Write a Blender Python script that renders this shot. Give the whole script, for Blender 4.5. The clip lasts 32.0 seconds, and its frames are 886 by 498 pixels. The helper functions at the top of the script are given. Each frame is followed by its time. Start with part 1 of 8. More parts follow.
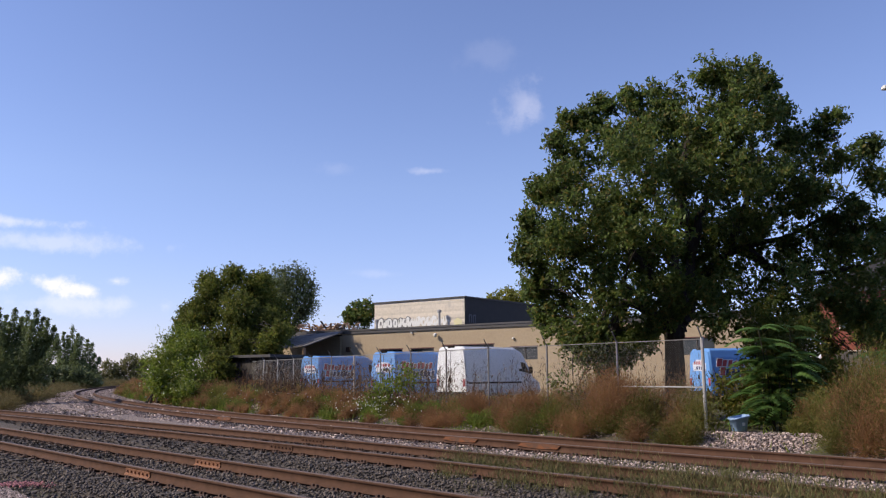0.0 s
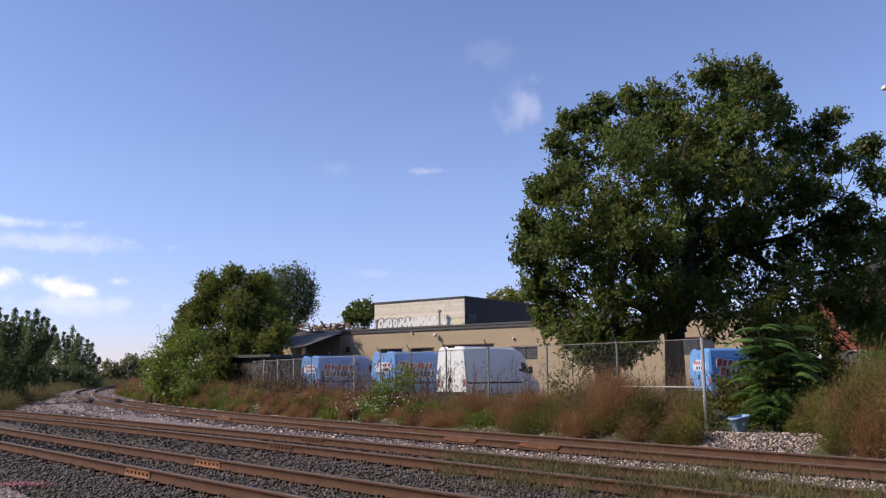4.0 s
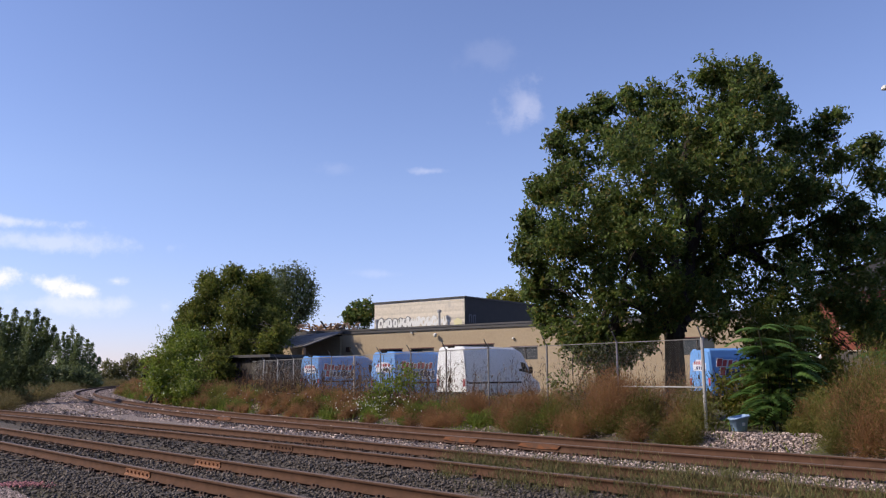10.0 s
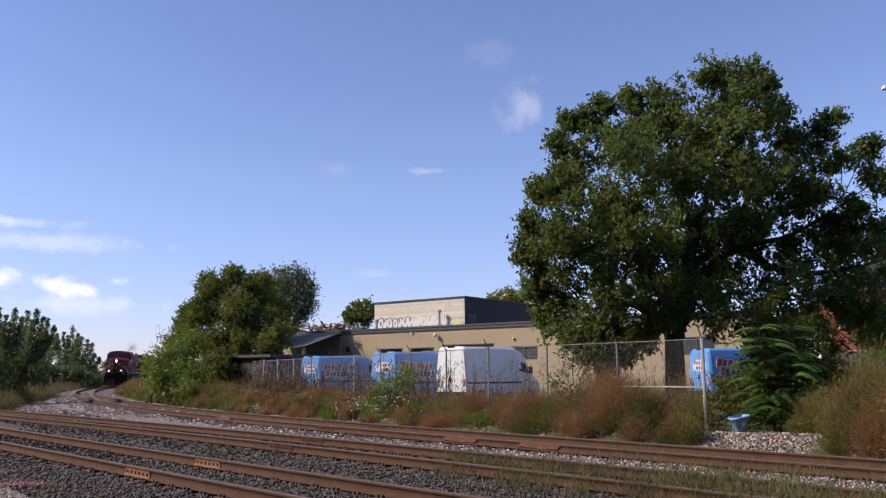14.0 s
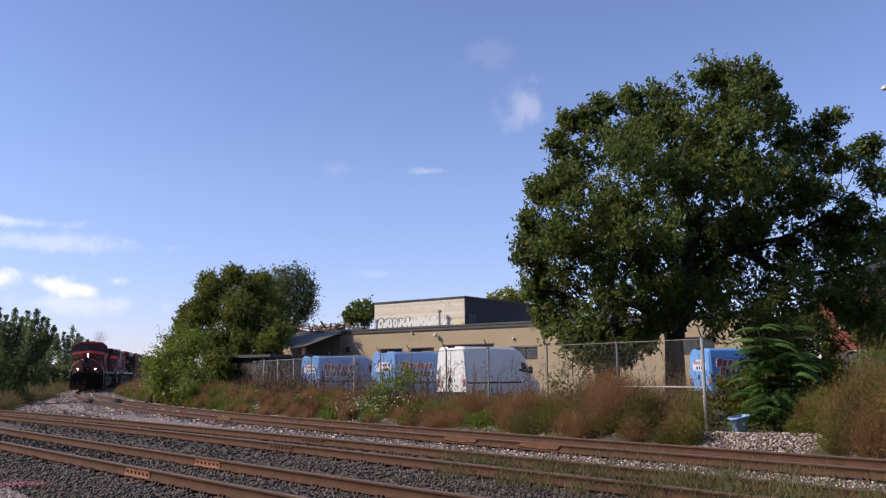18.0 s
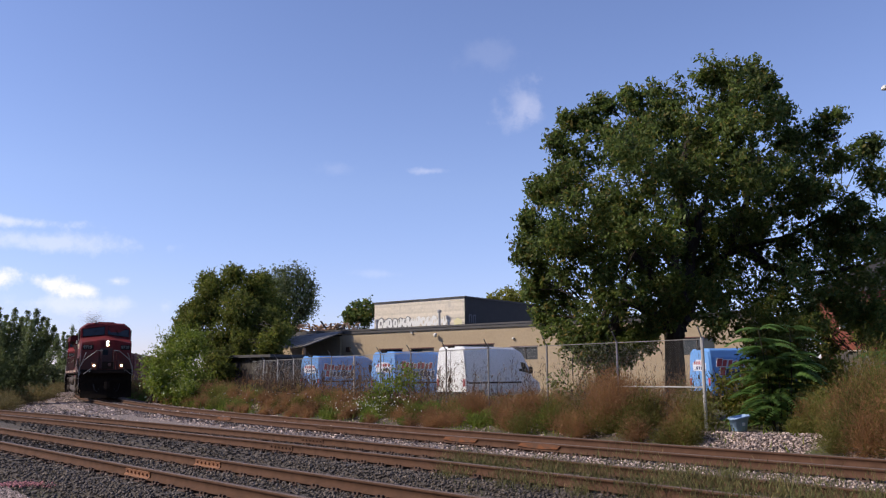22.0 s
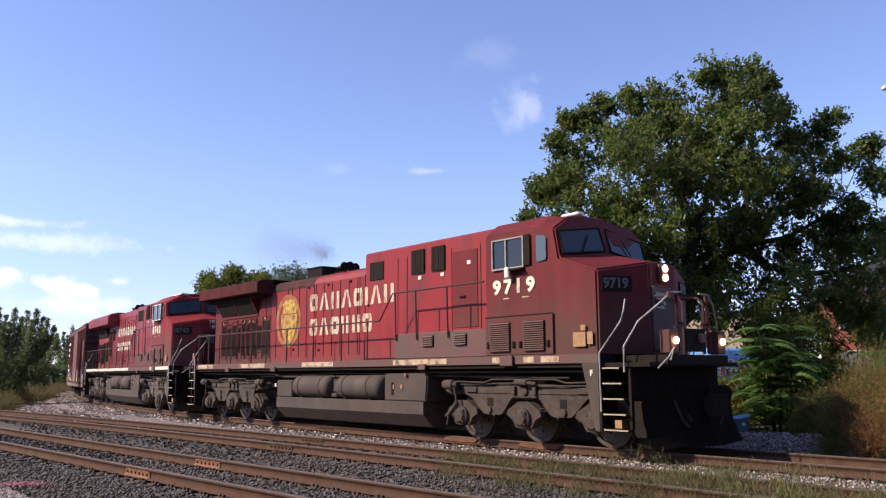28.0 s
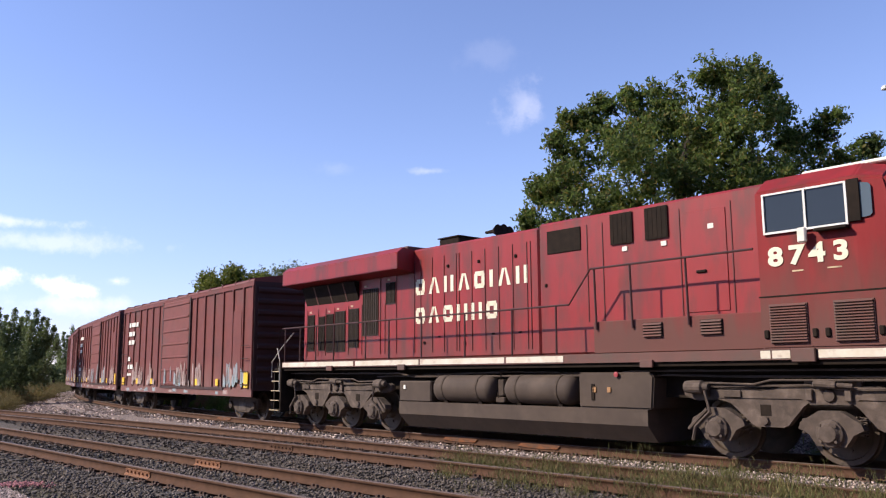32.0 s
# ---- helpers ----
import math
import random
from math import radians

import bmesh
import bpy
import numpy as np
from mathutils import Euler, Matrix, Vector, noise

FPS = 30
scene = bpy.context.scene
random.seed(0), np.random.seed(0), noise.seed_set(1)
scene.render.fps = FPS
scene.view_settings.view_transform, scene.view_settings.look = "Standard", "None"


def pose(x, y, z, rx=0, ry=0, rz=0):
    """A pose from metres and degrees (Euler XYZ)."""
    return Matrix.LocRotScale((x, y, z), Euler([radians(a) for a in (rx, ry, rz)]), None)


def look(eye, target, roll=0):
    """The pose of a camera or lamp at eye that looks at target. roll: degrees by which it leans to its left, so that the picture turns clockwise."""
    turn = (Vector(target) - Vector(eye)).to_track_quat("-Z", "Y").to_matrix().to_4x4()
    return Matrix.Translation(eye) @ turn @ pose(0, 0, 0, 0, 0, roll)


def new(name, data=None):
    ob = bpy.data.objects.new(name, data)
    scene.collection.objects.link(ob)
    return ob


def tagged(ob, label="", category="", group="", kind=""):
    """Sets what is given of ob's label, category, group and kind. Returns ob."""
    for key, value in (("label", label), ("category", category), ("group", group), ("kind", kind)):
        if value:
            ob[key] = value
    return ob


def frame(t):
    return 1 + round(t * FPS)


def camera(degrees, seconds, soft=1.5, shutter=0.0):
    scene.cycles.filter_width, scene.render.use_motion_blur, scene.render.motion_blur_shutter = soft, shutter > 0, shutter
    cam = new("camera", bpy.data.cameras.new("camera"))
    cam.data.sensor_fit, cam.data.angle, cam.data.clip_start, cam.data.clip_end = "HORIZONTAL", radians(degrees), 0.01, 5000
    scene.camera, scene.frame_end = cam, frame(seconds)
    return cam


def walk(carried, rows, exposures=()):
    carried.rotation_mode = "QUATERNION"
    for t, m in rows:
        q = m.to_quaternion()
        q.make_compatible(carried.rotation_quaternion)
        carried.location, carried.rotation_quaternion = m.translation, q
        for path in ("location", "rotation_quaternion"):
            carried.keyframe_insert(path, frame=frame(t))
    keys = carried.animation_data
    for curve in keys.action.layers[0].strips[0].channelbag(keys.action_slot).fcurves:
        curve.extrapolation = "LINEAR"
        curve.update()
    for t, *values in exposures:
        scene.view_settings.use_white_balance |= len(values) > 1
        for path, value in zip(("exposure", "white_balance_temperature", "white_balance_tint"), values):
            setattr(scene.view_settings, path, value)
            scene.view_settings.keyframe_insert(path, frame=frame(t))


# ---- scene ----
cam = camera(56.15, 32.0, 1.2)
EYE = (0.0, 0.0, 1.47)
VIEW = look(EYE, (0.0, math.cos(0.14895) * 10, 1.47 + math.sin(0.14895) * 10), -0.285)
walk(cam, [(0.0, VIEW), (32.0, VIEW)], [(0.0, 0.05, 6500, 10), (25.0, 0.06, 6500, 10), (26.0, 0.16, 6500, 10), (27.5, 0.39, 6500, 10), (28.5, 0.44, 6500, 10), (32.0, 0.40, 6500, 10)])

# ---- daylight ----
SUN_TO = Vector((-0.80, -0.10, 0.60)).normalized()
sun = new("sun", bpy.data.lights.new("sun", "SUN"))
sun.data.energy, sun.data.angle, sun.data.color = 4.8, radians(0.5), (1.0, 0.88, 0.72)
sun.matrix_world = look((-40, -5, 40), Vector((-40, -5, 40)) - SUN_TO)


def build_world():
    world = bpy.data.worlds.new("sky")
    scene.world = world
    world.use_nodes = True
    nt = world.node_tree
    nt.nodes.clear()
    out = nt.nodes.new("ShaderNodeOutputWorld")
    bg = nt.nodes.new("ShaderNodeBackground")
    sky = nt.nodes.new("ShaderNodeTexSky")
    sky.sky_type, sky.sun_disc = "NISHITA", False
    sky.sun_elevation = math.asin(SUN_TO.z)
    sky.sun_rotation = math.atan2(SUN_TO.x, SUN_TO.y)
    sky.air_density, sky.dust_density, sky.ozone_density = 1.0, 0.15, 3.0
    bg.inputs["Strength"].default_value = 0.15
    tc = nt.nodes.new("ShaderNodeTexCoord")
    # a hue shift from Nishita to the hazy violet blue of the day
    tint = nt.nodes.new("ShaderNodeMix")
    tint.data_type, tint.blend_type = "RGBA", "MULTIPLY"
    tint.inputs[0].default_value = 1.0
    tint.inputs[7].default_value = (1.06, 0.93, 1.10, 1)
    nt.links.new(sky.outputs[0], tint.inputs[6])
    col = tint.outputs[2]
    # paler and more violet towards the horizon
    sep = nt.nodes.new("ShaderNodeSeparateXYZ")
    nt.links.new(tc.outputs["Generated"], sep.inputs[0])
    low = nt.nodes.new("ShaderNodeMapRange")
    low.inputs["From Min"].default_value, low.inputs["From Max"].default_value = 0.0, 0.22
    low.inputs["To Min"].default_value, low.inputs["To Max"].default_value = 1.0, 0.0
    nt.links.new(sep.outputs["Z"], low.inputs["Value"])
    cool = nt.nodes.new("ShaderNodeMix")
    cool.data_type, cool.blend_type = "RGBA", "MULTIPLY"
    cool.inputs[7].default_value = (0.74, 0.79, 0.99, 1)
    nt.links.new(low.outputs[0], cool.inputs[0])
    nt.links.new(col, cool.inputs[6])
    col = cool.outputs[2]
    noi = nt.nodes.new("ShaderNodeTexNoise")
    noi.inputs["Scale"].default_value, noi.inputs["Detail"].default_value = 26.0, 6.0
    noi.inputs["Roughness"].default_value = 0.62
    nt.links.new(tc.outputs["Generated"], noi.inputs["Vector"])
    for (ax, el, wx, wy, dens) in CLOUDS:
        a, e = radians(ax), radians(el)
        mp = nt.nodes.new("ShaderNodeMapping")
        mp.vector_type = "TEXTURE"
        mp.inputs["Location"].default_value = (math.sin(a) * math.cos(e), math.cos(a) * math.cos(e), math.sin(e))
        mp.inputs["Rotation"].default_value = (0, 0, -a)
        mp.inputs["Scale"].default_value = (radians(wx), 1.0, radians(wy))
        nt.links.new(tc.outputs["Generated"], mp.inputs["Vector"])
        ln = nt.nodes.new("ShaderNodeVectorMath")
        ln.operation = "LENGTH"
        nt.links.new(mp.outputs[0], ln.inputs[0])
        ad = nt.nodes.new("ShaderNodeMath")
        ad.operation = "MULTIPLY_ADD"
        nt.links.new(noi.outputs["Fac"], ad.inputs[0])
        ad.inputs[1].default_value, ad.inputs[2].default_value = 2.6, -1.3
        sb = nt.nodes.new("ShaderNodeMath")
        sb.operation = "SUBTRACT"
        nt.links.new(ad.outputs[0], sb.inputs[0])
        nt.links.new(ln.outputs["Value"], sb.inputs[1])
        mr = nt.nodes.new("ShaderNodeMapRange")
        mr.interpolation_type = "SMOOTHSTEP"
        mr.inputs["From Min"].default_value, mr.inputs["From Max"].default_value = -1.0, 0.0
        mr.inputs["To Max"].default_value = dens
        nt.links.new(sb.outputs[0], mr.inputs["Value"])
        mx = nt.nodes.new("ShaderNodeMix")
        mx.data_type = "RGBA"
        mx.inputs[7].default_value = (8.0, 7.5, 7.8, 1)
        nt.links.new(mr.outputs[0], mx.inputs[0])
        nt.links.new(col, mx.inputs[6])
        col = mx.outputs[2]
    nt.links.new(col, bg.inputs["Color"])
    nt.links.new(bg.outputs[0], out.inputs["Surface"])


# clouds: azimuth from the view, elevation, half widths in degrees, density
CLOUDS = [(-29.0, 5.9, 2.3, 0.95, 0.85), (-25.2, 5.7, 1.5, 0.7, 0.85), (-23.6, 5.3, 1.5, 0.55, 0.8), (-21.6, 6.0, 1.4, 0.5, 0.5), (-28.6, 9.4, 5.0, 0.5, 0.40), (-25.5, 8.3, 6.0, 0.8, 0.28), (-24.0, 4.4, 5.0, 0.8, 0.30),
          (5.7, 18.5, 2.0, 2.1, 0.15), (6.3, 17.8, 1.4, 1.2, 0.10), (3.4, 21.6, 2.6, 1.4, 0.05), (-1.0, 13.9, 2.0, 0.35, 0.22), (-7.5, 14.0, 1.8, 0.6, 0.06), (-4.5, 6.8, 2.0, 0.4, 0.10), (26.5, 25.0, 2.0, 0.7, 0.10)]
build_world()

# ---- the railway's plan: heading (degrees) over the way along the main track ----
KNOT_S = [-420, -300, -175, -140, -115, -90, -70, -55, -40, -25, -10, 5, 20, 40, 120]
KNOT_H = [-97, -91, -84.1, -80.7, -77.4, -73.9, -69.1, -65.4, -62.0, -58.3, -52.1, -48.4, -46.2, -42.1, -36]
WAY = np.arange(-420, 120.01, 0.5)
HEAD = np.radians(np.interp(WAY, KNOT_S, KNOT_H))
HEAD = np.convolve(np.pad(HEAD, 8, mode="edge"), np.ones(17) / 17, mode="valid")


def integrate():
    dx, dy = np.cos(HEAD) * 0.5, np.sin(HEAD) * 0.5
    x = np.concatenate([[0], np.cumsum((dx[1:] + dx[:-1]) / 2)])
    y = np.concatenate([[0], np.cumsum((dy[1:] + dy[:-1]) / 2)])
    i = int(np.argmin(abs(WAY)))
    return x - x[i], y - y[i] + 21.74


MAIN_X, MAIN_Y = integrate()


def on_main(s):
    return Vector((float(np.interp(s, WAY, MAIN_X)), float(np.interp(s, WAY, MAIN_Y)), 0))


def main_head(s):
    return float(np.interp(s, WAY, HEAD))


def track_line(k, n=None):
    """Centre line of track k (0 the main track) as arrays x, y, heading."""
    if k == 0:
        m = (WAY > -200) & (WAY < 70)
        return MAIN_X[m], MAIN_Y[m], HEAD[m]
    a, b, c = ((15.686, -1.1124, -0.00374), (9.7066, -1.0569, 0.00085))[k - 1]
    x = np.arange(-62, 32, 0.36)
    y = a + b * x + c * x * x
    return x, y, np.arctan(b + 2 * c * x)


def lateral(px, py, k=0):
    """Signed distance (far side positive) of points from track k."""
    x, y, h = track_line(k)
    x, y, h = x[::6], y[::6], h[::6]
    px, py = np.asarray(px, float).ravel(), np.asarray(py, float).ravel()
    out = np.zeros(len(px))
    for i in range(0, len(px), 4000):
        d = (px[i:i + 4000, None] - x) ** 2 + (py[i:i + 4000, None] - y) ** 2
        j = d.argmin(1)
        out[i:i + 4000] = -(px[i:i + 4000] - x[j]) * np.sin(h[j]) + (py[i:i + 4000] - y[j]) * np.cos(h[j])
    return out


def ground_z(px, py):
    l0, l2 = lateral(px, py, 0), lateral(px, py, 2)
    z = np.interp(l0, [-30, -9, -2.6, -1.8, 1.8, 2.6, 4.0, 9.0], [-0.30, -0.29, -0.30, -0.28, -0.28, -0.32, 0.02, 0.0])
    l1 = lateral(px, py, 1)
    z = np.where(abs(l1) < 2.6, np.interp(abs(l1), [0, 1.6, 2.6], [-0.28, -0.28, -0.30]), z)
    z = np.where(l2 < 2.0, np.interp(l2, [-12, -4, -1.7, 1.7, 2.0], [-0.34, -0.30, -0.28, -0.28, -0.29]), z)
    return z


# ---- small tools ----
def mesh_of(name, verts, faces, mat=None, smooth=False):
    me = bpy.data.meshes.new(name)
    me.from_pydata(verts, [], faces)
    if mat:
        me.materials.append(mat)
    if smooth:
        me.shade_smooth()
    return me


def quick_mesh(name, v, f, mat, smooth=False):
    """A mesh from numpy arrays; f holds faces of one size."""
    v, f = np.asarray(v, np.float32), np.asarray(f, np.int32)
    me = bpy.data.meshes.new(name)
    me.vertices.add(len(v))
    me.vertices.foreach_set("co", v.ravel())
    me.loops.add(f.size)
    me.loops.foreach_set("vertex_index", f.ravel())
    me.polygons.add(len(f))
    me.polygons.foreach_set("loop_start", np.arange(0, f.size, f.shape[1], dtype=np.int32))
    me.update(calc_edges=True)
    me.validate()
    me.materials.append(mat)
    if smooth:
        me.shade_smooth()
    return me


def part(name, bm, mat, parent, label="", smooth=False, at=None):
    """Links a bmesh (or a mesh) as one mesh object under a thing or a part."""
    if isinstance(bm, bmesh.types.BMesh):
        me = bpy.data.meshes.new(name)
        bmesh.ops.recalc_face_normals(bm, faces=bm.faces)
        bm.to_mesh(me)
        bm.free()
        me.materials.append(mat)
        if smooth:
            me.shade_smooth()
    else:
        me = bm
    ob = new(name, me)
    ob.parent = parent
    if at is not None:
        ob.matrix_basis = at
    if label:
        ob["label"] = label
    return ob


def thing(name, label, category, at=None, group="", kind=""):
    ob = new(name)
    ob.empty_display_size = 0.2
    if at is not None:
        ob.matrix_basis = at
    return tagged(ob, label, category, group, kind)


def boxes(*specs, bevel=0.0):
    """A bmesh of boxes (x0, y0, z0, x1, y1, z1)."""
    bm = bmesh.new()
    for x0, y0, z0, x1, y1, z1 in specs:
        v = [bm.verts.new(c) for c in ((x0, y0, z0), (x1, y0, z0), (x1, y1, z0), (x0, y1, z0), (x0, y0, z1), (x1, y0, z1), (x1, y1, z1), (x0, y1, z1))]
        for q in ((0, 3, 2, 1), (4, 5, 6, 7), (0, 1, 5, 4), (1, 2, 6, 5), (2, 3, 7, 6), (3, 0, 4, 7)):
            bm.faces.new([v[i] for i in q])
    if bevel:
        bmesh.ops.bevel(bm, geom=bm.edges[:], offset=bevel, segments=1, affect="EDGES")
    return bm


def prism(poly, a, b, axis="y", bevel=0.0, bm=None):
    """A polygon of (x, z) pairs drawn out from a to b along y (or (y, z) along x, (x, y) along z)."""
    bm = bm or bmesh.new()
    put = {"y": lambda p, w: (p[0], w, p[1]), "x": lambda p, w: (w, p[0], p[1]), "z": lambda p, w: (p[0], p[1], w)}[axis]
    lo, hi = [bm.verts.new(put(p, a)) for p in poly], [bm.verts.new(put(p, b)) for p in poly]
    bm.faces.new(lo), bm.faces.new(hi[::-1])
    for i in range(len(poly)):
        j = (i + 1) % len(poly)
        bm.faces.new((lo[i], hi[i], hi[j], lo[j]))
    if bevel:
        bmesh.ops.recalc_face_normals(bm, faces=bm.faces)
        bmesh.ops.bevel(bm, geom=bm.edges[:], offset=bevel, segments=2, affect="EDGES", clamp_overlap=True)
    return bm


def tube(bm, pts, r, sides=6):
    """A tube along pts; r a number or one per point."""
    pts = [Vector(p) for p in pts]
    rs = r if isinstance(r, (list, tuple)) else [r] * len(pts)
    rings, up = [], Vector((0.13, 0.29, 0.95))
    for i, p in enumerate(pts):
        d = (pts[min(i + 1, len(pts) - 1)] - pts[max(i - 1, 0)]).normalized()
        a = d.cross(up)
        if a.length < 0.05:
            a = d.cross(Vector((1, 0, 0)))
        a.normalize()
        b = d.cross(a)
        rings.append([bm.verts.new(p + (a * math.cos(k * math.tau / sides) + b * math.sin(k * math.tau / sides)) * rs[i]) for k in range(sides)])
    for q, w in zip(rings, rings[1:]):
        for k in range(sides):
            bm.faces.new((q[k], q[(k + 1) % sides], w[(k + 1) % sides], w[k]))
    bm.faces.new(rings[0]), bm.faces.new(rings[-1][::-1])
    return bm


def tubes(*runs, r=0.02, sides=6):
    bm = bmesh.new()
    for pts in runs:
        tube(bm, pts, r, sides)
    return bm


def lathe(prof, sides=20, axis="y", bm=None, at=(0, 0, 0)):
    """Turns (radius, along) pairs round an axis."""
    bm = bm or bmesh.new()
    put = {"y": lambda c, s, r, w: (c * r, w, s * r), "x": lambda c, s, r, w: (w, c * r, s * r), "z": lambda c, s, r, w: (c * r, s * r, w)}[axis]
    rings = [[bm.verts.new(Vector(put(math.cos(k * math.tau / sides), math.sin(k * math.tau / sides), max(r, 1e-4), w)) + Vector(at)) for k in range(sides)] for r, w in prof]
    for q, w in zip(rings, rings[1:]):
        for k in range(sides):
            bm.faces.new((q[k], q[(k + 1) % sides], w[(k + 1) % sides], w[k]))
    bm.faces.new(rings[0][::-1]), bm.faces.new(rings[-1])
    return bm


def written(body, size, depth=0.004):
    """A mesh of letters, standing in the x-z plane and facing -y."""
    cu = bpy.data.curves.new("letters", "FONT")
    cu.body, cu.size, cu.extrude, cu.offset = body, size, depth, size * 0.04
    ob = new("letters", cu)
    me = bpy.data.meshes.new_from_object(ob.evaluated_get(bpy.context.evaluated_depsgraph_get()))
    bpy.data.objects.remove(ob)
    me.transform(Matrix.Rotation(radians(90), 4, "X"))
    return me
# ---- materials ----
def hexless(c):
    return (*c, 1.0)


def mat_of(name, base, alt=None, rough=0.7, metal=0.0, scale=6.0, bump=0.0, bump_scale=40.0, dirt=None, dirt_amt=0.0, dirt_scale=1.3, rand=0.0, island=False, stretch=(1, 1, 1), spec=0.5, grime=None):
    """Paint, stone, wood: base and alt mixed by noise, a second noise for dirt, fine relief."""
    m = bpy.data.materials.new(name)
    m.use_nodes = True
    nt = m.node_tree
    bs = nt.nodes["Principled BSDF"]
    bs.inputs["Roughness"].default_value, bs.inputs["Metallic"].default_value = rough, metal
    bs.inputs["Specular IOR Level"].default_value = spec
    tc = nt.nodes.new("ShaderNodeTexCoord")
    mp = nt.nodes.new("ShaderNodeMapping")
    mp.inputs["Scale"].default_value = stretch
    nt.links.new(tc.outputs["Object"], mp.inputs["Vector"])

    def noise_at(s, detail=5.0):
        n = nt.nodes.new("ShaderNodeTexNoise")
        n.inputs["Scale"].default_value, n.inputs["Detail"].default_value, n.inputs["Roughness"].default_value = s, detail, 0.6
        nt.links.new(mp.outputs[0], n.inputs["Vector"])
        return n.outputs["Fac"]

    def ramp(fac, lo, hi):
        r = nt.nodes.new("ShaderNodeMapRange")
        r.inputs["From Min"].default_value, r.inputs["From Max"].default_value = lo, hi
        nt.links.new(fac, r.inputs["Value"])
        return r.outputs[0]

    def mix(fac, a, b, kind="MIX"):
        x = nt.nodes.new("ShaderNodeMix")
        x.data_type, x.blend_type = "RGBA", kind
        for sock, val in ((x.inputs[0], fac), (x.inputs[6], a), (x.inputs[7], b)):
            if isinstance(val, bpy.types.NodeSocket):
                nt.links.new(val, sock)
            else:
                sock.default_value = val
        return x.outputs[2]

    alt = alt or tuple(c * 0.7 for c in base)
    col = mix(ramp(noise_at(scale), 0.3, 0.7), hexless(base), hexless(alt))
    if dirt:
        lo = 0.75 - dirt_amt * 0.6
        col = mix(ramp(noise_at(dirt_scale, 8.0), lo, lo + 0.22), col, hexless(dirt))
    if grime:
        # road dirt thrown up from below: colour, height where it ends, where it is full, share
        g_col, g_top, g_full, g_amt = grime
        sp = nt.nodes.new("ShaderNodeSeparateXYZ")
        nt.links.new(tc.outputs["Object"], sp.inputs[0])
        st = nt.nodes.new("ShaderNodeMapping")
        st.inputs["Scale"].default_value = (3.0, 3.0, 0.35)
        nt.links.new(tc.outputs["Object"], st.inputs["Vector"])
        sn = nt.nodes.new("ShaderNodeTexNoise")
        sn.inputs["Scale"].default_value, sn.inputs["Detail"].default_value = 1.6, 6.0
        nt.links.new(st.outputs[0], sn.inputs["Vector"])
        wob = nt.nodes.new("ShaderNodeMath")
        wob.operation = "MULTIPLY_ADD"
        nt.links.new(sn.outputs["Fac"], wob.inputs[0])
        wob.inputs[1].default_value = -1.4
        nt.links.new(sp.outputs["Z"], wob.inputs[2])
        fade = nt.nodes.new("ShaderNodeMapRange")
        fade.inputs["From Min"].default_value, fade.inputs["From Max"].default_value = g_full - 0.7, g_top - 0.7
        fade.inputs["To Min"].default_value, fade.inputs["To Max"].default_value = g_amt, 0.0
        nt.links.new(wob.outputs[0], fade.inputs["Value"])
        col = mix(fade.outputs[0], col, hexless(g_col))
    if rand:
        if island:
            src = nt.nodes.new("ShaderNodeNewGeometry").outputs["Random Per Island"]
        else:
            src = nt.nodes.new("ShaderNodeObjectInfo").outputs["Random"]
        hs = nt.nodes.new("ShaderNodeHueSaturation")
        v = nt.nodes.new("ShaderNodeMapRange")
        v.inputs["To Min"].default_value, v.inputs["To Max"].default_value = 1 - rand, 1 + rand
        nt.links.new(src, v.inputs["Value"])
        nt.links.new(v.outputs[0], hs.inputs["Value"])
        nt.links.new(col, hs.inputs["Color"])
        col = hs.outputs[0]
    nt.links.new(col, bs.inputs["Base Color"])
    if bump:
        b = nt.nodes.new("ShaderNodeBump")
        b.inputs["Strength"].default_value, b.inputs["Distance"].default_value = bump, 0.02
        nt.links.new(noise_at(bump_scale), b.inputs["Height"])
        nt.links.new(b.outputs[0], bs.inputs["Normal"])
    return m


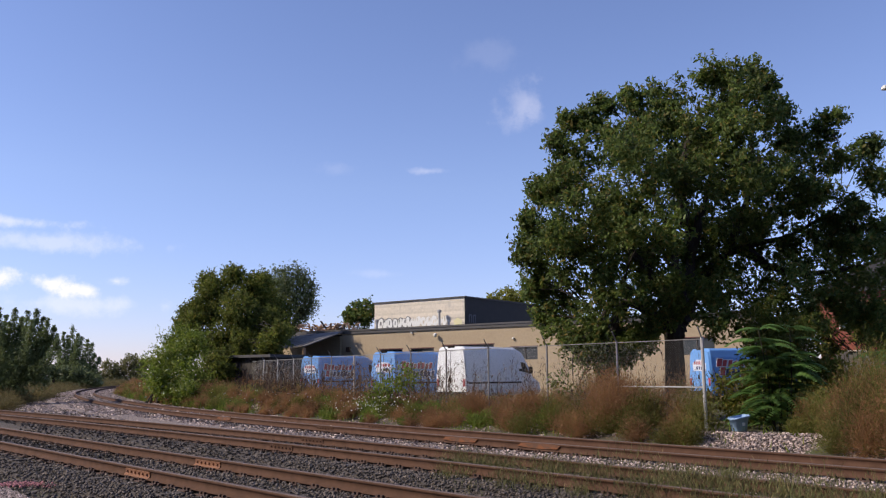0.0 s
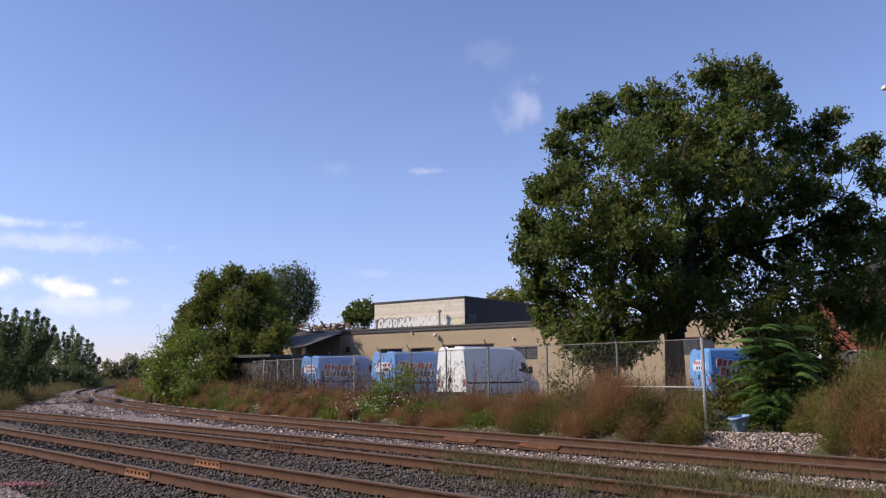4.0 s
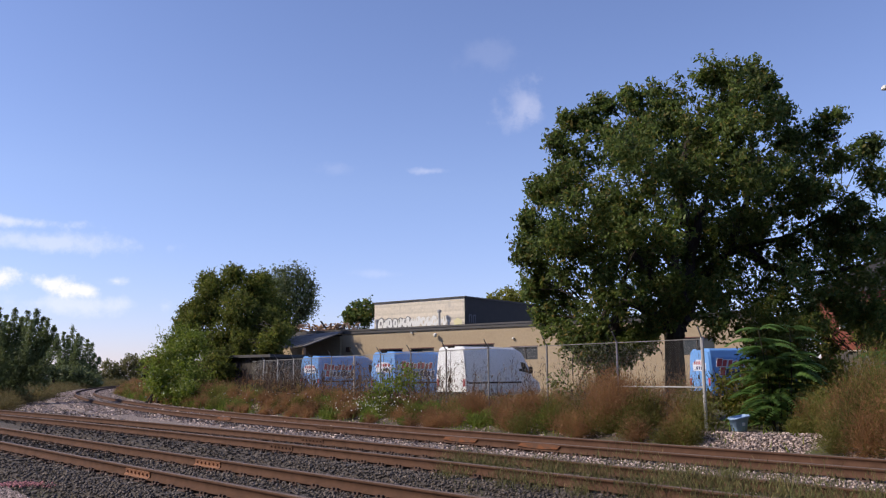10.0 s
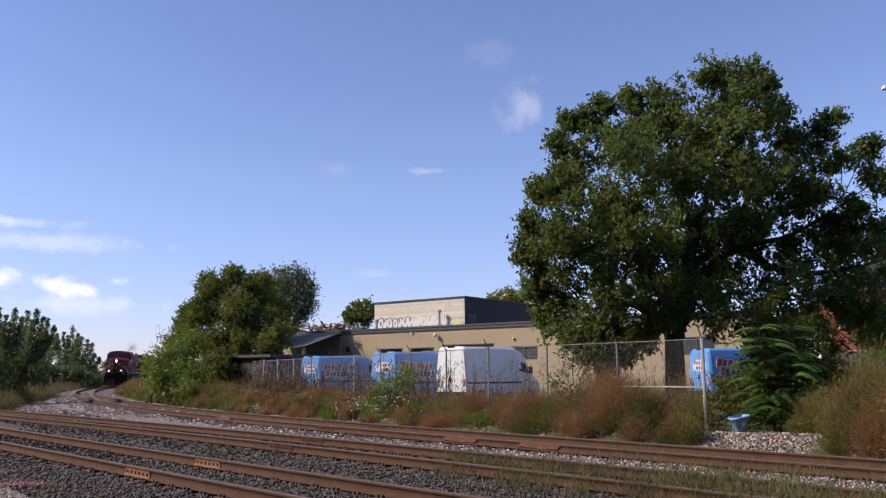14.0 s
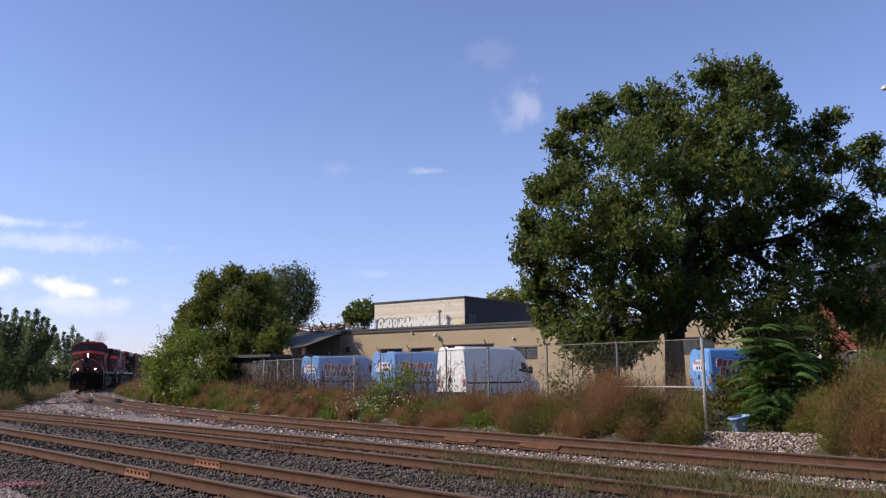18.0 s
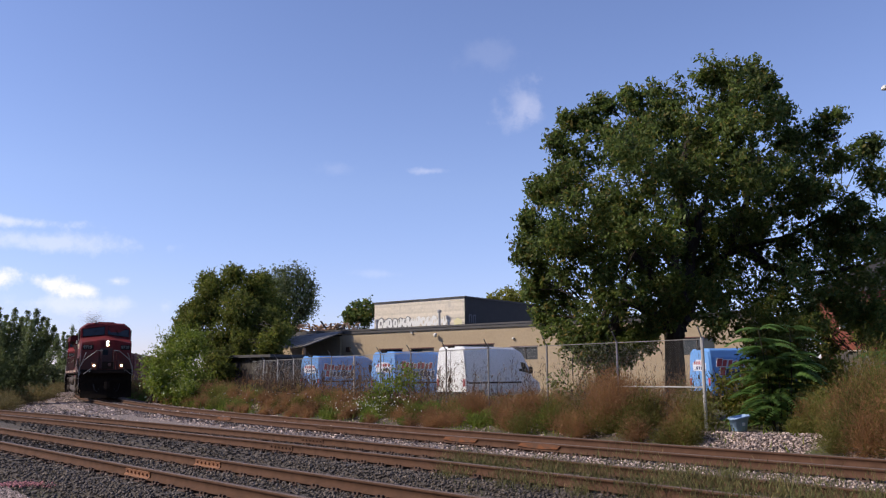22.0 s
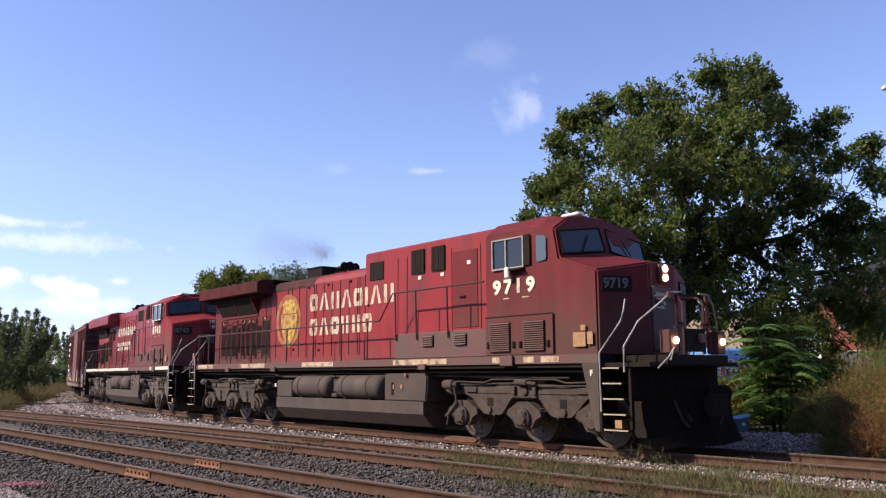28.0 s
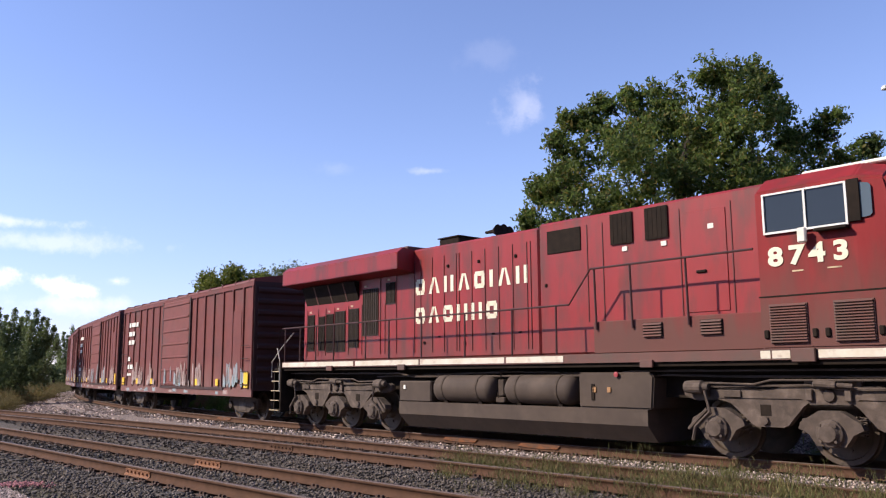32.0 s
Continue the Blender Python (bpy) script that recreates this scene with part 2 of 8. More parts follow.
def leaf_mat(name, a, b, c=None, trans=0.3, rough=0.5):
    """Leaves: colour by leaf, some light through them."""
    m = bpy.data.materials.new(name)
    m.use_nodes = True
    nt = m.node_tree
    bs, out = nt.nodes["Principled BSDF"], nt.nodes["Material Output"]
    geo = nt.nodes.new("ShaderNodeNewGeometry")
    r = nt.nodes.new("ShaderNodeValToRGB")
    r.color_ramp.elements[0].color, r.color_ramp.elements[1].color = hexless(a), hexless(b)
    if c:
        r.color_ramp.elements[1].position = 0.8
        e = r.color_ramp.elements.new(1.0)
        e.color = hexless(c)
    nt.links.new(geo.outputs["Random Per Island"], r.inputs[0])
    no = nt.nodes.new("ShaderNodeTexNoise")
    no.inputs["Scale"].default_value = 0.7
    tc = nt.nodes.new("ShaderNodeTexCoord")
    nt.links.new(tc.outputs["Object"], no.inputs["Vector"])
    hs = nt.nodes.new("ShaderNodeHueSaturation")
    v = nt.nodes.new("ShaderNodeMapRange")
    v.inputs["From Min"].default_value, v.inputs["From Max"].default_value = 0.3, 0.7
    v.inputs["To Min"].default_value, v.inputs["To Max"].default_value = 0.7, 1.3
    nt.links.new(no.outputs["Fac"], v.inputs["Value"])
    nt.links.new(v.outputs[0], hs.inputs["Value"])
    nt.links.new(r.outputs[0], hs.inputs["Color"])
    nt.links.new(hs.outputs[0], bs.inputs["Base Color"])
    bs.inputs["Roughness"].default_value = rough
    bs.inputs["Specular IOR Level"].default_value = 0.35
    tr = nt.nodes.new("ShaderNodeBsdfTranslucent")
    nt.links.new(hs.outputs[0], tr.inputs["Color"])
    mx = nt.nodes.new("ShaderNodeMixShader")
    mx.inputs[0].default_value = trans
    nt.links.new(bs.outputs[0], mx.inputs[1])
    nt.links.new(tr.outputs[0], mx.inputs[2])
    nt.links.new(mx.outputs[0], out.inputs["Surface"])
    return m


def glow_mat(name, color, strength):
    m = bpy.data.materials.new(name)
    m.use_nodes = True
    bs = m.node_tree.nodes["Principled BSDF"]
    bs.inputs["Emission Color"].default_value, bs.inputs["Emission Strength"].default_value = hexless(color), strength
    return m


def glass_mat(name, tint, rough=0.08):
    m = bpy.data.materials.new(name)
    m.use_nodes = True
    bs = m.node_tree.nodes["Principled BSDF"]
    bs.inputs["Base Color"].default_value = hexless(tint)
    bs.inputs["Roughness"].default_value, bs.inputs["Specular IOR Level"].default_value = rough, 0.45
    return m


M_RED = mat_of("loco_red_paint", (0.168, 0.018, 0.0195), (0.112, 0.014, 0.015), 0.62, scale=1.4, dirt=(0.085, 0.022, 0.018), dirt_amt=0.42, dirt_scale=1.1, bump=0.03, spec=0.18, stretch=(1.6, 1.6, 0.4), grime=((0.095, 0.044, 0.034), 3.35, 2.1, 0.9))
M_RED_B = mat_of("faded_red_paint", (0.285, 0.019, 0.0215), (0.215, 0.016, 0.018), 0.45, scale=1.2, dirt=(0.11, 0.03, 0.025), dirt_amt=0.48, dirt_scale=1.3, bump=0.03, spec=0.4, stretch=(1.6, 1.6, 0.4), grime=((0.12, 0.042, 0.034), 2.6, 1.9, 0.5))
M_RED_HOOD = mat_of("sun_bleached_red_paint", (0.285, 0.015, 0.017), (0.20, 0.012, 0.014), 0.55, scale=1.3, dirt=(0.13, 0.022, 0.02), dirt_amt=0.4, dirt_scale=1.4, bump=0.03, spec=0.3, stretch=(1.8, 1.8, 0.35), grime=((0.14, 0.045, 0.034), 2.5, 1.8, 0.55))
M_RED_REAR = mat_of("sooty_dull_red_paint", (0.182, 0.018, 0.019), (0.12, 0.015, 0.015), 0.65, scale=1.5, dirt=(0.055, 0.025, 0.02), dirt_amt=0.5, dirt_scale=1.6, bump=0.04, spec=0.2, stretch=(1.8, 1.8, 0.35), grime=((0.10, 0.045, 0.034), 2.9, 1.8, 0.7))
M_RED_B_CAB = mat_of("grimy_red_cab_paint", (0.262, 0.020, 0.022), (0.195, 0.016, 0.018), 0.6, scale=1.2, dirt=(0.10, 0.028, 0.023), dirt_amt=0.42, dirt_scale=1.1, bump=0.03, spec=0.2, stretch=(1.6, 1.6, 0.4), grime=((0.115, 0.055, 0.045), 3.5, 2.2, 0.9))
M_IRON = mat_of("worn_white_handrail", (0.46, 0.43, 0.39), (0.30, 0.27, 0.23), 0.6, scale=12)
M_FRAME_GREY = mat_of("grey_window_frame", (0.74, 0.73, 0.70), (0.62, 0.60, 0.56), 0.5, scale=6)
M_GRIME = mat_of("grimy_red_panel", (0.135, 0.048, 0.038), (0.10, 0.042, 0.034), 0.65, scale=3, dirt=(0.085, 0.052, 0.04), dirt_amt=0.5, bump=0.1)
M_BLACK = mat_of("black_paint", (0.0165, 0.013, 0.011), (0.028, 0.020, 0.0155), 0.92, scale=5, bump=0.12, spec=0.1)
M_TRUCK = mat_of("dusty_steel", (0.076, 0.052, 0.038), (0.034, 0.023, 0.017), 0.9, scale=7, dirt=(0.105, 0.076, 0.059), dirt_amt=0.34, dirt_scale=3.5, bump=0.25)
M_TRUCK_B = mat_of("pale_dusty_steel", (0.104, 0.075, 0.060), (0.046, 0.033, 0.026), 0.9, scale=7, dirt=(0.175, 0.130, 0.106), dirt_amt=0.38, dirt_scale=3.5, bump=0.25)
M_TANK = mat_of("dusty_tank", (0.078, 0.054, 0.041), (0.050, 0.034, 0.026), 0.85, scale=1.8, dirt=(0.10, 0.072, 0.055), dirt_amt=0.32, bump=0.06)
M_WHEEL = mat_of("wheel_steel", (0.10, 0.07, 0.052), (0.05, 0.038, 0.03), 0.6, metal=0.3, scale=6, bump=0.1)
M_CREAM_WORN = mat_of("flaking_cream_lettering", (0.64, 0.58, 0.44), (0.46, 0.37, 0.24), 0.7, scale=9, dirt=(0.24, 0.05, 0.04), dirt_amt=0.42, dirt_scale=7, stretch=(1, 1, 0.6))
M_CREAM = mat_of("cream_lettering", (0.78, 0.73, 0.58), (0.70, 0.64, 0.48), 0.6, scale=5, dirt=(0.40, 0.12, 0.08), dirt_amt=0.12, dirt_scale=9)
M_WHITE = mat_of("white_stripe", (0.80, 0.78, 0.72), (0.62, 0.58, 0.50), 0.6, scale=3, dirt=(0.35, 0.25, 0.18), dirt_amt=0.25, dirt_scale=4)
M_GOLD = mat_of("gold_emblem", (0.40, 0.20, 0.035), (0.30, 0.09, 0.022), 0.6, scale=3, dirt=(0.20, 0.03, 0.02), dirt_amt=0.5, dirt_scale=4)
M_GLASS = glass_mat("dark_glass", (0.02, 0.026, 0.03))
M_LIGHTGLASS = glass_mat("pale_glass", (0.08, 0.105, 0.12))
M_STEEL = mat_of("bare_steel", (0.5, 0.5, 0.5), (0.4, 0.4, 0.4), 0.4, metal=0.6, scale=9)
M_HEADLAMP = glow_mat("lit_headlamp", (1.0, 0.76, 0.46), 16)
M_BOXCAR = mat_of("oxide_red_boxcar", (0.158, 0.030, 0.024), (0.115, 0.024, 0.019), 0.7, scale=2, dirt=(0.085, 0.032, 0.025), dirt_amt=0.36, dirt_scale=0.8, bump=0.08, grime=((0.20, 0.115, 0.098), 2.1, 1.0, 0.45))
# dark red of posts and ladders; on the ends it stands for shade
M_BOXCAR_D = mat_of("dark_trim_shaded_end", (0.050, 0.017, 0.014), (0.032, 0.013, 0.011), 0.75, scale=2, bump=0.1)
M_YELLOW = mat_of("reflector_yellow", (0.80, 0.52, 0.03), (0.7, 0.42, 0.02), 0.5)
M_RAIL = mat_of("rusty_rail", (0.098, 0.052, 0.034), (0.064, 0.034, 0.022), 0.9, metal=0.0, spec=0.15, scale=5, dirt=(0.17, 0.075, 0.034), dirt_amt=0.15, dirt_scale=0.6, bump=0.15)
M_RAILTOP = mat_of("worn_rail_head", (0.125, 0.082, 0.068), (0.085, 0.055, 0.046), 0.75, metal=0.0, scale=3, stretch=(1, 1, 1))
M_PLATE = mat_of("orange_rust", (0.24, 0.105, 0.05), (0.15, 0.065, 0.034), 0.85, scale=10, bump=0.2)
M_TIE = mat_of("weathered_tie", (0.080, 0.063, 0.052), (0.048, 0.038, 0.032), 0.9, scale=3, stretch=(1, 6, 6), bump=0.4, rand=0.3)
M_BALLAST = mat_of("ballast_bed", (0.08, 0.062, 0.048), (0.042, 0.033, 0.026), 0.95, scale=14, dirt=(0.12, 0.095, 0.078), dirt_amt=0.4, dirt_scale=22, bump=0.8, bump_scale=60)
M_STONE_D = mat_of("dark_ballast_stone", (0.122, 0.098, 0.084), (0.046, 0.037, 0.031), 0.85, scale=30, rand=0.95, island=True)
M_STONE_L = mat_of("pink_grey_ballast_stone", (0.47, 0.375, 0.335), (0.26, 0.20, 0.18), 0.85, scale=30, rand=0.7, island=True)
M_DIRT = mat_of("dry_ground", (0.10, 0.078, 0.048), (0.066, 0.056, 0.03), 0.95, scale=0.8, dirt=(0.055, 0.07, 0.02), dirt_amt=0.45, dirt_scale=0.35, bump=0.6, bump_scale=18)
M_BARK = mat_of("grey_bark", (0.052, 0.040, 0.032), (0.028, 0.022, 0.018), 0.95, scale=8, stretch=(1, 1, 0.25), bump=0.7, bump_scale=22)
M_LEAF_ASH = leaf_mat("ash_leaf", (0.056, 0.088, 0.020), (0.152, 0.200, 0.046), (0.25, 0.185, 0.05), 0.55, 0.55)
M_LEAF_DARK = leaf_mat("dark_leaf", (0.074, 0.092, 0.013), (0.150, 0.158, 0.025), (0.22, 0.165, 0.035), 0.42, 0.7)
M_LEAF_MAPLE = leaf_mat("maple_leaf", (0.074, 0.098, 0.018), (0.158, 0.178, 0.033), (0.22, 0.185, 0.045), 0.52, 0.7)
M_LEAF_BUSH = leaf_mat("bush_leaf", (0.105, 0.150, 0.016), (0.19, 0.235, 0.032), (0.30, 0.31, 0.08), 0.42, 0.6)
M_LEAF_WILLOW = leaf_mat("willow_leaf", (0.095, 0.122, 0.048), (0.185, 0.215, 0.090), None, 0.4)
M_LEAF_POPLAR = leaf_mat("poplar_leaf", (0.105, 0.140, 0.050), (0.225, 0.265, 0.110), None, 0.45)
M_LEAF_YELLOW = leaf_mat("yellowing_leaf", (0.17, 0.18, 0.02), (0.27, 0.25, 0.035))
M_LEAF_OLIVE = leaf_mat("hazy_olive_leaf", (0.15, 0.15, 0.055), (0.25, 0.225, 0.10), None, 0.3, 0.7)
M_LEAF_SUMAC = leaf_mat("sumac_leaf", (0.078, 0.160, 0.042), (0.172, 0.28, 0.080), None, 0.45)
M_WEED_RUST = leaf_mat("rust_weed", (0.245, 0.122, 0.056), (0.35, 0.190, 0.092), (0.21, 0.155, 0.060), 0.45, 0.9)
M_WEED_GREEN = leaf_mat("green_weed", (0.105, 0.112, 0.022), (0.180, 0.168, 0.042), (0.26, 0.205, 0.075), 0.45, 0.85)
M_GRASS_DRY = leaf_mat("dry_grass", (0.110, 0.090, 0.034), (0.180, 0.140, 0.062), (0.098, 0.106, 0.030), 0.4, 0.8)
M_BRICK_TAN = mat_of("tan_brick", (0.385, 0.298, 0.195), (0.325, 0.250, 0.162), 0.9, scale=7, rand=0.0, dirt=(0.28, 0.215, 0.145), dirt_amt=0.32, dirt_scale=0.9, bump=0.12)
M_BRICK_PALE = mat_of("pale_painted_brick", (0.62, 0.55, 0.45), (0.49, 0.43, 0.35), 0.9, scale=5, dirt=(0.36, 0.33, 0.29), dirt_amt=0.35, rand=0.25, bump=0.1)
M_FLASH = mat_of("dark_flashing", (0.06, 0.055, 0.055), (0.045, 0.04, 0.04), 0.6, scale=3)
M_DARKWALL = mat_of("dark_roof_shaded_wall", (0.030, 0.026, 0.025), (0.021, 0.019, 0.018), 0.7, scale=2)
M_SHED = mat_of("weathered_boards", (0.060, 0.052, 0.047), (0.038, 0.032, 0.029), 0.9, scale=2, stretch=(4, 4, 0.6), bump=0.2)
M_TIN = mat_of("weathered_tin_roof", (0.22, 0.20, 0.185), (0.13, 0.115, 0.105), 0.7, metal=0.2, scale=1.5, stretch=(1, 5, 1), bump=0.1)
M_VANBLUE = mat_of("blue_van_paint", (0.135, 0.315, 0.66), (0.115, 0.28, 0.60), 0.32, scale=1.0, bump=0.01)
M_VANWHITE = mat_of("white_van_paint", (0.80, 0.80, 0.80), (0.72, 0.72, 0.72), 0.35, scale=1.0, dirt=(0.5, 0.48, 0.46), dirt_amt=0.15)
M_RUBBER = mat_of("tyre_rubber", (0.02, 0.02, 0.02), (0.03, 0.03, 0.03), 0.85)
M_NAVY = mat_of("navy_lettering", (0.02, 0.035, 0.11), (0.02, 0.03, 0.10), 0.5)
M_REDLET = mat_of("red_lettering", (0.38, 0.045, 0.055), (0.30, 0.04, 0.05), 0.5)
M_GALV = mat_of("galvanised_steel", (0.44, 0.42, 0.40), (0.33, 0.31, 0.30), 0.55, metal=0.1, scale=8)
M_WIRE = mat_of("dull_wire", (0.24, 0.23, 0.22), (0.17, 0.16, 0.155), 0.65, metal=0.1)
M_TOTE = mat_of("blue_plastic", (0.32, 0.45, 0.68), (0.27, 0.40, 0.62), 0.45, scale=2, dirt=(0.35, 0.36, 0.4), dirt_amt=0.15)
M_REDBRICK = mat_of("red_brick", (0.36, 0.11, 0.07), (0.27, 0.085, 0.055), 0.9, scale=5, bump=0.15)
M_TIMBER = mat_of("raw_timber", (0.44, 0.28, 0.16), (0.26, 0.15, 0.085), 0.8, scale=3, rand=0.4)
def quad_panel(pts, depth, normal):
    """A thin slab on four corners, raised along the normal."""
    bm = bmesh.new()
    n = Vector(normal).normalized() * depth
    lo, hi = [bm.verts.new(p) for p in pts], [bm.verts.new(Vector(p) + n) for p in pts]
    bm.faces.new(lo[::-1]), bm.faces.new(hi)
    for i in range(4):
        j = (i + 1) % 4
        bm.faces.new((lo[i], lo[j], hi[j], hi[i]))
    return bm


# ---- ground and tracks ----
def ground():
    xs = np.concatenate([np.linspace(-2500, -130, 14), np.arange(-120, -40, 4.0), np.arange(-40, 40, 0.8), np.linspace(44, 130, 18), np.linspace(200, 2500, 12)])
    ys = np.concatenate([np.linspace(-1500, -60, 10), np.arange(-50, -4, 4.0), np.arange(-4, 62, 0.8), np.arange(64, 170, 4.0), np.linspace(190, 3500, 14)])
    gx, gy = np.meshgrid(xs, ys)
    gz = ground_z(gx, gy).reshape(gx.shape)
    rng = np.random.default_rng(3)
    near = (abs(gx) < 120) & (gy < 160) & (lateral(gx, gy, 0).reshape(gx.shape) > 3)
    gz = gz + np.where(near, rng.normal(0, 0.03, gz.shape), 0)
    v = np.stack([gx.ravel(), gy.ravel(), gz.ravel()], 1)
    n, m = gx.shape
    i = (np.arange(n - 1)[:, None] * m + np.arange(m - 1)).ravel()
    f = np.stack([i, i + 1, i + m + 1, i + m], 1)
    ob = new("ground", quick_mesh("ground", v, f, M_DIRT, True))
    return tagged(ob, "dry weedy ground with sparse grass and gravel", "ground", kind="structure")


ground()


def sweep(name, k, off, prof, mat, parent, label="", span=None):
    """Draws a profile of (across, up) pairs along track k at a lateral offset."""
    x, y, h = track_line(k)
    if span is not None:
        m = (x > span[0]) & (x < span[1])
        x, y, h = x[m], y[m], h[m]
    n, q = len(x), len(prof)
    v = np.zeros((n, q, 3))
    for j, (a, z) in enumerate(prof):
        v[:, j, 0], v[:, j, 1], v[:, j, 2] = x - np.sin(h) * (off + a), y + np.cos(h) * (off + a), z
    i = np.arange(n - 1)[:, None] * q
    j = np.arange(q)
    f = np.stack([i + j, i + (j + 1) % q, i + q + (j + 1) % q, i + q + j], 2).reshape(-1, 4)
    return part(name, quick_mesh(name, v.reshape(-1, 3), f, mat), mat, parent, label)


M_BALLAST_PALE = mat_of("pale_ballast_bed", (0.27, 0.21, 0.19), (0.10, 0.078, 0.068), 0.95, scale=12, dirt=(0.22, 0.18, 0.155), dirt_amt=0.4, dirt_scale=20, bump=0.8, bump_scale=60)
RAIL_BODY = [(-0.072, -0.172), (0.072, -0.172), (0.072, -0.158), (0.012, -0.135), (0.009, -0.05), (0.034, -0.036), (0.035, -0.012), (-0.035, -0.012), (-0.034, -0.036), (-0.009, -0.05), (-0.012, -0.135), (-0.072, -0.158)]
RAIL_HEAD = [(-0.0355, -0.0118), (0.0355, -0.0118), (0.033, -0.003), (0.02, 0.0), (-0.02, 0.0), (-0.033, -0.003)]


def railway_track(k, label):
    t = thing("railway_track", label, "railway track", kind="structure")
    for side in (0.7525, -0.7525):
        r = sweep("rail", k, side, RAIL_BODY, M_RAIL, t, "rusty steel rail")
        sweep("rail_head", k, side, RAIL_HEAD, M_RAILTOP, r, "worn rail head")
    # the bed of ballast
    w = 1.75
    if k == 0:
        sweep("ballast_bed", k, 0, [(-3.6, -0.36), (-2.6, -0.245), (-1.75, -0.215), (1.75, -0.215), (2.9, -0.34)], M_BALLAST_PALE, t, "pale pinkish ballast")
    else:
        sweep("ballast_bed", k, 0, [(-w - 0.5, -0.34), (-w, -0.215), (w, -0.215), (w + 0.5, -0.34)], M_BALLAST, t)
    return t


TRACKS = [railway_track(0, "rusty main track curving away on pale pink ballast"), railway_track(1, "rusty weed-grown middle track with jointed rails"), railway_track(2, "rusty near track on dark grey ballast with jointed rails")]

# ---- buildings ----
WALL_D = Vector((0.79, -0.613, 0)).normalized()
WALL_N = Vector((WALL_D.y, -WALL_D.x, 0))
BASE_PT = Vector((-7.4, 61.0, 0))


def wall_pose(along=0.0, back=0.0, z=0.0):
    """x runs along the warehouse's wall to its near end, y away into it."""
    m = Matrix.Identity(4)
    inn = -WALL_N
    for i in range(3):
        m[i][0], m[i][1] = WALL_D[i], inn[i]
    m.translation = BASE_PT + WALL_D * along + inn * back + Vector((0, 0, z))
    return m


def brick_courses(t, parent, x0, x1, z0, z1, y, mat, course=0.2):
    """Shallow raised courses that show the brickwork from afar."""
    n = int((z1 - z0) / course)
    for i in range(n):
        part("course", boxes((x0, y - 0.006, z0 + i * course, x1, y + 0.002, z0 + i * course + course - 0.025)), mat, parent)


def warehouse():
    t = thing("warehouse", "low flat-roofed tan brick warehouse with dark roof edge", "building", wall_pose())
    openings = [(3.7, 5.8, 2.5, 3.16), (6.55, 8.55, 2.5, 3.16), (9.3, 13.4, 2.3, 3.30), (14.7, 16.6, 2.3, 3.08), (21.0, 23.0, 2.4, 3.3), (25.5, 27.5, 2.4, 3.3)]
    WL = 29.5
    x = 0.0
    specs = []
    for a, b, z0, z1 in openings:
        specs += [(x, 0, -0.4, a, 0.3, 4.35), (a, 0, -0.4, b, 0.3, z0), (a, 0, z1, b, 0.3, 4.35)]
        x = b
    specs += [(x, 0, -0.4, WL, 0.3, 4.35), (0, 0.3, -0.4, 0.3, 14, 4.35), (WL - 0.3, 0.3, -0.4, WL, 10.5, 4.35), (15.0, 10.2, -0.4, WL - 0.3, 10.5, 4.35), (14.7, 10.2, -0.4, 15.0, 14, 4.35), (0.3, 13.7, -0.4, 14.7, 14, 4.35)]
    wl = [part("wall", boxes(q), M_BRICK_TAN, t, "tan brick wall") for q in specs][0]
    brick_courses(t, wl, 0.0, WL, 3.56, 4.34, 0, M_BRICK_TAN)
    for a, b, z0, z1 in openings:
        w = part("window", boxes((a, 0.14, z0, b, 0.18, z1)), M_GLASS, t, "dark strip window")
        part("window_frame", boxes((a, 0.08, z0, a + 0.07, 0.14, z1), (b - 0.07, 0.08, z0, b, 0.14, z1), (a + 0.07, 0.08, z1 - 0.07, b - 0.07, 0.14, z1), ((a + b) / 2 - 0.03, 0.09, z0, (a + b) / 2 + 0.03, 0.14, z1 - 0.07)), M_FLASH, w)
        part("lintel", boxes((a - 0.05, -0.012, z1, b + 0.05, 0.0, z1 + 0.06)), M_GRIME, w)
    part("roof", boxes((0.3, 0.3, 4.15, 14.7, 13.7, 4.3), (14.7, 0.3, 4.15, WL - 0.3, 10.2, 4.3)), M_DARKWALL, t)
    part("roof_edge", boxes((-0.08, -0.10, 4.35, WL + 0.1, 0.4, 4.52), (-0.08, 0.4, 4.35, 0.4, 14.1, 4.52), (WL - 0.4, 0.4, 4.35, WL + 0.1, 10.6, 4.52)), M_FLASH, t, "dark metal roof edge")
    part("gutter", boxes((-0.05, -0.14, 4.53, WL + 0.1, 0.3, 4.64)), M_FLASH, t, "dark grey coping")
    ph = part("penthouse", boxes((-1.4, 5.0, 4.3, 7.45, 15.5, 6.95)), M_BRICK_PALE, t, "pale painted brick roof box")
    for i in range(12):
        part("block_course", boxes((-1.402, 4.992, 4.6 + i * 0.2, 7.45, 4.998, 4.6 + i * 0.2 + 0.175)), M_BRICK_PALE, ph)
    # the unlit side: its shade is put into a near-black colour
    part("dark_side", boxes((7.452, 4.985, 4.3, 7.50, 15.5, 6.96)), M_DARKWALL, ph, "side of the roof box coloured near-black as its shade")
    part("coping", boxes((-1.5, 4.90, 6.96, 7.58, 15.6, 7.06)), M_FLASH, ph)
    part("vent_pipe", lathe([(0.09, 4.3), (0.09, 5.9), (0.16, 5.92), (0.16, 6.1), (0.05, 6.14)], 10, "z"), M_GALV, t, at=pose(5.5, 4.5, 0))
    part("vent_pipe", lathe([(0.09, 4.3), (0.09, 5.4), (0.15, 5.42), (0.15, 5.55), (0.05, 5.6)], 10, "z"), M_GALV, t, at=pose(-3.0 + 3.2, 3.5, 0))
    # spray-painted lettering, unreadable, on the roof box
    rng = random.Random(5)
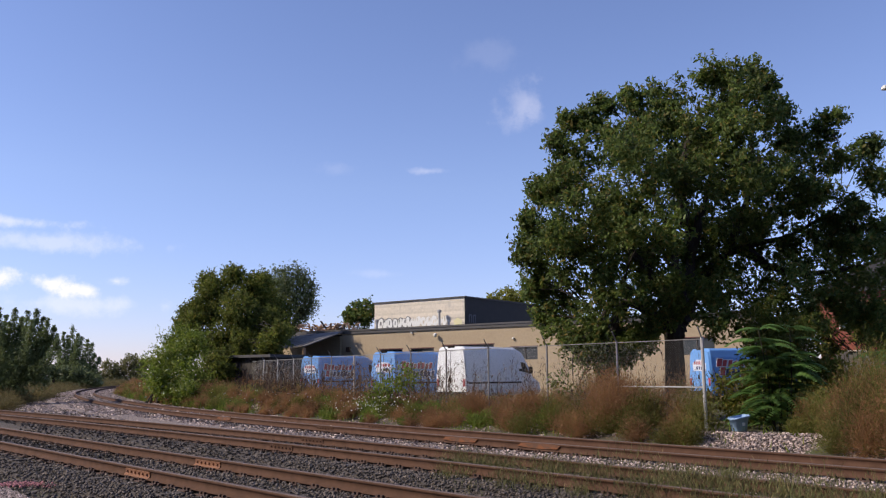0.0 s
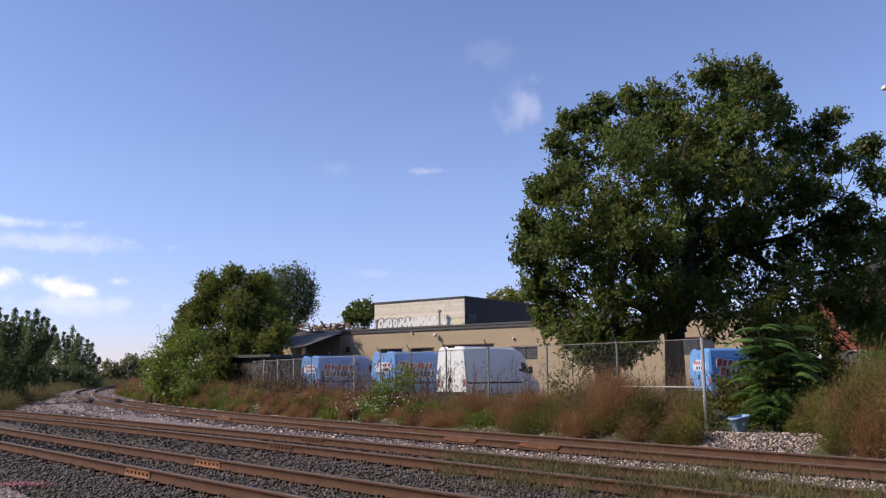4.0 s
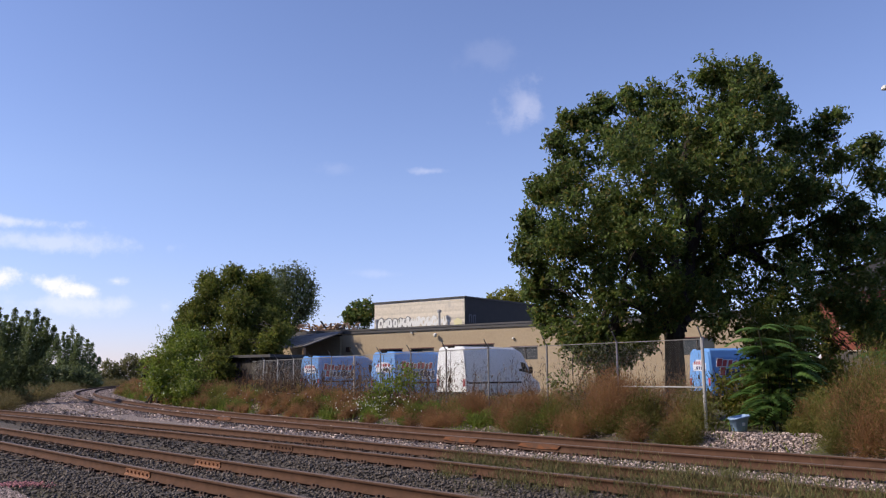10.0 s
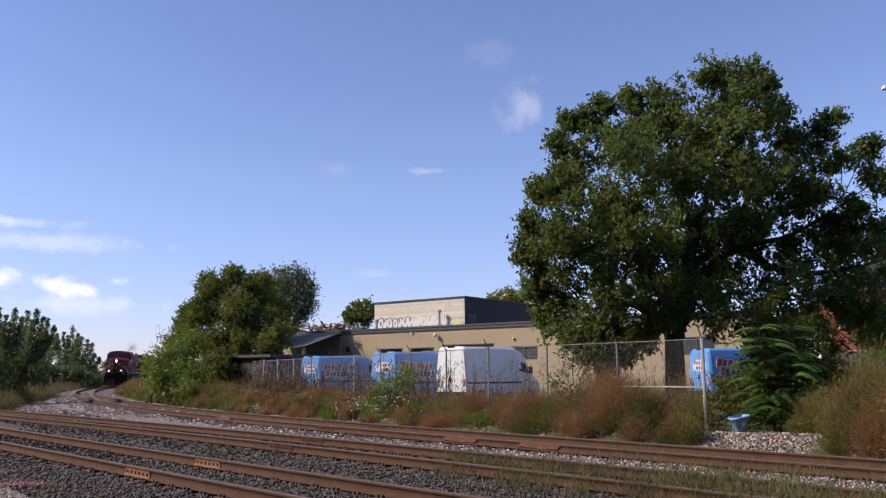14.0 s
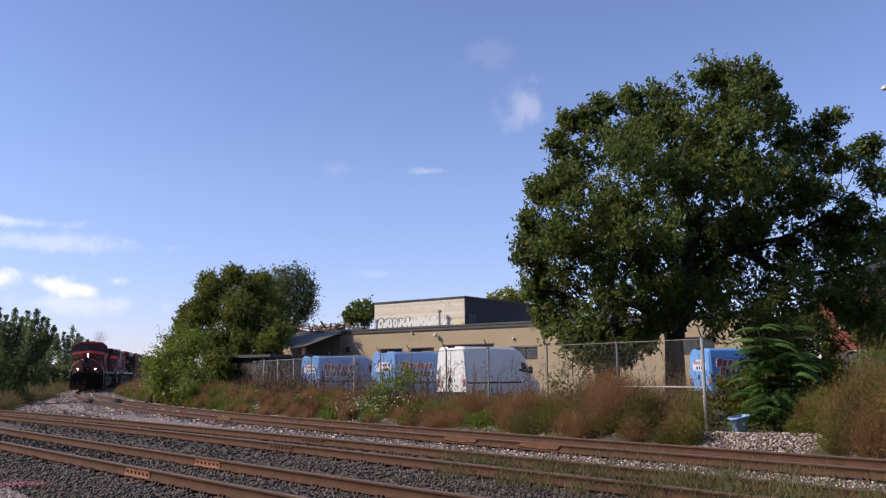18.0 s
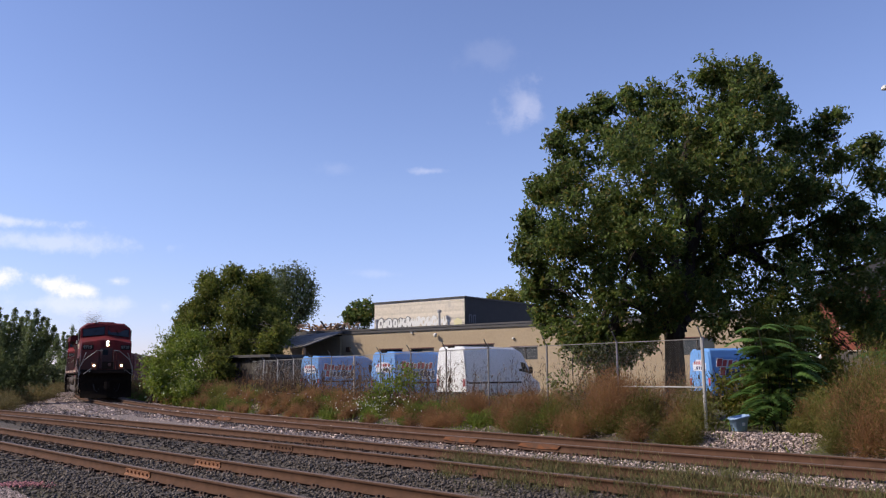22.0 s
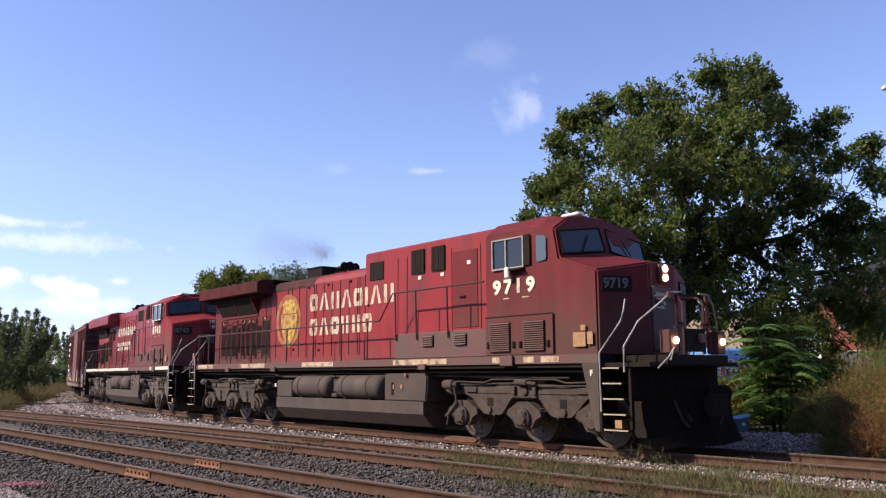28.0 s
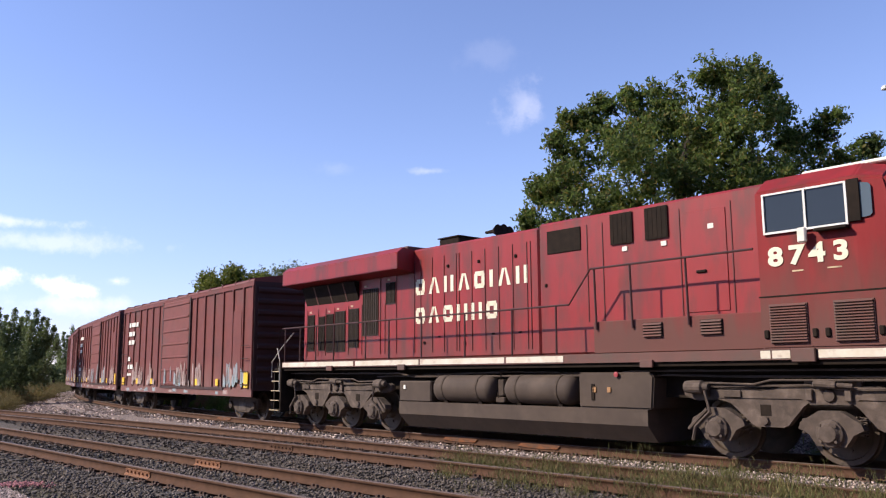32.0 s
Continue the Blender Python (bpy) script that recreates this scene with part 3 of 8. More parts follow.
    xg = -0.75
    while xg < 6.0:
        dark = xg < 2.4
        h, w = rng.uniform(0.62, 0.9), rng.uniform(0.46, 0.62)
        lean = rng.uniform(-0.08, 0.12)

        def ring(grow, n=12):
            return [((abs(math.cos(k * math.tau / n)) ** 0.6 * math.copysign(1, math.cos(k * math.tau / n))) * (w / 2 + grow) + lean * math.sin(k * math.tau / n) + rng.uniform(-0.03, 0.03), h / 2 + math.sin(k * math.tau / n) * (h / 2 + grow) + rng.uniform(-0.03, 0.03)) for k in range(n)]

        if dark:
            part("spray_outline", prism(ring(0.05), -0.004, 0.006), M_SPRAY_D, ph, at=pose(xg, 4.985, 4.98))
        part("spray_letter", prism(ring(-0.02), -0.010, 0.006), M_SPRAY_W, ph, "white spray-painted bubble shape", at=pose(xg, 4.985, 4.98))
        for k in range(rng.randint(1, 2)):
            a, b = rng.uniform(-0.14, 0.10), rng.uniform(0.18, 0.5)
            part("spray_hole", prism([(a, b), (a + 0.08, b - 0.02), (a + 0.10, b + 0.24), (a + 0.02, b + 0.26)], -0.014, 0.0), M_SPRAY_D if dark else M_BRICK_PALE, ph, at=pose(xg, 4.985, 4.98))
        xg += w * rng.uniform(0.85, 1.0)
    part("spray_patch", prism([(6.5, 4.95), (7.2, 5.0), (7.25, 5.35), (6.8, 5.5), (6.45, 5.3)], 4.974, 4.99), M_SPRAY_Y, ph, "faded yellow spray patch")
    for y, w in ((5.45, 0.36), (5.95, 0.36)):
        part("spray_mark", boxes((7.50, y, 5.15, 7.508, y + 0.08, 5.75), (7.50, y + 0.08, 5.67, 7.508, y + w, 5.75), (7.50, y + w - 0.08, 5.15, 7.508, y + w, 5.67)), M_SPRAY_D2, ph)
    for x, z in ((6.7, 4.22), (14.9, 3.60)):
        part("wall_lamp", boxes((x - 0.07, -0.15, z - 0.06, x + 0.07, -0.01, z + 0.07), bevel=0.025), M_WHITE, t, "small white wall lamp")
    part("flood_lamp", lathe([(0.04, -0.1), (0.12, 0.0), (0.14, 0.16), (0.08, 0.22)], 12, "y"), M_WHITE, t, "white flood lamp", at=pose(8.9, -0.32, 4.0, 0, 25, 30))
    part("meter_box", boxes((0.55, -0.2, 3.05, 0.9, -0.01, 3.4), bevel=0.02), M_RAIL, t)
    return t


M_SPRAY_W = mat_of("white_spray", (0.75, 0.74, 0.72), (0.6, 0.6, 0.58), 0.8)
M_SPRAY_Y = mat_of("faded_yellow_spray", (0.62, 0.56, 0.26), (0.58, 0.54, 0.38), 0.85)
M_SPRAY_D2 = mat_of("grey_spray", (0.17, 0.17, 0.18), (0.10, 0.10, 0.11), 0.85)
M_SPRAY_D = mat_of("dark_spray", (0.10, 0.10, 0.11), (0.2, 0.2, 0.2), 0.8)
warehouse()


def shed():
    t = thing("lean_to_shed", "lean-to shed with a weathered tin roof and open front", "shed", wall_pose())
    rf = part("roof", quad_panel3([(-6.5, -5.2, 3.15), (1.6, -5.2, 3.28), (0.2, 0.0, 4.52), (-6.0, 0.0, 4.30)], 0.07), M_TIN, t, "weathered tin roof")
    for i in range(12):
        a, b = Vector((-6.3 + i * 0.68, -5.21, 3.225 + 0.013 * i)), Vector((-5.85 + i * 0.52, -0.01, 4.375 + 0.018 * i))
        part("roof_seam", tubes([a, b], r=0.028, sides=4), M_TIN, rf)
    part("wall", boxes((-6.4, -5.0, -0.3, -6.2, 0.0, 3.2), (-6.2, -0.2, -0.3, 0.0, -0.02, 4.2)), M_BRICK_TAN, t, "tan block wall")
    part("post", boxes((-2.6, -5.1, -0.3, -2.42, -4.92, 3.2)), M_TIMBER, t, "pale timber post")
    part("post", boxes((1.3, -5.1, -0.3, 1.48, -4.92, 3.2)), M_TIMBER, t, "pale timber post")
    return t


def quad_panel3(pts, d):
    bm = bmesh.new()
    lo, hi = [bm.verts.new(p) for p in pts], [bm.verts.new((p[0], p[1], p[2] + d)) for p in pts]
    bm.faces.new(lo[::-1]), bm.faces.new(hi)
    for i in range(4):
        j = (i + 1) % 4
        bm.faces.new((lo[i], lo[j], hi[j], hi[i]))
    return bm


shed()


def annex():
    t = thing("low_shed", "low dark boarded shed with a flat roof", "shed", wall_pose(-4.2, -8.6))
    part("wall", boxes((0, 0, -0.4, 6.6, 3.0, 2.55)), M_SHED, t)
    part("roof", boxes((-0.25, -0.35, 2.55, 6.8, 3.3, 2.72)), M_FLASH, t, "flat dark roof")
    for i in range(22):
        part("board", boxes((0.02 + i * 0.3, -0.03, -0.3, 0.28 + i * 0.3, -0.002, 2.5)), M_SHED, t)
    part("wall_lamp", boxes((2.2, -0.2, 2.15, 2.45, -0.03, 2.4), bevel=0.03), M_WHITE, t, "pale wall lamp")
    return t


annex()


def timber_heap():
    """Loose boards and scrap on the roof behind the parapet."""
    rng = random.Random(8)
    for i in range(110):
        l = rng.uniform(0.3, 1.1)
        b = part("scrap_board", boxes((-l / 2, -0.07, -0.025, l / 2, 0.07, 0.025)), M_TIMBER if rng.random() < 0.7 else M_SHED, None, at=wall_pose() @ pose(rng.uniform(-7.8, -0.5), rng.uniform(1.2, 2.6), 4.75 + rng.random() ** 2.0 * 0.62, rng.uniform(-30, 30), rng.uniform(-28, 28) if i % 5 else rng.uniform(-65, 65), rng.uniform(0, 180)))
        b.parent = None
        tagged(b, "loose raw timber board in a heap on the roof", "board", "timber heap")


def heap_roof():
    t = thing("rear_roof", "flat dark roof bearing a heap of scrap timber", "roof", wall_pose(-9.0, 0.3))
    part("deck", boxes((0, 0, 4.35, 9.2, 4.0, 4.72)), M_FLASH, t)
    part("wall", boxes((0.1, 0.1, -0.4, 9.1, 3.9, 4.35)), M_SHED, t)


heap_roof()
timber_heap()

# ---- leaves and trees ----
def leaf_cloud(name, pts, size, mat, parent, rng, droop=0.35, width=0.42, label="", normal=None, kind=""):
    """Folded leaf blades at points, one small island each."""
    n = len(pts)
    d = rng.normal(size=(n, 3))
    d[:, 2] -= droop * 1.2
    d /= np.linalg.norm(d, axis=1)[:, None]
    a = np.cross(d, rng.normal(size=(n, 3)))
    a /= np.linalg.norm(a, axis=1)[:, None]
    nn = np.cross(a, d)
    L = size * rng.uniform(0.6, 1.3, n)[:, None]
    W = L * width
    p = np.asarray(pts)
    v = np.stack([p - d * L * 0.5, p + a * W * 0.5 + nn * W * 0.15, p + d * L * 0.5, p - a * W * 0.5 + nn * W * 0.15], 1).reshape(-1, 3)
    i = np.arange(n)[:, None] * 4
    f = np.concatenate([i + np.array([[0, 1, 2]]), i + np.array([[0, 2, 3]])], 0)
    ob = part(name, quick_mesh(name, v, f, mat), mat, parent, label)
    if kind:
        ob["kind"] = kind
    return ob


def blob_points(blobs, per, rng, shell=0.55, clump=0.32, leaves=14):
    """Leaf places: twig ends inside ellipsoids (x, y, z, rx, ry, rz), thinned by noise, with a tuft of leaves on each."""
    ends = []
    for (x, y, z, rx, ry, rz) in blobs:
        vol = (rx * ry * rz) ** (2 / 3)
        n = max(3, int(per * vol))
        d = rng.normal(size=(n, 3))
        d /= np.linalg.norm(d, axis=1)[:, None]
        r = rng.uniform(shell ** 3, 1, n) ** (1 / 3) * (1 + np.clip(rng.normal(0, 0.09, n), -0.15, 0.15))
        ends.append(np.stack([x + d[:, 0] * r * rx, y + d[:, 1] * r * ry, z + d[:, 2] * r * rz], 1))
    ends = np.concatenate(ends)
    # each tuft: leaves along five short shoots that spread up and out from the twig's end
    ray = rng.normal(size=(len(ends), 5, 3)) + np.array([0, 0, 0.5])
    ray /= np.linalg.norm(ray, axis=2)[:, :, None]
    pick = ray[:, np.arange(leaves) % 5, :]
    tuft = pick * (rng.uniform(0.05, 1.0, size=(len(ends), leaves, 1)) * clump * 1.35) + rng.normal(0, clump * 0.13, size=(len(ends), leaves, 3))
    return ends, (ends[:, None, :] + tuft).reshape(-1, 3)


def limb(bm, a, b, r0, r1, rng, sag=0.12, n=6, sides=6):
    a, b = Vector(a), Vector(b)
    side = Vector(rng.normal(size=3)) * (b - a).length * sag
    pts, rs = [], []
    for i in range(n + 1):
        u = i / n
        pts.append(a.lerp(b, u) + side * math.sin(u * math.pi) * 0.6 + Vector((0, 0, 1)) * (b - a).length * 0.10 * math.sin(u * math.pi))
        rs.append(r0 + (r1 - r0) * u)
    tube(bm, pts, rs, sides)
    return pts


def tree(name, label, base, height, r0, blobs, leaf, leafmat, seed, per=30, fork=0.3, leaves=14, clump=0.5, bark=None, stems=1, twigs=0.5, category="tree", shell=0.55, lobes=None, core=0, spine=()):
    """A tree: tapered trunk, limbs to every crown lobe, twigs, and a crown of small leaves. Lobes are relative to the base."""
    rng = np.random.default_rng(seed)
    t = thing(name, label, category, Matrix.Translation(base))
    bark = bark or M_BARK
    trunk, limbs = bmesh.new(), bmesh.new()
    forks = []
    for s in range(stems):
        lean = Vector((rng.normal(0, 0.03), rng.normal(0, 0.03), 0)) * height if stems == 1 else Vector((rng.normal(0, 0.14), rng.normal(0, 0.1), 0)) * height
        top = Vector((0, 0, height * fork)) + lean * 0.6
        st = Vector((rng.normal(0, 0.25), rng.normal(0, 0.25), -0.15)) if stems > 1 else Vector((0, 0, -0.2))
        r = r0 if stems == 1 else r0 * rng.uniform(0.5, 0.9)
        n = 7
        tube(trunk, [st.lerp(top, i / n) + Vector((rng.normal(0, 0.02), rng.normal(0, 0.02), 0)) * (i > 0) for i in range(n + 1)], [r * (1.35 - 0.55 * min(1, i / 2) - 0.2 * i / n) for i in range(n + 1)], 10)
        forks.append((top, r * 0.6))
    nodes = []
    for way in spine:
        bm = bmesh.new()
        pts, rs = [], []
        m = 5 * (len(way) - 1)
        for i in range(m + 1):
            u = i / 5
            j = min(int(u), len(way) - 2)
            q = [Vector(way[max(0, min(len(way) - 1, j + o))]) for o in (-1, 0, 1, 2)]
            w = u - j
            p = 0.5 * (2 * q[1] + (q[2] - q[0]) * w + (2 * q[0] - 5 * q[1] + 4 * q[2] - q[3]) * w * w + (3 * q[1] - q[0] - 3 * q[2] + q[3]) * w ** 3)
            pts.append(p + Vector(rng.normal(0, 0.03, 3)))
            rs.append(r0 * (0.46 - 0.38 * i / m))
        tube(bm, pts, rs, 8)
        part("limb", bm, bark, t)
        nodes += [(p, r) for p, r in zip(pts[3:], rs[3:])]
    for (x, y, z, rx, ry, rz) in lobes or blobs:
        top, r = forks[rng.integers(len(forks))]
        start = Vector((0, 0, 0)).lerp(top, 0.5 + 0.5 * rng.random())
        if nodes:
            start, r = min(nodes, key=lambda e: (e[0] - Vector((x, y, z - 0.8))).length + 2.0 * max(0, e[0].z - z))
        pts = limb(limbs, start, (x, y, z), r * 0.30, 0.02, rng, n=7)
        for j in range(5):
            q = pts[3 + j % 4]
            d = Vector(rng.normal(size=3)).normalized()
            limb(limbs, q, Vector((x, y, z)) + Vector((d.x * rx, d.y * ry, d.z * rz)) * 0.85, r * 0.12, 0.010, rng, n=4, sides=4)
    ends, pts = blob_points(blobs, per, rng, shell, clump, leaves)
    part("trunk", trunk, bark, t)
    if len(limbs.verts):
        part("limb_work", limbs, bark, t)
    else:
        limbs.free()
    crown = leaf_cloud("crown", pts, leaf, leafmat, t, rng)
    if core:
        # larger leaves added deep inside, to stop light coming through the crown
        deep = []
        for (x, y, z, rx, ry, rz) in lobes:
            d = np.clip(rng.normal(size=(core, 3)) * 0.34, -0.7, 0.7)
            deep.append(np.stack([x + d[:, 0] * rx, y + d[:, 1] * ry, z + d[:, 2] * rz], 1))
        leaf_cloud("inner_foliage", np.concatenate(deep), leaf * 1.45, leafmat, t, rng)
    return t


PX = 1 / 1470.0


def seen_blob(base, depth, x, y, r, deep=0.0, flat=1.0):
    """A crown lobe from its bearing, height and size at the tree's depth."""
    d = depth + deep
    Y = d
    X = (x - 784) * PX * d * 1.01
    th = 0.14895 - math.atan((y - 441) * PX)
    Z = 1.47 + d * math.tan(th)
    R = r * PX * d
    return (X - base[0], Y - base[1], Z - base[2], R, R * 1.05, R * flat)


ASH_BASE = (7.45, 27.0, 0.0)
def lobed(blobs, n, seed, spread=0.66, size=0.54):
    """Breaks crown lobes up into smaller ones for an uneven outline with gaps."""
    rng = np.random.default_rng(seed)
    out = []
    for (x, y, z, rx, ry, rz) in blobs:
        for i in range(n):
            d = rng.normal(size=3)
            d /= np.linalg.norm(d)
            k = spread * rng.uniform(0.55, 1.15)
            f = size * rng.uniform(0.65, 1.2)
            out.append((x + d[0] * rx * k, y + d[1] * ry * k, z + d[2] * rz * k, rx * f, ry * f, rz * f * 0.85))
    return out


ASH = [seen_blob(ASH_BASE, 27, *b) for b in (
    (1312, 165, 68, 0.3), (1345, 210, 60, -1), (1255, 235, 75, -1.5), (1170, 215, 62, 0), (1080, 260, 72, 0), (1010, 330, 62, -0.8), (965, 420, 55, 0.5), (975, 510, 55, 1.0), (1050, 400, 80, -2.2), (1130, 320, 85, -2.6),
    (1200, 310, 60, 2.0), (1320, 310, 80, -2.0), (1385, 365, 66, 0.5), (1450, 255, 50, 1.0), (1500, 285, 36, -0.5), (1550, 330, 34, 0), (1460, 455, 40, 2.0), (1530, 445, 30, -1.0), (1120, 480, 70, 1.8), (1060, 520, 65, -1.8),
    (1150, 420, 70, -3.0), (1000, 450, 60, -2.0), (1040, 590, 42, -1.5), (1100, 590, 45, 0.8), (1600, 440, 46, 0), (1170, 540, 60, -1.2), (1030, 620, 30, -1.2), (1092, 630, 28, -0.5), (1135, 605, 32, 0.4), (1400, 235, 46, 0.5), (1360, 290, 60, 1.0), (1440, 330, 50, -0.5), (1420, 420, 55, 1.0), (1276, 136, 28, 0.0), (1345, 140, 34, 0.3), (1200, 250, 60, 1.5), (1110, 400, 70, 2.0), (952, 455, 42, 0.2), (985, 345, 46, 0.3), (1010, 300, 42, 0.4), (1140, 250, 55, -1.5), (1240, 330, 62, -2.6), (1300, 250, 60, -2.0), (1192, 178, 42, 0.3), (1482, 222, 27, 0.2), (1472, 400, 28, 0.3), (1510, 405, 30, 0.5), (1500, 436, 28, 0.0), (1552, 414, 30, 0.2), (1548, 268, 26, 0.4), (1520, 372, 26, -0.6), (1440, 345, 42, -1.0), (1232, 285, 44, 0.4), (1330, 425, 40, 1.5), (1180, 470, 60, 1.6), (938, 395, 24, 0.2), (956, 335, 28, 0.3), (993, 258, 28, 0.3), (1016, 222, 20, 0.2), (1050, 212, 22, 0.3), (1080, 190, 16, 0.2), (1130, 180, 22, 0.2), (934, 462, 24, 0.2), (942, 515, 26, 0.4), (962, 560, 24, 0.2), (1378, 160, 22, 0.2), (1393, 200, 22, 0.2), (1225, 400, 44, 1.5), (1290, 400, 50, 2.6), (1225, 470, 50, 2.0), (1290, 340, 44, 1.0), (1340, 390, 44, -0.6), (1265, 420, 36, 0.6))]
SPINE = [[seen_blob(ASH_BASE, 27, x, y, 10, d + 0.6)[:3] for x, y, d in way] for way in (
    ((1200, 590, 0), (1192, 450, 0), (1165, 360, -0.3), (1120, 280, -0.5)), ((1200, 570, 0), (1228, 430, 0.3), (1262, 330, 0.5), (1292, 210, 0.3)),
    ((1202, 575, 0), (1250, 480, 0.9), (1310, 443, 1.0), (1390, 425, 0.7), (1490, 370, 0)), ((1285, 452, 0.95), (1325, 360, 0), (1345, 250, 0)),
    ((1198, 560, 0), (1120, 450, 0.6), (1050, 400, 0.8), (990, 430, 0.3)), ((1198, 600, 0), (1130, 545, -0.8), (1075, 545, -1.0), (1050, 600, -1.2)),
    ((1225, 440, 0.3), (1212, 360, 1.6), (1205, 280, 2.2)), ((1310, 443, 1.0), (1370, 478, 0.9), (1440, 488, 0.4), (1540, 470, 0)), ((1210, 400, 0.3), (1215, 300, -1.2), (1240, 220, -1.4)))]
tree("ash_tree", "large broad dark-green ash tree beside the fence", ASH_BASE, 10.5, 0.44, lobed(ASH, 12, 3, 0.74, 0.44), 0.165, M_LEAF_ASH, 11, per=37, fork=0.42, leaves=32, clump=0.27, shell=0.3, lobes=ASH, core=24, spine=SPINE)
LOW = [seen_blob(ASH_BASE, 27, *b) for b in ((1262, 530, 50, -2.2), (1150, 568, 28, -1.2), (1172, 545, 30, -1.5), (1130, 592, 24, -1.0), (1236, 522, 26, -1.5), (1052, 632, 32, -1.0), (1086, 640, 28, -1.0), (1112, 615, 28, 0.0), (1268, 532, 28, 1.4), (1250, 545, 26, -2.0), (1425, 585, 26, -0.5), (1488, 545, 24, 0.4), (1468, 535, 20, 0.8), (1265, 590, 26, -2.2), (1330, 480, 44, 2.2), (1300, 545, 40, 1.0), (1380, 480, 50, 1.0), (1400, 520, 56, -1.5), (1330, 580, 40, 1.5), (1375, 575, 34, 1.0), (1530, 535, 46, 1.5), (1040, 540, 48, 0.5), (1075, 470, 46, 0.6), (1058, 440, 40, 1.5), (1075, 560, 44, 1.2), (1240, 490, 36, 1.2), (1280, 475, 40, 0.8), (1425, 495, 42, 1.8), (1462, 495, 44, 0.2), (1400, 540, 40, 0.5), (1515, 560, 34, 0.8), (1435, 535, 30, 0.6), (1310, 500, 40, 1.5), (1400, 465, 36, 1.2), (1262, 500, 30, 1.6), (1340, 520, 34, 1.2), (1370, 545, 36, 1.4), (1395, 575, 30, 1.6), (1428, 565, 24, 1.8), (1510, 530, 40, 1.2), (1548, 560, 40, 0.8), (1500, 575, 26, 1.2), (1505, 490, 34, 1.4), (1000, 560, 34, 0.4), (1490, 515, 34, 0.5), (1550, 505, 36, 0), (1350, 565, 36, 0.5), (1532, 592, 34, 0.8), (1565, 570, 40, 0), (985, 585, 24, -0.6), (1010, 610, 20, -0.8), (1062, 610, 28, 0.2), (1058, 650, 22, 0.2))]
side_stem = bmesh.new()
tube(side_stem, [(-2.35, 0.1, -0.2), (-2.3, 0.1, 1.2), (-2.05, 0.15, 2.6), (-1.3, 0.2, 4.2)], [0.30, 0.24, 0.2, 0.16], 10)
part("trunk", side_stem, M_BARK, bpy.data.objects["ash_tree"])
rng_low = np.random.default_rng(19)
leaf_cloud("hanging_foliage", blob_points(lobed(LOW, 8, 9, 0.76, 0.42), 25, rng_low, 0.3, 0.30, 26)[1], 0.16, M_LEAF_ASH, bpy.data.objects["ash_tree"], rng_low)

LEFT_BASE = (-15.05, 60.0, 0.0)
LEFT = [seen_blob(LEFT_BASE, 60, *b) for b in (
    (380, 520, 38, 0), (430, 510, 35, 0), (360, 560, 40, -1), (420, 570, 48, -2), (474, 545, 36, 1.5), (395, 605, 42, -2), (470, 590, 42, -1.5), (340, 600, 34, 0), (505, 580, 24, 0), (430, 600, 42, 1), (345, 545, 26, 0), (335, 575, 24, 0), (375, 498, 20, 0), (408, 492, 20, 0), (462, 500, 24, 0), (388, 640, 32, -5), (402, 662, 26, -6), (372, 668, 26, -6), (376, 690, 22, -7), (440, 620, 26, -4), (478, 608, 26, -5), (500, 592, 20, -5))]
tree("maple_tree", "dense dark-green tree with a rounded crown", LEFT_BASE, 7.0, 0.35, lobed(LEFT, 7, 4), 0.21, M_LEAF_MAPLE, 12, per=38, leaves=34, clump=0.5, core=250, shell=0.3, lobes=LEFT)
WILLOW_BASE = (-12.5, 68.0, 0.0)
tree("willow_tree", "grey-green feathery tree behind the shed", WILLOW_BASE, 9.0, 0.3, [seen_blob(WILLOW_BASE, 68, *b) for b in ((497, 502, 26, 0), (520, 512, 27, 0), (540, 535, 20, 0), (490, 535, 30, 0), (545, 505, 12, 0), (552, 520, 10, 0), (505, 478, 9, 0), (527, 482, 10, 0), (540, 490, 9, 0), (550, 548, 10, 0), (525, 560, 20, 0))], 0.22, M_LEAF_WILLOW, 13, per=80, leaves=18, clump=0.6)
BUSH_BASE = (-17.0, 50.0, 0.0)
BUSH = [seen_blob(BUSH_BASE, 50, *b) for b in ((330, 620, 38, 0), (295, 640, 32, -1), (350, 660, 38, -2), (300, 675, 30, -3), (290, 668, 20, 0), (320, 600, 26, 1), (290, 692, 24, -3), (330, 695, 26, -3.5), (352, 606, 24, 0), (350, 688, 22, -4))]
tree("leafy_bush", "bright green leafy bush with pale flower sprays", BUSH_BASE, 3.0, 0.08, lobed(BUSH, 6, 5), 0.19, M_LEAF_BUSH, 14, per=45, leaves=26, clump=0.5, lobes=BUSH, stems=5, category="bush")
rng_f = np.random.default_rng(77)
fl = np.concatenate([np.array([q[:3]]) + np.clip(rng_f.normal(0, 0.42, (14, 3)), -0.75, 0.75) * np.array([q[3:6]]) + np.array([[-0.45 * q[3], -0.6 * q[4], 0.35 * q[5]]]) for q in BUSH])
leaf_cloud("flower_spray", fl, 0.20, mat_of("cream_flower", (0.42, 0.45, 0.28), (0.30, 0.36, 0.18), 0.8), bpy.data.objects["leafy_bush"], rng_f, label="pale cream flower sprays", kind="stuff")


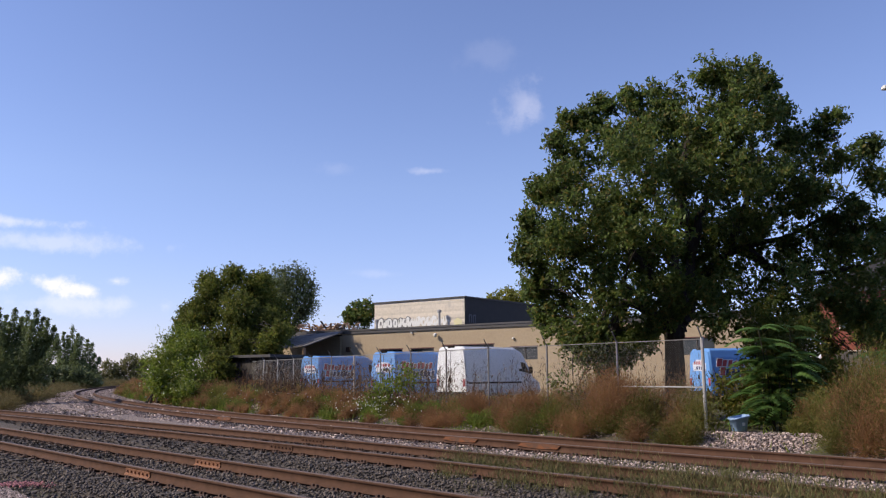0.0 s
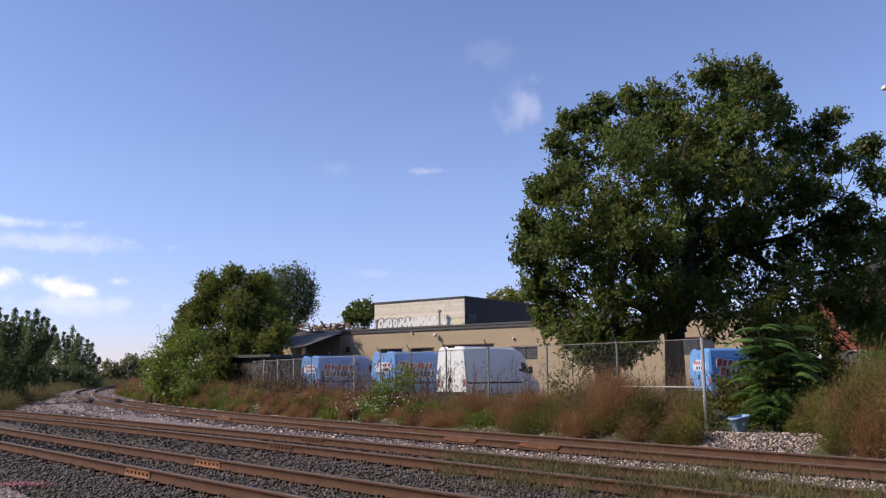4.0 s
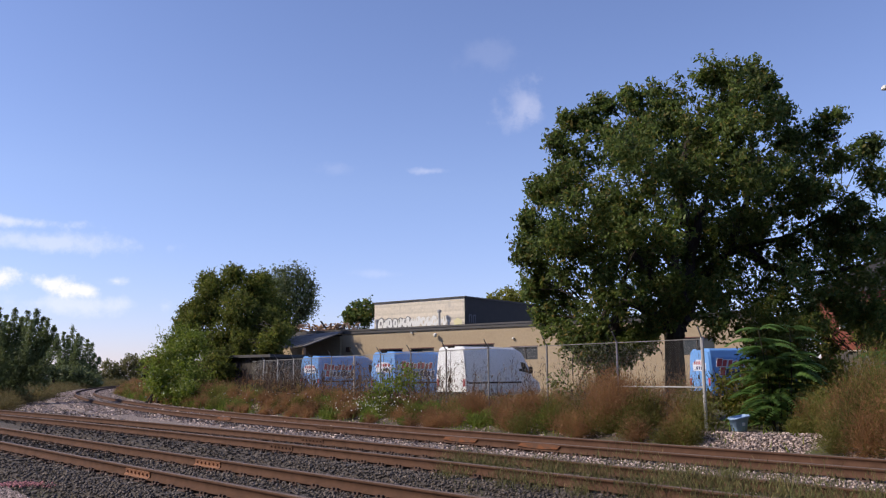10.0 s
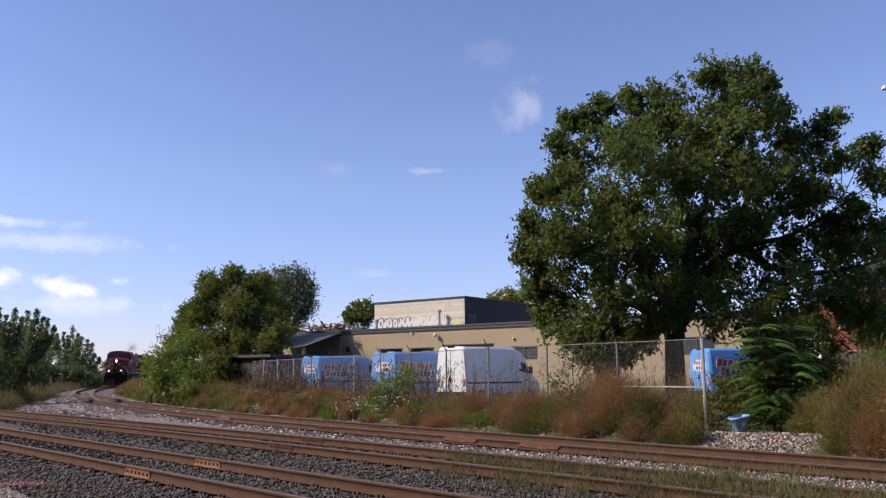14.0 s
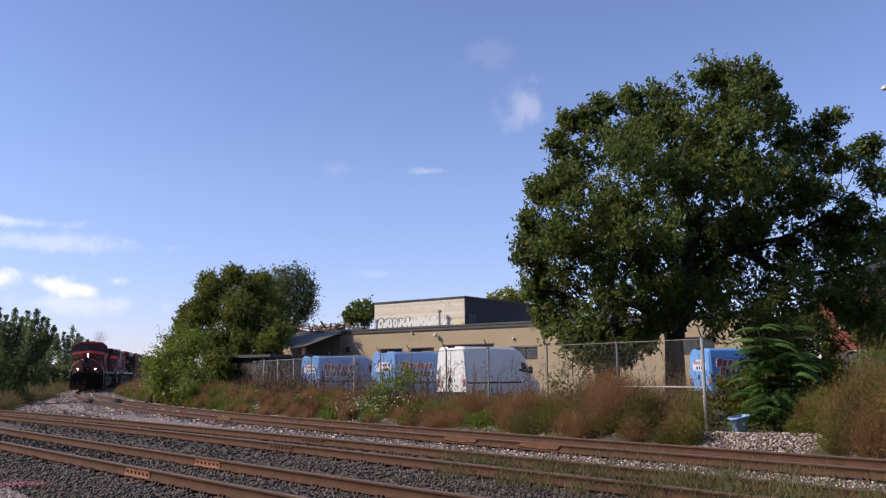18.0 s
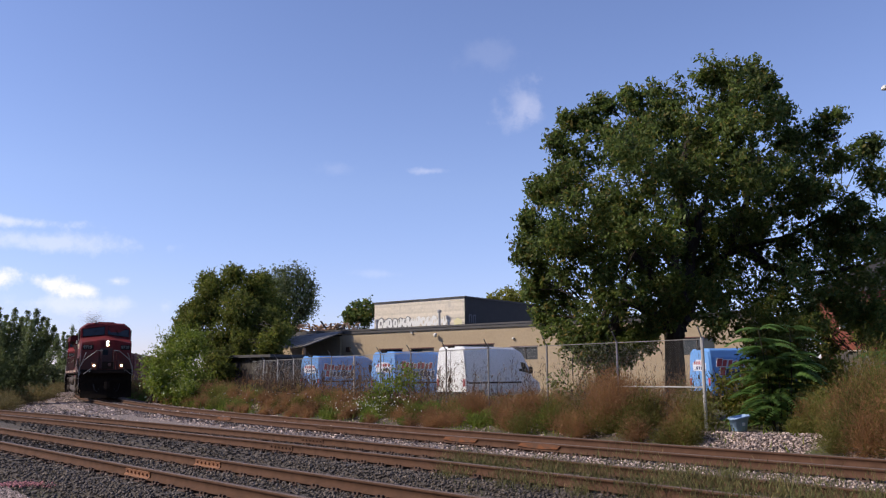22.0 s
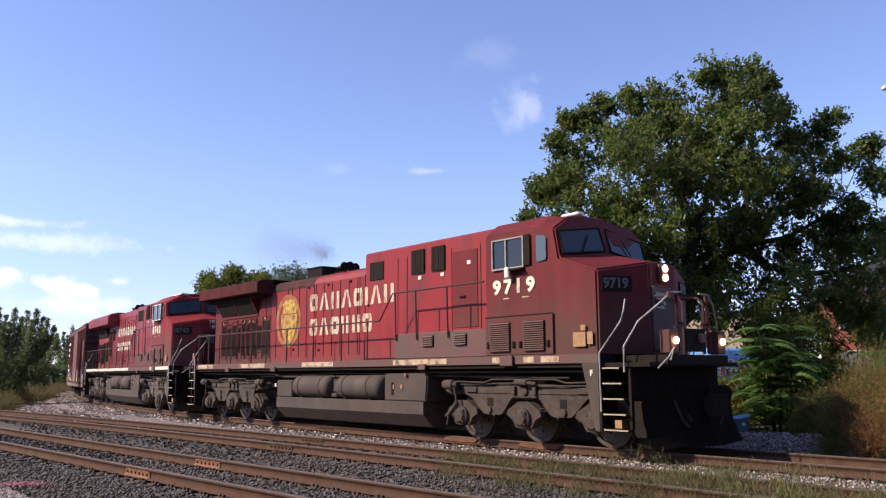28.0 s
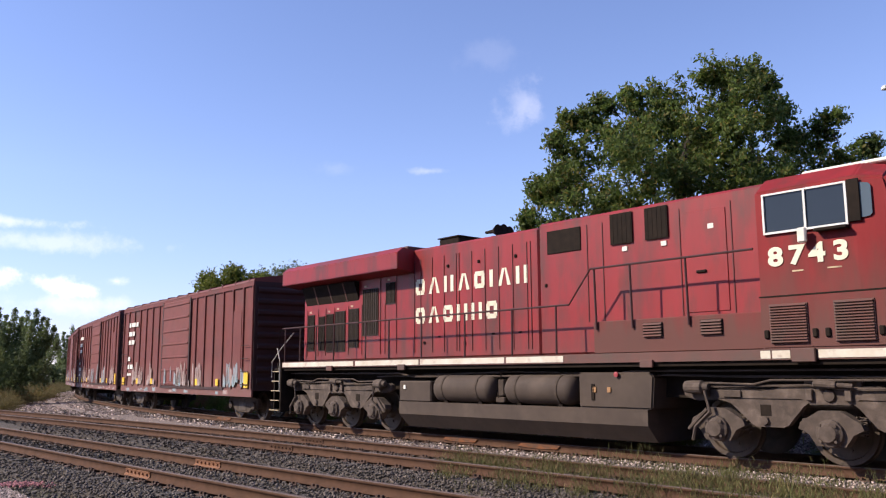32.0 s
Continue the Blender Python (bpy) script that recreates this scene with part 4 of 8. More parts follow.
def shoot_tree(name, label, base, depth, root, tips, mass, leaf, mat, seed, wide, count):
    """A many-stemmed young tree: upright leafy shoots that fan out from a dense low body."""
    rng = np.random.default_rng(seed)
    t = thing(name, label, "tree", Matrix.Translation(base))
    pts = [blob_points([seen_blob(base, depth, *q) for q in mass], 130, rng, 0.1, leaf * 2.4, 20)[1]]
    for x, y in tips:
        deep = rng.uniform(-1.5, 1.5)
        way = [seen_blob(base, depth, root[0] + (x - root[0]) * (1 - (1 - u) ** 1.7), root[1] + (y - root[1]) * u, 5, deep * u)[:3] for u in np.linspace(0, 1, 9)]
        way = np.array(way)
        part("stem", tubes([Vector(p) for p in way], r=0.014, sides=4), M_BARK, t)
        n = int(count * rng.uniform(0.8, 1.2))
        u = rng.uniform(0.22, 1.0, n)
        mid = np.stack([np.interp(u, np.linspace(0, 1, 9), way[:, k]) for k in range(3)], 1)
        r = wide * PX * depth * (1.12 - u) ** 0.75
        # leaves stand in short bunches along the shoot
        mid[:, 2] += np.sin(u * 60 + x) * 0.06
        pts.append(mid + rng.normal(0, 0.5, (n, 3)) * r[:, None] * np.array([1, 1, 0.5]))
    leaf_cloud("crown", np.concatenate(pts), leaf, mat, t, rng, droop=-0.55)
    return t


shoot_tree("poplar_tree", "dark green slender-leaved tree with upright shoots", (-26.0, 52.0, -0.2), 52, (42, 690),
           ((5, 542), (18, 556), (33, 541), (46, 556), (56, 548), (72, 543), (84, 556), (92, 562), (104, 574), (98, 590), (12, 575), (52, 572), (80, 580), (90, 590), (-5, 570), (26, 566), (64, 562), (-12, 548), (-30, 552), (40, 575), (110, 598)),
           ((10, 650, 26, 0), (45, 645, 26, 0), (75, 655, 20, 0), (-20, 640, 34, 0), (40, 678, 30, 0), (85, 668, 16, 0), (5, 678, 30, 0)), 0.15, M_LEAF_POPLAR, 20, 17, 1500)
shoot_tree("young_poplar", "young light green tree by the field", (-50.0, 116.0, -0.2), 116, (140, 685),
           ((110, 588), (121, 584), (130, 592), (136, 573), (146, 586), (153, 592), (164, 598), (172, 604), (177, 622), (186, 630), (114, 610), (142, 604)),
           ((128, 652, 15, 0), (152, 655, 16, 0), (140, 672, 18, 0), (168, 664, 14, 0), (120, 674, 14, 0), (178, 676, 10, 0)), 0.30, M_LEAF_POPLAR, 21, 13, 900)
for i, (b, dp, lobes, mt) in enumerate((
        ((-70.0, 178.0, -0.2), 178, ((205, 650, 14, 0), (222, 656, 12, 0), (240, 640, 15, 0), (258, 645, 13, 0), (190, 664, 9, 0), (215, 664, 12, 0), (250, 660, 14, 0), (200, 670, 9, 0), (228, 672, 10, 0), (262, 668, 12, 0)), M_LEAF_OLIVE),
        ((-52.0, 112.0, -0.2), 112, ((105, 655, 14, 0), (125, 660, 14, 0), (150, 662, 13, 0), (175, 666, 11, 0), (85, 652, 16, 0)), M_LEAF_WILLOW),
        ((-7.5, 78.0, 0.0), 78, ((638, 553, 19, 0), (654, 551, 16, 0), (618, 560, 13, 0), (642, 562, 18, 0), (626, 563, 15, 0)), M_LEAF_ASH),
        ((7.3, 95.0, 0.0), 95, ((890, 530, 20, 0), (915, 532, 18, 0), (870, 538, 14, 0)), M_LEAF_YELLOW))):
    tree("distant_tree", "tree showing beyond the roofs" if i > 1 else "low trees where the track disappears", b, 6.0, 0.25, [seen_blob(b, dp, *q) for q in lobes], 0.45, mt, 30 + i, per=45, leaves=10)


# ---- vans ----
def van(label, at, paint, roof=2.72, lettered=True):
    """A high-roofed panel van; x forward, the rear at x = 0."""
    t = thing("panel_van", label, "van", at, group="parked vans")
    bm = bmesh.new()
    # sections along the body: x, half width at the belt, half width at the roof, sill z, roof z
    secs = ((0.0, 0.96, 0.80, 0.50, roof - 0.10), (0.10, 1.0, 0.86, 0.40, roof - 0.02), (2.2, 1.0, 0.87, 0.38, roof), (3.9, 1.0, 0.86, 0.38, roof - 0.01), (4.55, 1.0, 0.80, 0.38, roof - 0.22), (5.0, 1.0, 0.74, 0.38, roof - 0.72), (5.35, 0.98, 0.78, 0.38, 1.42), (5.85, 0.94, 0.80, 0.40, 1.12), (5.98, 0.85, 0.70, 0.45, 0.85))
    rings = []
    for x, w, wr, z0, z1 in secs:
        h = z1 - z0
        half = [(0.0, z0), (w * 0.9, z0), (w, z0 + 0.12), (w, z0 + h * 0.42), (w * 0.4 + wr * 0.6, z0 + h * 0.82), (wr, z1 - 0.10), (wr - 0.14, z1), (0.0, z1 + 0.02)]
        ring = [(y, z) for y, z in half] + [(-y, z) for y, z in half[-2:0:-1]]
        rings.append([bm.verts.new((x, y, z)) for y, z in ring])
    for q, w in zip(rings, rings[1:]):
        for k in range(len(q)):
            bm.faces.new((q[k], q[(k + 1) % len(q)], w[(k + 1) % len(q)], w[k]))
    bm.faces.new(rings[0][::-1]), bm.faces.new(rings[-1])
    body = part("body", bm, paint, t, smooth=False)
    for s in (-1, 1):
        y = s * 1.003
        lo, hi = sorted((y, y + s * 0.012))
        part("rub_strip", boxes((0.2, lo, 0.98, 4.2, hi, 1.06)), M_BLACK, t)
        part("door_seam", boxes((2.3, lo, 0.5, 2.32, hi, 1.35), (3.5, lo, 0.5, 3.52, hi, 1.35), (1.2, min(s * 0.985, s * 0.97), 1.45, 3.5, max(s * 0.985, s * 0.97), 1.47)), M_FLASH, t)
        # cab door window follows the leaning side
        q = [(4.05, s * 0.955, 1.58), (4.85, s * 0.955, 1.50), (4.62, s * 0.90, 1.98), (4.08, s * 0.89, 2.08)]
        part("side_window", quad_panel(q if s < 0 else q[::-1], 0.03, (0, s, 0.1)), M_GLASS, t, "dark cab window")
        part("mirror", boxes((4.75, min(s * 1.03, s * 1.22), 1.45, 4.90, max(s * 1.03, s * 1.22), 1.80), bevel=0.03), M_BLACK, t)
        part("tail_lamp", boxes((-0.02, min(s * 0.78, s * 0.95), 0.85, 0.06, max(s * 0.78, s * 0.95), 1.20), bevel=0.02), M_REDLET, t, "red tail lamp")
        for x in (1.1, 4.85):
            w = part("wheel", lathe([(0.2, -0.1), (0.34, -0.1), (0.36, -0.07), (0.36, 0.07), (0.34, 0.1), (0.2, 0.1)], 18), M_RUBBER, t, at=pose(x, s * 0.90, 0.36))
            part("rim", lathe([(0.04, s * 0.11), (0.10, s * 0.09), (0.20, s * 0.105), (0.21, s * 0.0)], 14), M_STEEL, w)
    part("rear_door_seam", boxes((-0.012, -0.012, 0.6, -0.002, 0.012, roof - 0.2)), M_FLASH, t)
    part("door_handle", boxes((-0.05, 0.04, 1.15, -0.005, 0.10, 1.35), bevel=0.01), M_BLACK, t)
    part("roof_lamp", boxes((-0.02, -0.2, roof - 0.08, 0.08, 0.2, roof + 0.03), bevel=0.02), M_BLACK, t)
    part("bumper", boxes((-0.10, -0.95, 0.38, 0.06, 0.95, 0.60), bevel=0.03), M_BLACK, t)
    part("windscreen", quad_panel([(4.60, -0.70, roof - 0.30), (4.60, 0.70, roof - 0.30), (5.33, 0.78, 1.47), (5.33, -0.78, 1.47)][::-1], 0.03, (0.8, 0, 0.6)), M_GLASS, t)
    if lettered:
        # the firm's name as plain bars: red first letter, navy rest, pale ground
        for s in (-1, 1):
            for z, x0, n, mt in ((1.74, 0.35, 8, M_REDLET), (1.34, 0.48, 8, M_NAVY)):
                yy = s * (0.985 if z < 1.6 else 0.955)
                for k in range(n):
                    h = 0.36 if k == 0 else 0.29 if k % 3 else 0.23
                    for grow, dep, m in ((0.035, 0.020, M_LETTERPALE), (0.0, 0.026, M_REDLET if k == 0 else mt)):
                        a, b = x0 + k * 0.285 - grow, x0 + k * 0.285 + (0.24 if k == 0 else 0.19) + grow
                        lo, hi = sorted((yy, yy + s * dep))
                        part("lettering_bar", prism([(a, z - grow), (b, z - grow), (b - s * 0.06, z + h + grow), (a - s * 0.06, z + h + grow)], lo, hi), m, t)
                lo, hi = sorted((yy, yy + s * 0.018))
            part("lettering_bar", boxes((1.2, lo, 1.20, 2.75, hi, 1.26)), M_LETTERPALE, t)
        part("lettering_ground", prism([(-0.60, 1.52), (0.55, 1.56), (0.62, 1.90), (0.20, 2.08), (-0.35, 2.04), (-0.62, 1.86)], -0.016, -0.004, "x"), M_LETTERPALE, t, "pale ragged emblem ground")
        for z, n, mt in ((1.84, 5, M_REDLET), (1.60, 4, M_NAVY)):
            for k in range(n):
                part("lettering_bar", boxes((-0.022, -0.50 + k * 0.21, z, -0.016, -0.50 + k * 0.21 + 0.13, z + 0.15)), mt, t)
    return t


M_LETTERPALE = mat_of("pale_lettering", (0.62, 0.64, 0.70), (0.55, 0.57, 0.63), 0.5)
VAN_DIR = math.degrees(math.atan2(0.72, 0.69))
van("white high-roof panel van parked behind the fence", pose(0.35, 40.7, 0, 0, 0, VAN_DIR), M_VANWHITE, 2.78, False)
van("blue high-roof panel van with red and navy lettering", pose(-3.1, 43.3, 0, 0, 0, VAN_DIR), M_VANBLUE, 2.62)
van("blue high-roof panel van with red and navy lettering", pose(-8.4, 52.7, 0, 0, 0, VAN_DIR), M_VANBLUE, 2.62)
van("blue panel van with lettering parked beyond the tree", pose(12.2, 40.0, 0, 0, 0, 12), M_VANBLUE, 2.6)
# ---- the train ----
TRAIN_T = [0, 11, 12, 13, 14, 14.5, 16.5, 17, 18, 19, 20, 21, 22, 22.5, 23, 23.5, 24, 24.5, 25, 25.5, 27.5, 28, 28.5, 29, 29.5, 30, 30.5, 31, 31.5, 32]
TRAIN_S = [-224, -129.65, -121.09, -112.48, -103.9, -99.59, -82.3, -77.97, -69.3, -60.78, -52.42, -44.18, -35.94, -31.85, -27.83, -23.89, -20.05, -16.35, -12.84, -9.42, 4.33, 7.61, 11.01, 14.42, 17.84, 21.28, 24.96, 28.49, 31.96, 35.29]


def front_s(t):
    """Way of the leading locomotive's front sill end, smoothed."""
    ts = np.linspace(t - 0.4, t + 0.4, 9)
    s = np.interp(ts, TRAIN_T, TRAIN_S)
    if t < 0.4:
        s = TRAIN_S[0] + (ts - TRAIN_T[0]) * 8.577
    if t > 31.6:
        s = np.where(ts > 32, 35.29 + (ts - 32) * 6.8, s)
    return float(np.mean(s)) - 1.3


U0 = 9.2        # the front sill end lies this far ahead of a locomotive's origin
WHEEL_R = 0.53
WHEELSETS = []  # every wheelset with the offset of its vehicle, for motions()
BOGIES = []


def X(u):
    return U0 - u


def wheelset_mesh(r=WHEEL_R):
    bm = bmesh.new()
    for s in (-1, 1):
        prof = [(0.10, 0.66), (0.30, 0.68), (r - 0.09, 0.655), (r + 0.028, 0.655), (r + 0.028, 0.685), (r + 0.002, 0.70), (r - 0.004, 0.79), (r - 0.08, 0.79), (r - 0.10, 0.745), (0.20, 0.735), (0.16, 0.80), (0.05, 0.80)]
        lathe([(a, s * b) for a, b in prof], 28, "y", bm)
    lathe([(0.085, -1.0), (0.085, 1.0)], 10, "y", bm)
    for s in (-1, 1):  # lightening bolts on the face show the turning
        for k in range(6):
            a = k * math.tau / 6
            lathe([(0.03, s * 0.735), (0.03, s * 0.765)], 6, "y", bm, (math.cos(a) * 0.29, 0, math.sin(a) * 0.29))
    me = bpy.data.meshes.new("wheelset")
    bmesh.ops.recalc_face_normals(bm, faces=bm.faces)
    bm.to_mesh(me)
    bm.free()
    me.materials.append(M_WHEEL)
    return me


WHEELSET = wheelset_mesh()
SMALL_WHEELSET = wheelset_mesh(0.457)

CHORD = [(-2.55, 1.06), (-2.55, 1.18), (-2.42, 1.24), (-1.9, 1.20), (-1.0, 1.18), (-0.7, 1.25), (0.7, 1.25), (1.0, 1.18), (1.9, 1.20), (2.42, 1.24), (2.55, 1.18), (2.55, 1.06), (2.3, 0.98), (1.75, 1.02), (0.45, 1.02), (0.3, 0.94), (-0.3, 0.94), (-0.45, 1.02), (-1.75, 1.02), (-2.3, 0.98)]
BELLY = [(0.28, 1.02), (1.92, 1.02), (1.66, 0.95), (1.30, 0.62), (1.22, 0.58), (0.76, 0.58), (0.68, 0.62), (0.42, 0.92)]
POCKET = [(0.96, 0.94), (1.14, 0.94), (1.14, 0.76), (0.96, 0.76)]


def bogie(parent, x, off, steel):
    """A three-axle bogie: side frames, journal boxes, springs, brake gear, pipes and three wheelsets."""
    b = part("bogie", boxes((-2.1, -0.55, 0.75, 2.1, 0.55, 1.12), (-0.45, -1.1, 0.9, 0.45, 1.1, 1.35)), steel, parent, "dusty grey three-axle bogie", at=pose(x, 0, 0))
    BOGIES.append((b, off, x))
    for s in (-1, 1):
        y0, y1 = sorted((s * 1.08, s * 1.24))
        fr = prism(CHORD, y0, y1, bevel=0.02)
        for sg in (-1, 1):
            pts = [(sg * px, pz) for px, pz in BELLY]
            prism(pts if sg > 0 else pts[::-1], y0 + 0.004, y1 - 0.004, bm=fr)
            # no hole is cut: a black plate gives the pocket's shade
            part("frame_pocket", prism([(sg * px, pz) for px, pz in POCKET][::sg], min(s * 1.232, s * 1.243), max(s * 1.232, s * 1.243)), M_BLACK, b, "black plate standing in for a shaded opening")
            part("frame_bracket", boxes((sg * 0.30 - 0.05, min(s * 1.24, s * 1.30), 1.02, sg * 0.30 + 0.05, max(s * 1.24, s * 1.30), 1.20), bevel=0.01), steel, b)
            part("frame_pad", boxes((sg * 1.62 - 0.16, min(s * 1.24, s * 1.275), 1.05, sg * 1.62 + 0.16, max(s * 1.24, s * 1.275), 1.17), bevel=0.01), steel, b)
        part("side_frame", fr, steel, b)
        for px, pz, w in ((-1.07, 0.68, 0.16), (1.07, 0.68, 0.16), (0.0, 1.10, 0.22), (-2.1, 1.10, 0.14), (2.1, 1.10, 0.14)):
            part("frame_boss", lathe([(0.03, s * 1.285), (w * 0.42, s * 1.28), (w * 0.5, s * 1.235)], 8, "y", at=(px, 0, pz)), steel, b)
        for a in (-1.9, 0.0, 1.9):
            bm = lathe([(0.02, s * 1.44), (0.13, s * 1.43), (0.17, s * 1.38), (0.21, s * 1.36), (0.23, s * 1.20), (0.23, s * 1.05)], 14, "y")
            for k in range(4):
                an = k * math.tau / 4 + 0.78
                lathe([(0.025, s * 1.38), (0.025, s * 1.42)], 6, "y", bm, (math.cos(an) * 0.165, 0, math.sin(an) * 0.165))
            prism([(-0.16, 0.34), (0.16, 0.34), (0.46, 0.16), (0.50, 0.06), (0.34, -0.02), (0.22, -0.20), (-0.22, -0.20), (-0.34, -0.02), (-0.50, 0.06), (-0.46, 0.16)], min(s * 1.10, s * 1.30), max(s * 1.10, s * 1.30), bm=bm)
            part("journal_box", bm, steel, b, at=pose(a, 0, WHEEL_R))
        for a in (-1.45, -0.42, 0.42, 1.45):
            bm = bmesh.new()
            z, n = 0.55, 30
            tube(bm, [(math.cos(i * 0.95) * 0.075, math.sin(i * 0.95) * 0.075, 0.30 * i / n) for i in range(n + 1)], 0.017, 4)
            part("coil_spring", bm, steel, b, at=pose(a, s * 1.14, 0.48))
        for a in (-2.28, 2.28):
            part("brake_cylinder", lathe([(0.05, -0.22), (0.10, -0.20), (0.115, -0.1), (0.115, 0.12), (0.08, 0.15), (0.06, 0.24)], 14, "x"), steel, b, at=pose(a * 0.98, s * 1.36, 1.22))
            sg = 1 if a > 0 else -1
            bm = tubes([(a * 0.9, s * 1.40, 1.16), (a * 0.86, s * 1.42, 0.80), (a * 0.99, s * 1.40, 0.55), (a * 1.02, s * 1.38, 0.32)], r=0.03)
            tube(bm, [(a * 0.9, s * 1.34, 0.85), (a * 1.06, s * 1.34, 0.50)], 0.035, 6)
            part("brake_hanger", bm, steel, b)
            part("brake_shoe", boxes((a * 1.06 - 0.05, s * 0.76 - 0.06, 0.38, a * 1.06 + 0.05, s * 0.76 + 0.06, 0.70), bevel=0.015), steel, b)
        part("brake_pipe", tubes([(-2.4, s * 1.30, 1.30), (-1.2, s * 1.31, 1.27), (-0.9, s * 1.31, 1.34), (0.9, s * 1.31, 1.34), (1.2, s * 1.31, 1.27), (2.4, s * 1.30, 1.30)], [(-2.1, s * 1.27, 1.22), (-0.3, s * 1.27, 1.26), (0.2, s * 1.29, 1.20), (2.2, s * 1.27, 1.22)], r=0.017, sides=5), steel, b)
        part("damper", lathe([(0.04, -0.3), (0.065, -0.28), (0.065, 0.05), (0.04, 0.06), (0.04, 0.3)], 10, "x"), steel, b, at=pose(0.1, s * 1.33, 1.27, 0, 4, 0))
    for a in (-1.9, 0.0, 1.9):
        w = part("wheelset", WHEELSET, M_WHEEL, b, at=pose(a, 0, WHEEL_R))
        WHEELSETS.append((w, off, a, WHEEL_R))
    return b


def letter_blocks(t, u_left, z0, height, shapes, gap, mat, y=-0.958):
    """Plain shapes where a company's name stands: hollow oblongs (O), wedges (W), paired uprights (H) and bars (I)."""
    u, h = u_left, height
    th = height * 0.27
    for kind in shapes:
        w = th if kind == "I" else height * (1.02 if kind == "W" else 0.88)
        x0, x1, a, b = X(u), X(u) + w, y - 0.004, y + 0.003
        if kind == "O":
            bm = boxes((x0, a, z0 + th * 0.5, x0 + th, b, z0 + h - th * 0.5), (x0 + th * 0.3, a, z0 + h - th, x1 - th * 0.3, b, z0 + h), (x0 + th * 0.3, a, z0, x1 - th * 0.3, b, z0 + th), (x1 - th, a, z0 + th * 0.5, x1, b, z0 + h - th * 0.5))
        elif kind == "W":
            m = (x0 + x1) / 2
            bm = prism([(x0, z0), (x0 + th, z0), (m + th * 0.15, z0 + h), (m - th * 0.6, z0 + h)], a, b)
            prism([(x1 - th, z0), (x1, z0), (m + th * 0.6, z0 + h), (m + th * 0.16, z0 + h)], a, b, bm=bm)
        elif kind == "H":
            bm = boxes((x0, a, z0, x0 + th, b, z0 + h), (x1 - th, a, z0, x1, b, z0 + h))
        else:
            bm = boxes((x0, a, z0, x1, b, z0 + h))
        part("lettering_block", bm, mat, t, "cream lettering block")
        u -= w + gap


def slatted(name, parent, x0, x1, z0, z1, y, n, mat, frame_mat, label="", upright=False):
    """A louvred panel on the near or far side: a frame with its slats."""
    s = 1 if y > 0 else -1
    fr = part(name, boxes((x0, min(y, y + s * 0.02), z0, x1, max(y, y + s * 0.02), z1)), frame_mat, parent, label)
    for i in range(n):
        if upright:
            c = x0 + (x1 - x0) * (i + 0.5) / n
            h = (x1 - x0) / n * 0.28
            bm = boxes((c - h, min(y, y + s * 0.026), z0 + 0.02, c + h, max(y, y + s * 0.026), z1 - 0.02))
        else:
            c = z0 + (z1 - z0) * (i + 0.5) / n
            h = (z1 - z0) / n * 0.36
            bm = bmesh.new()
            prism([(y + s * 0.02, c + h), (y + s * 0.055, c - h), (y + s * 0.02, c - h)], x0 + 0.015, x1 - 0.015, "x", bm=bm)
        part("slat", bm, mat, fr)
    return fr


def cab_shell(bm, rise=0.0):
    """Nose, windscreen and roof of the wide cab as one shell."""
    rows = []
    # sections from back to front: u, side y, side top z, roof y, roof z, ridge z
    for u, ys, zs, yr, zr in ((3.16, 1.50, 4.42, 1.12, 4.70), (1.55, 1.50, 4.42, 1.12, 4.70), (1.10, 1.47, 4.36, 1.05, 4.60)):
        zs, zr = zs + rise * 0.7, zr + rise
        rows.append([bm.verts.new((X(u), a, z)) for a, z in ((-ys, 1.83), (-ys, 3.30), (-ys, zs), (-yr, zr), (0, zr + 0.03), (yr, zr), (ys, zs), (ys, 3.30), (ys, 1.83))])
    for a, b in zip(rows, rows[1:]):
        for i in range(8):
            bm.faces.new((a[i], a[i + 1], b[i + 1], b[i]))
    bm.faces.new(rows[0])
    f = rows[-1]
    w = [bm.verts.new((X(u), y, z)) for u, y, z in ((0.98, -1.47, 3.80), (0.90, 0, 3.98), (0.98, 1.47, 3.80))]
    # windscreen wall
    bm.faces.new((f[2], f[3], f[4], w[1], w[0])), bm.faces.new((f[4], f[5], f[6], w[2], w[1]))
    # side cheeks
    k = [bm.verts.new((X(0.02), s * 1.46, z)) for s in (-1, 1) for z in (1.83, 3.46)]
    bm.faces.new((f[0], f[1], f[2], w[0], k[1], k[0])), bm.faces.new((f[8], k[2], k[3], w[2], f[6], f[7]))
    # nose front, faceted to the middle
    m = [bm.verts.new((X(-0.44), s * 0.42, z)) for s in (-1, 1) for z in (1.83, 3.64)]
    bm.faces.new((k[0], k[1], m[1], m[0])), bm.faces.new((m[2], m[3], k[3], k[2])), bm.faces.new((m[0], m[1], m[3], m[2]))
    bm.faces.new((w[0], w[1], m[1], k[1])), bm.faces.new((w[1], w[2], k[3], m[3])), bm.faces.new((w[1], m[3], m[1]))
    bmesh.ops.recalc_face_normals(bm, faces=bm.faces)
    bmesh.ops.bevel(bm, geom=[e for e in bm.edges if e.calc_face_angle(0) > 0.15], offset=0.035, segments=2, affect="EDGES", clamp_overlap=True)
    return bm


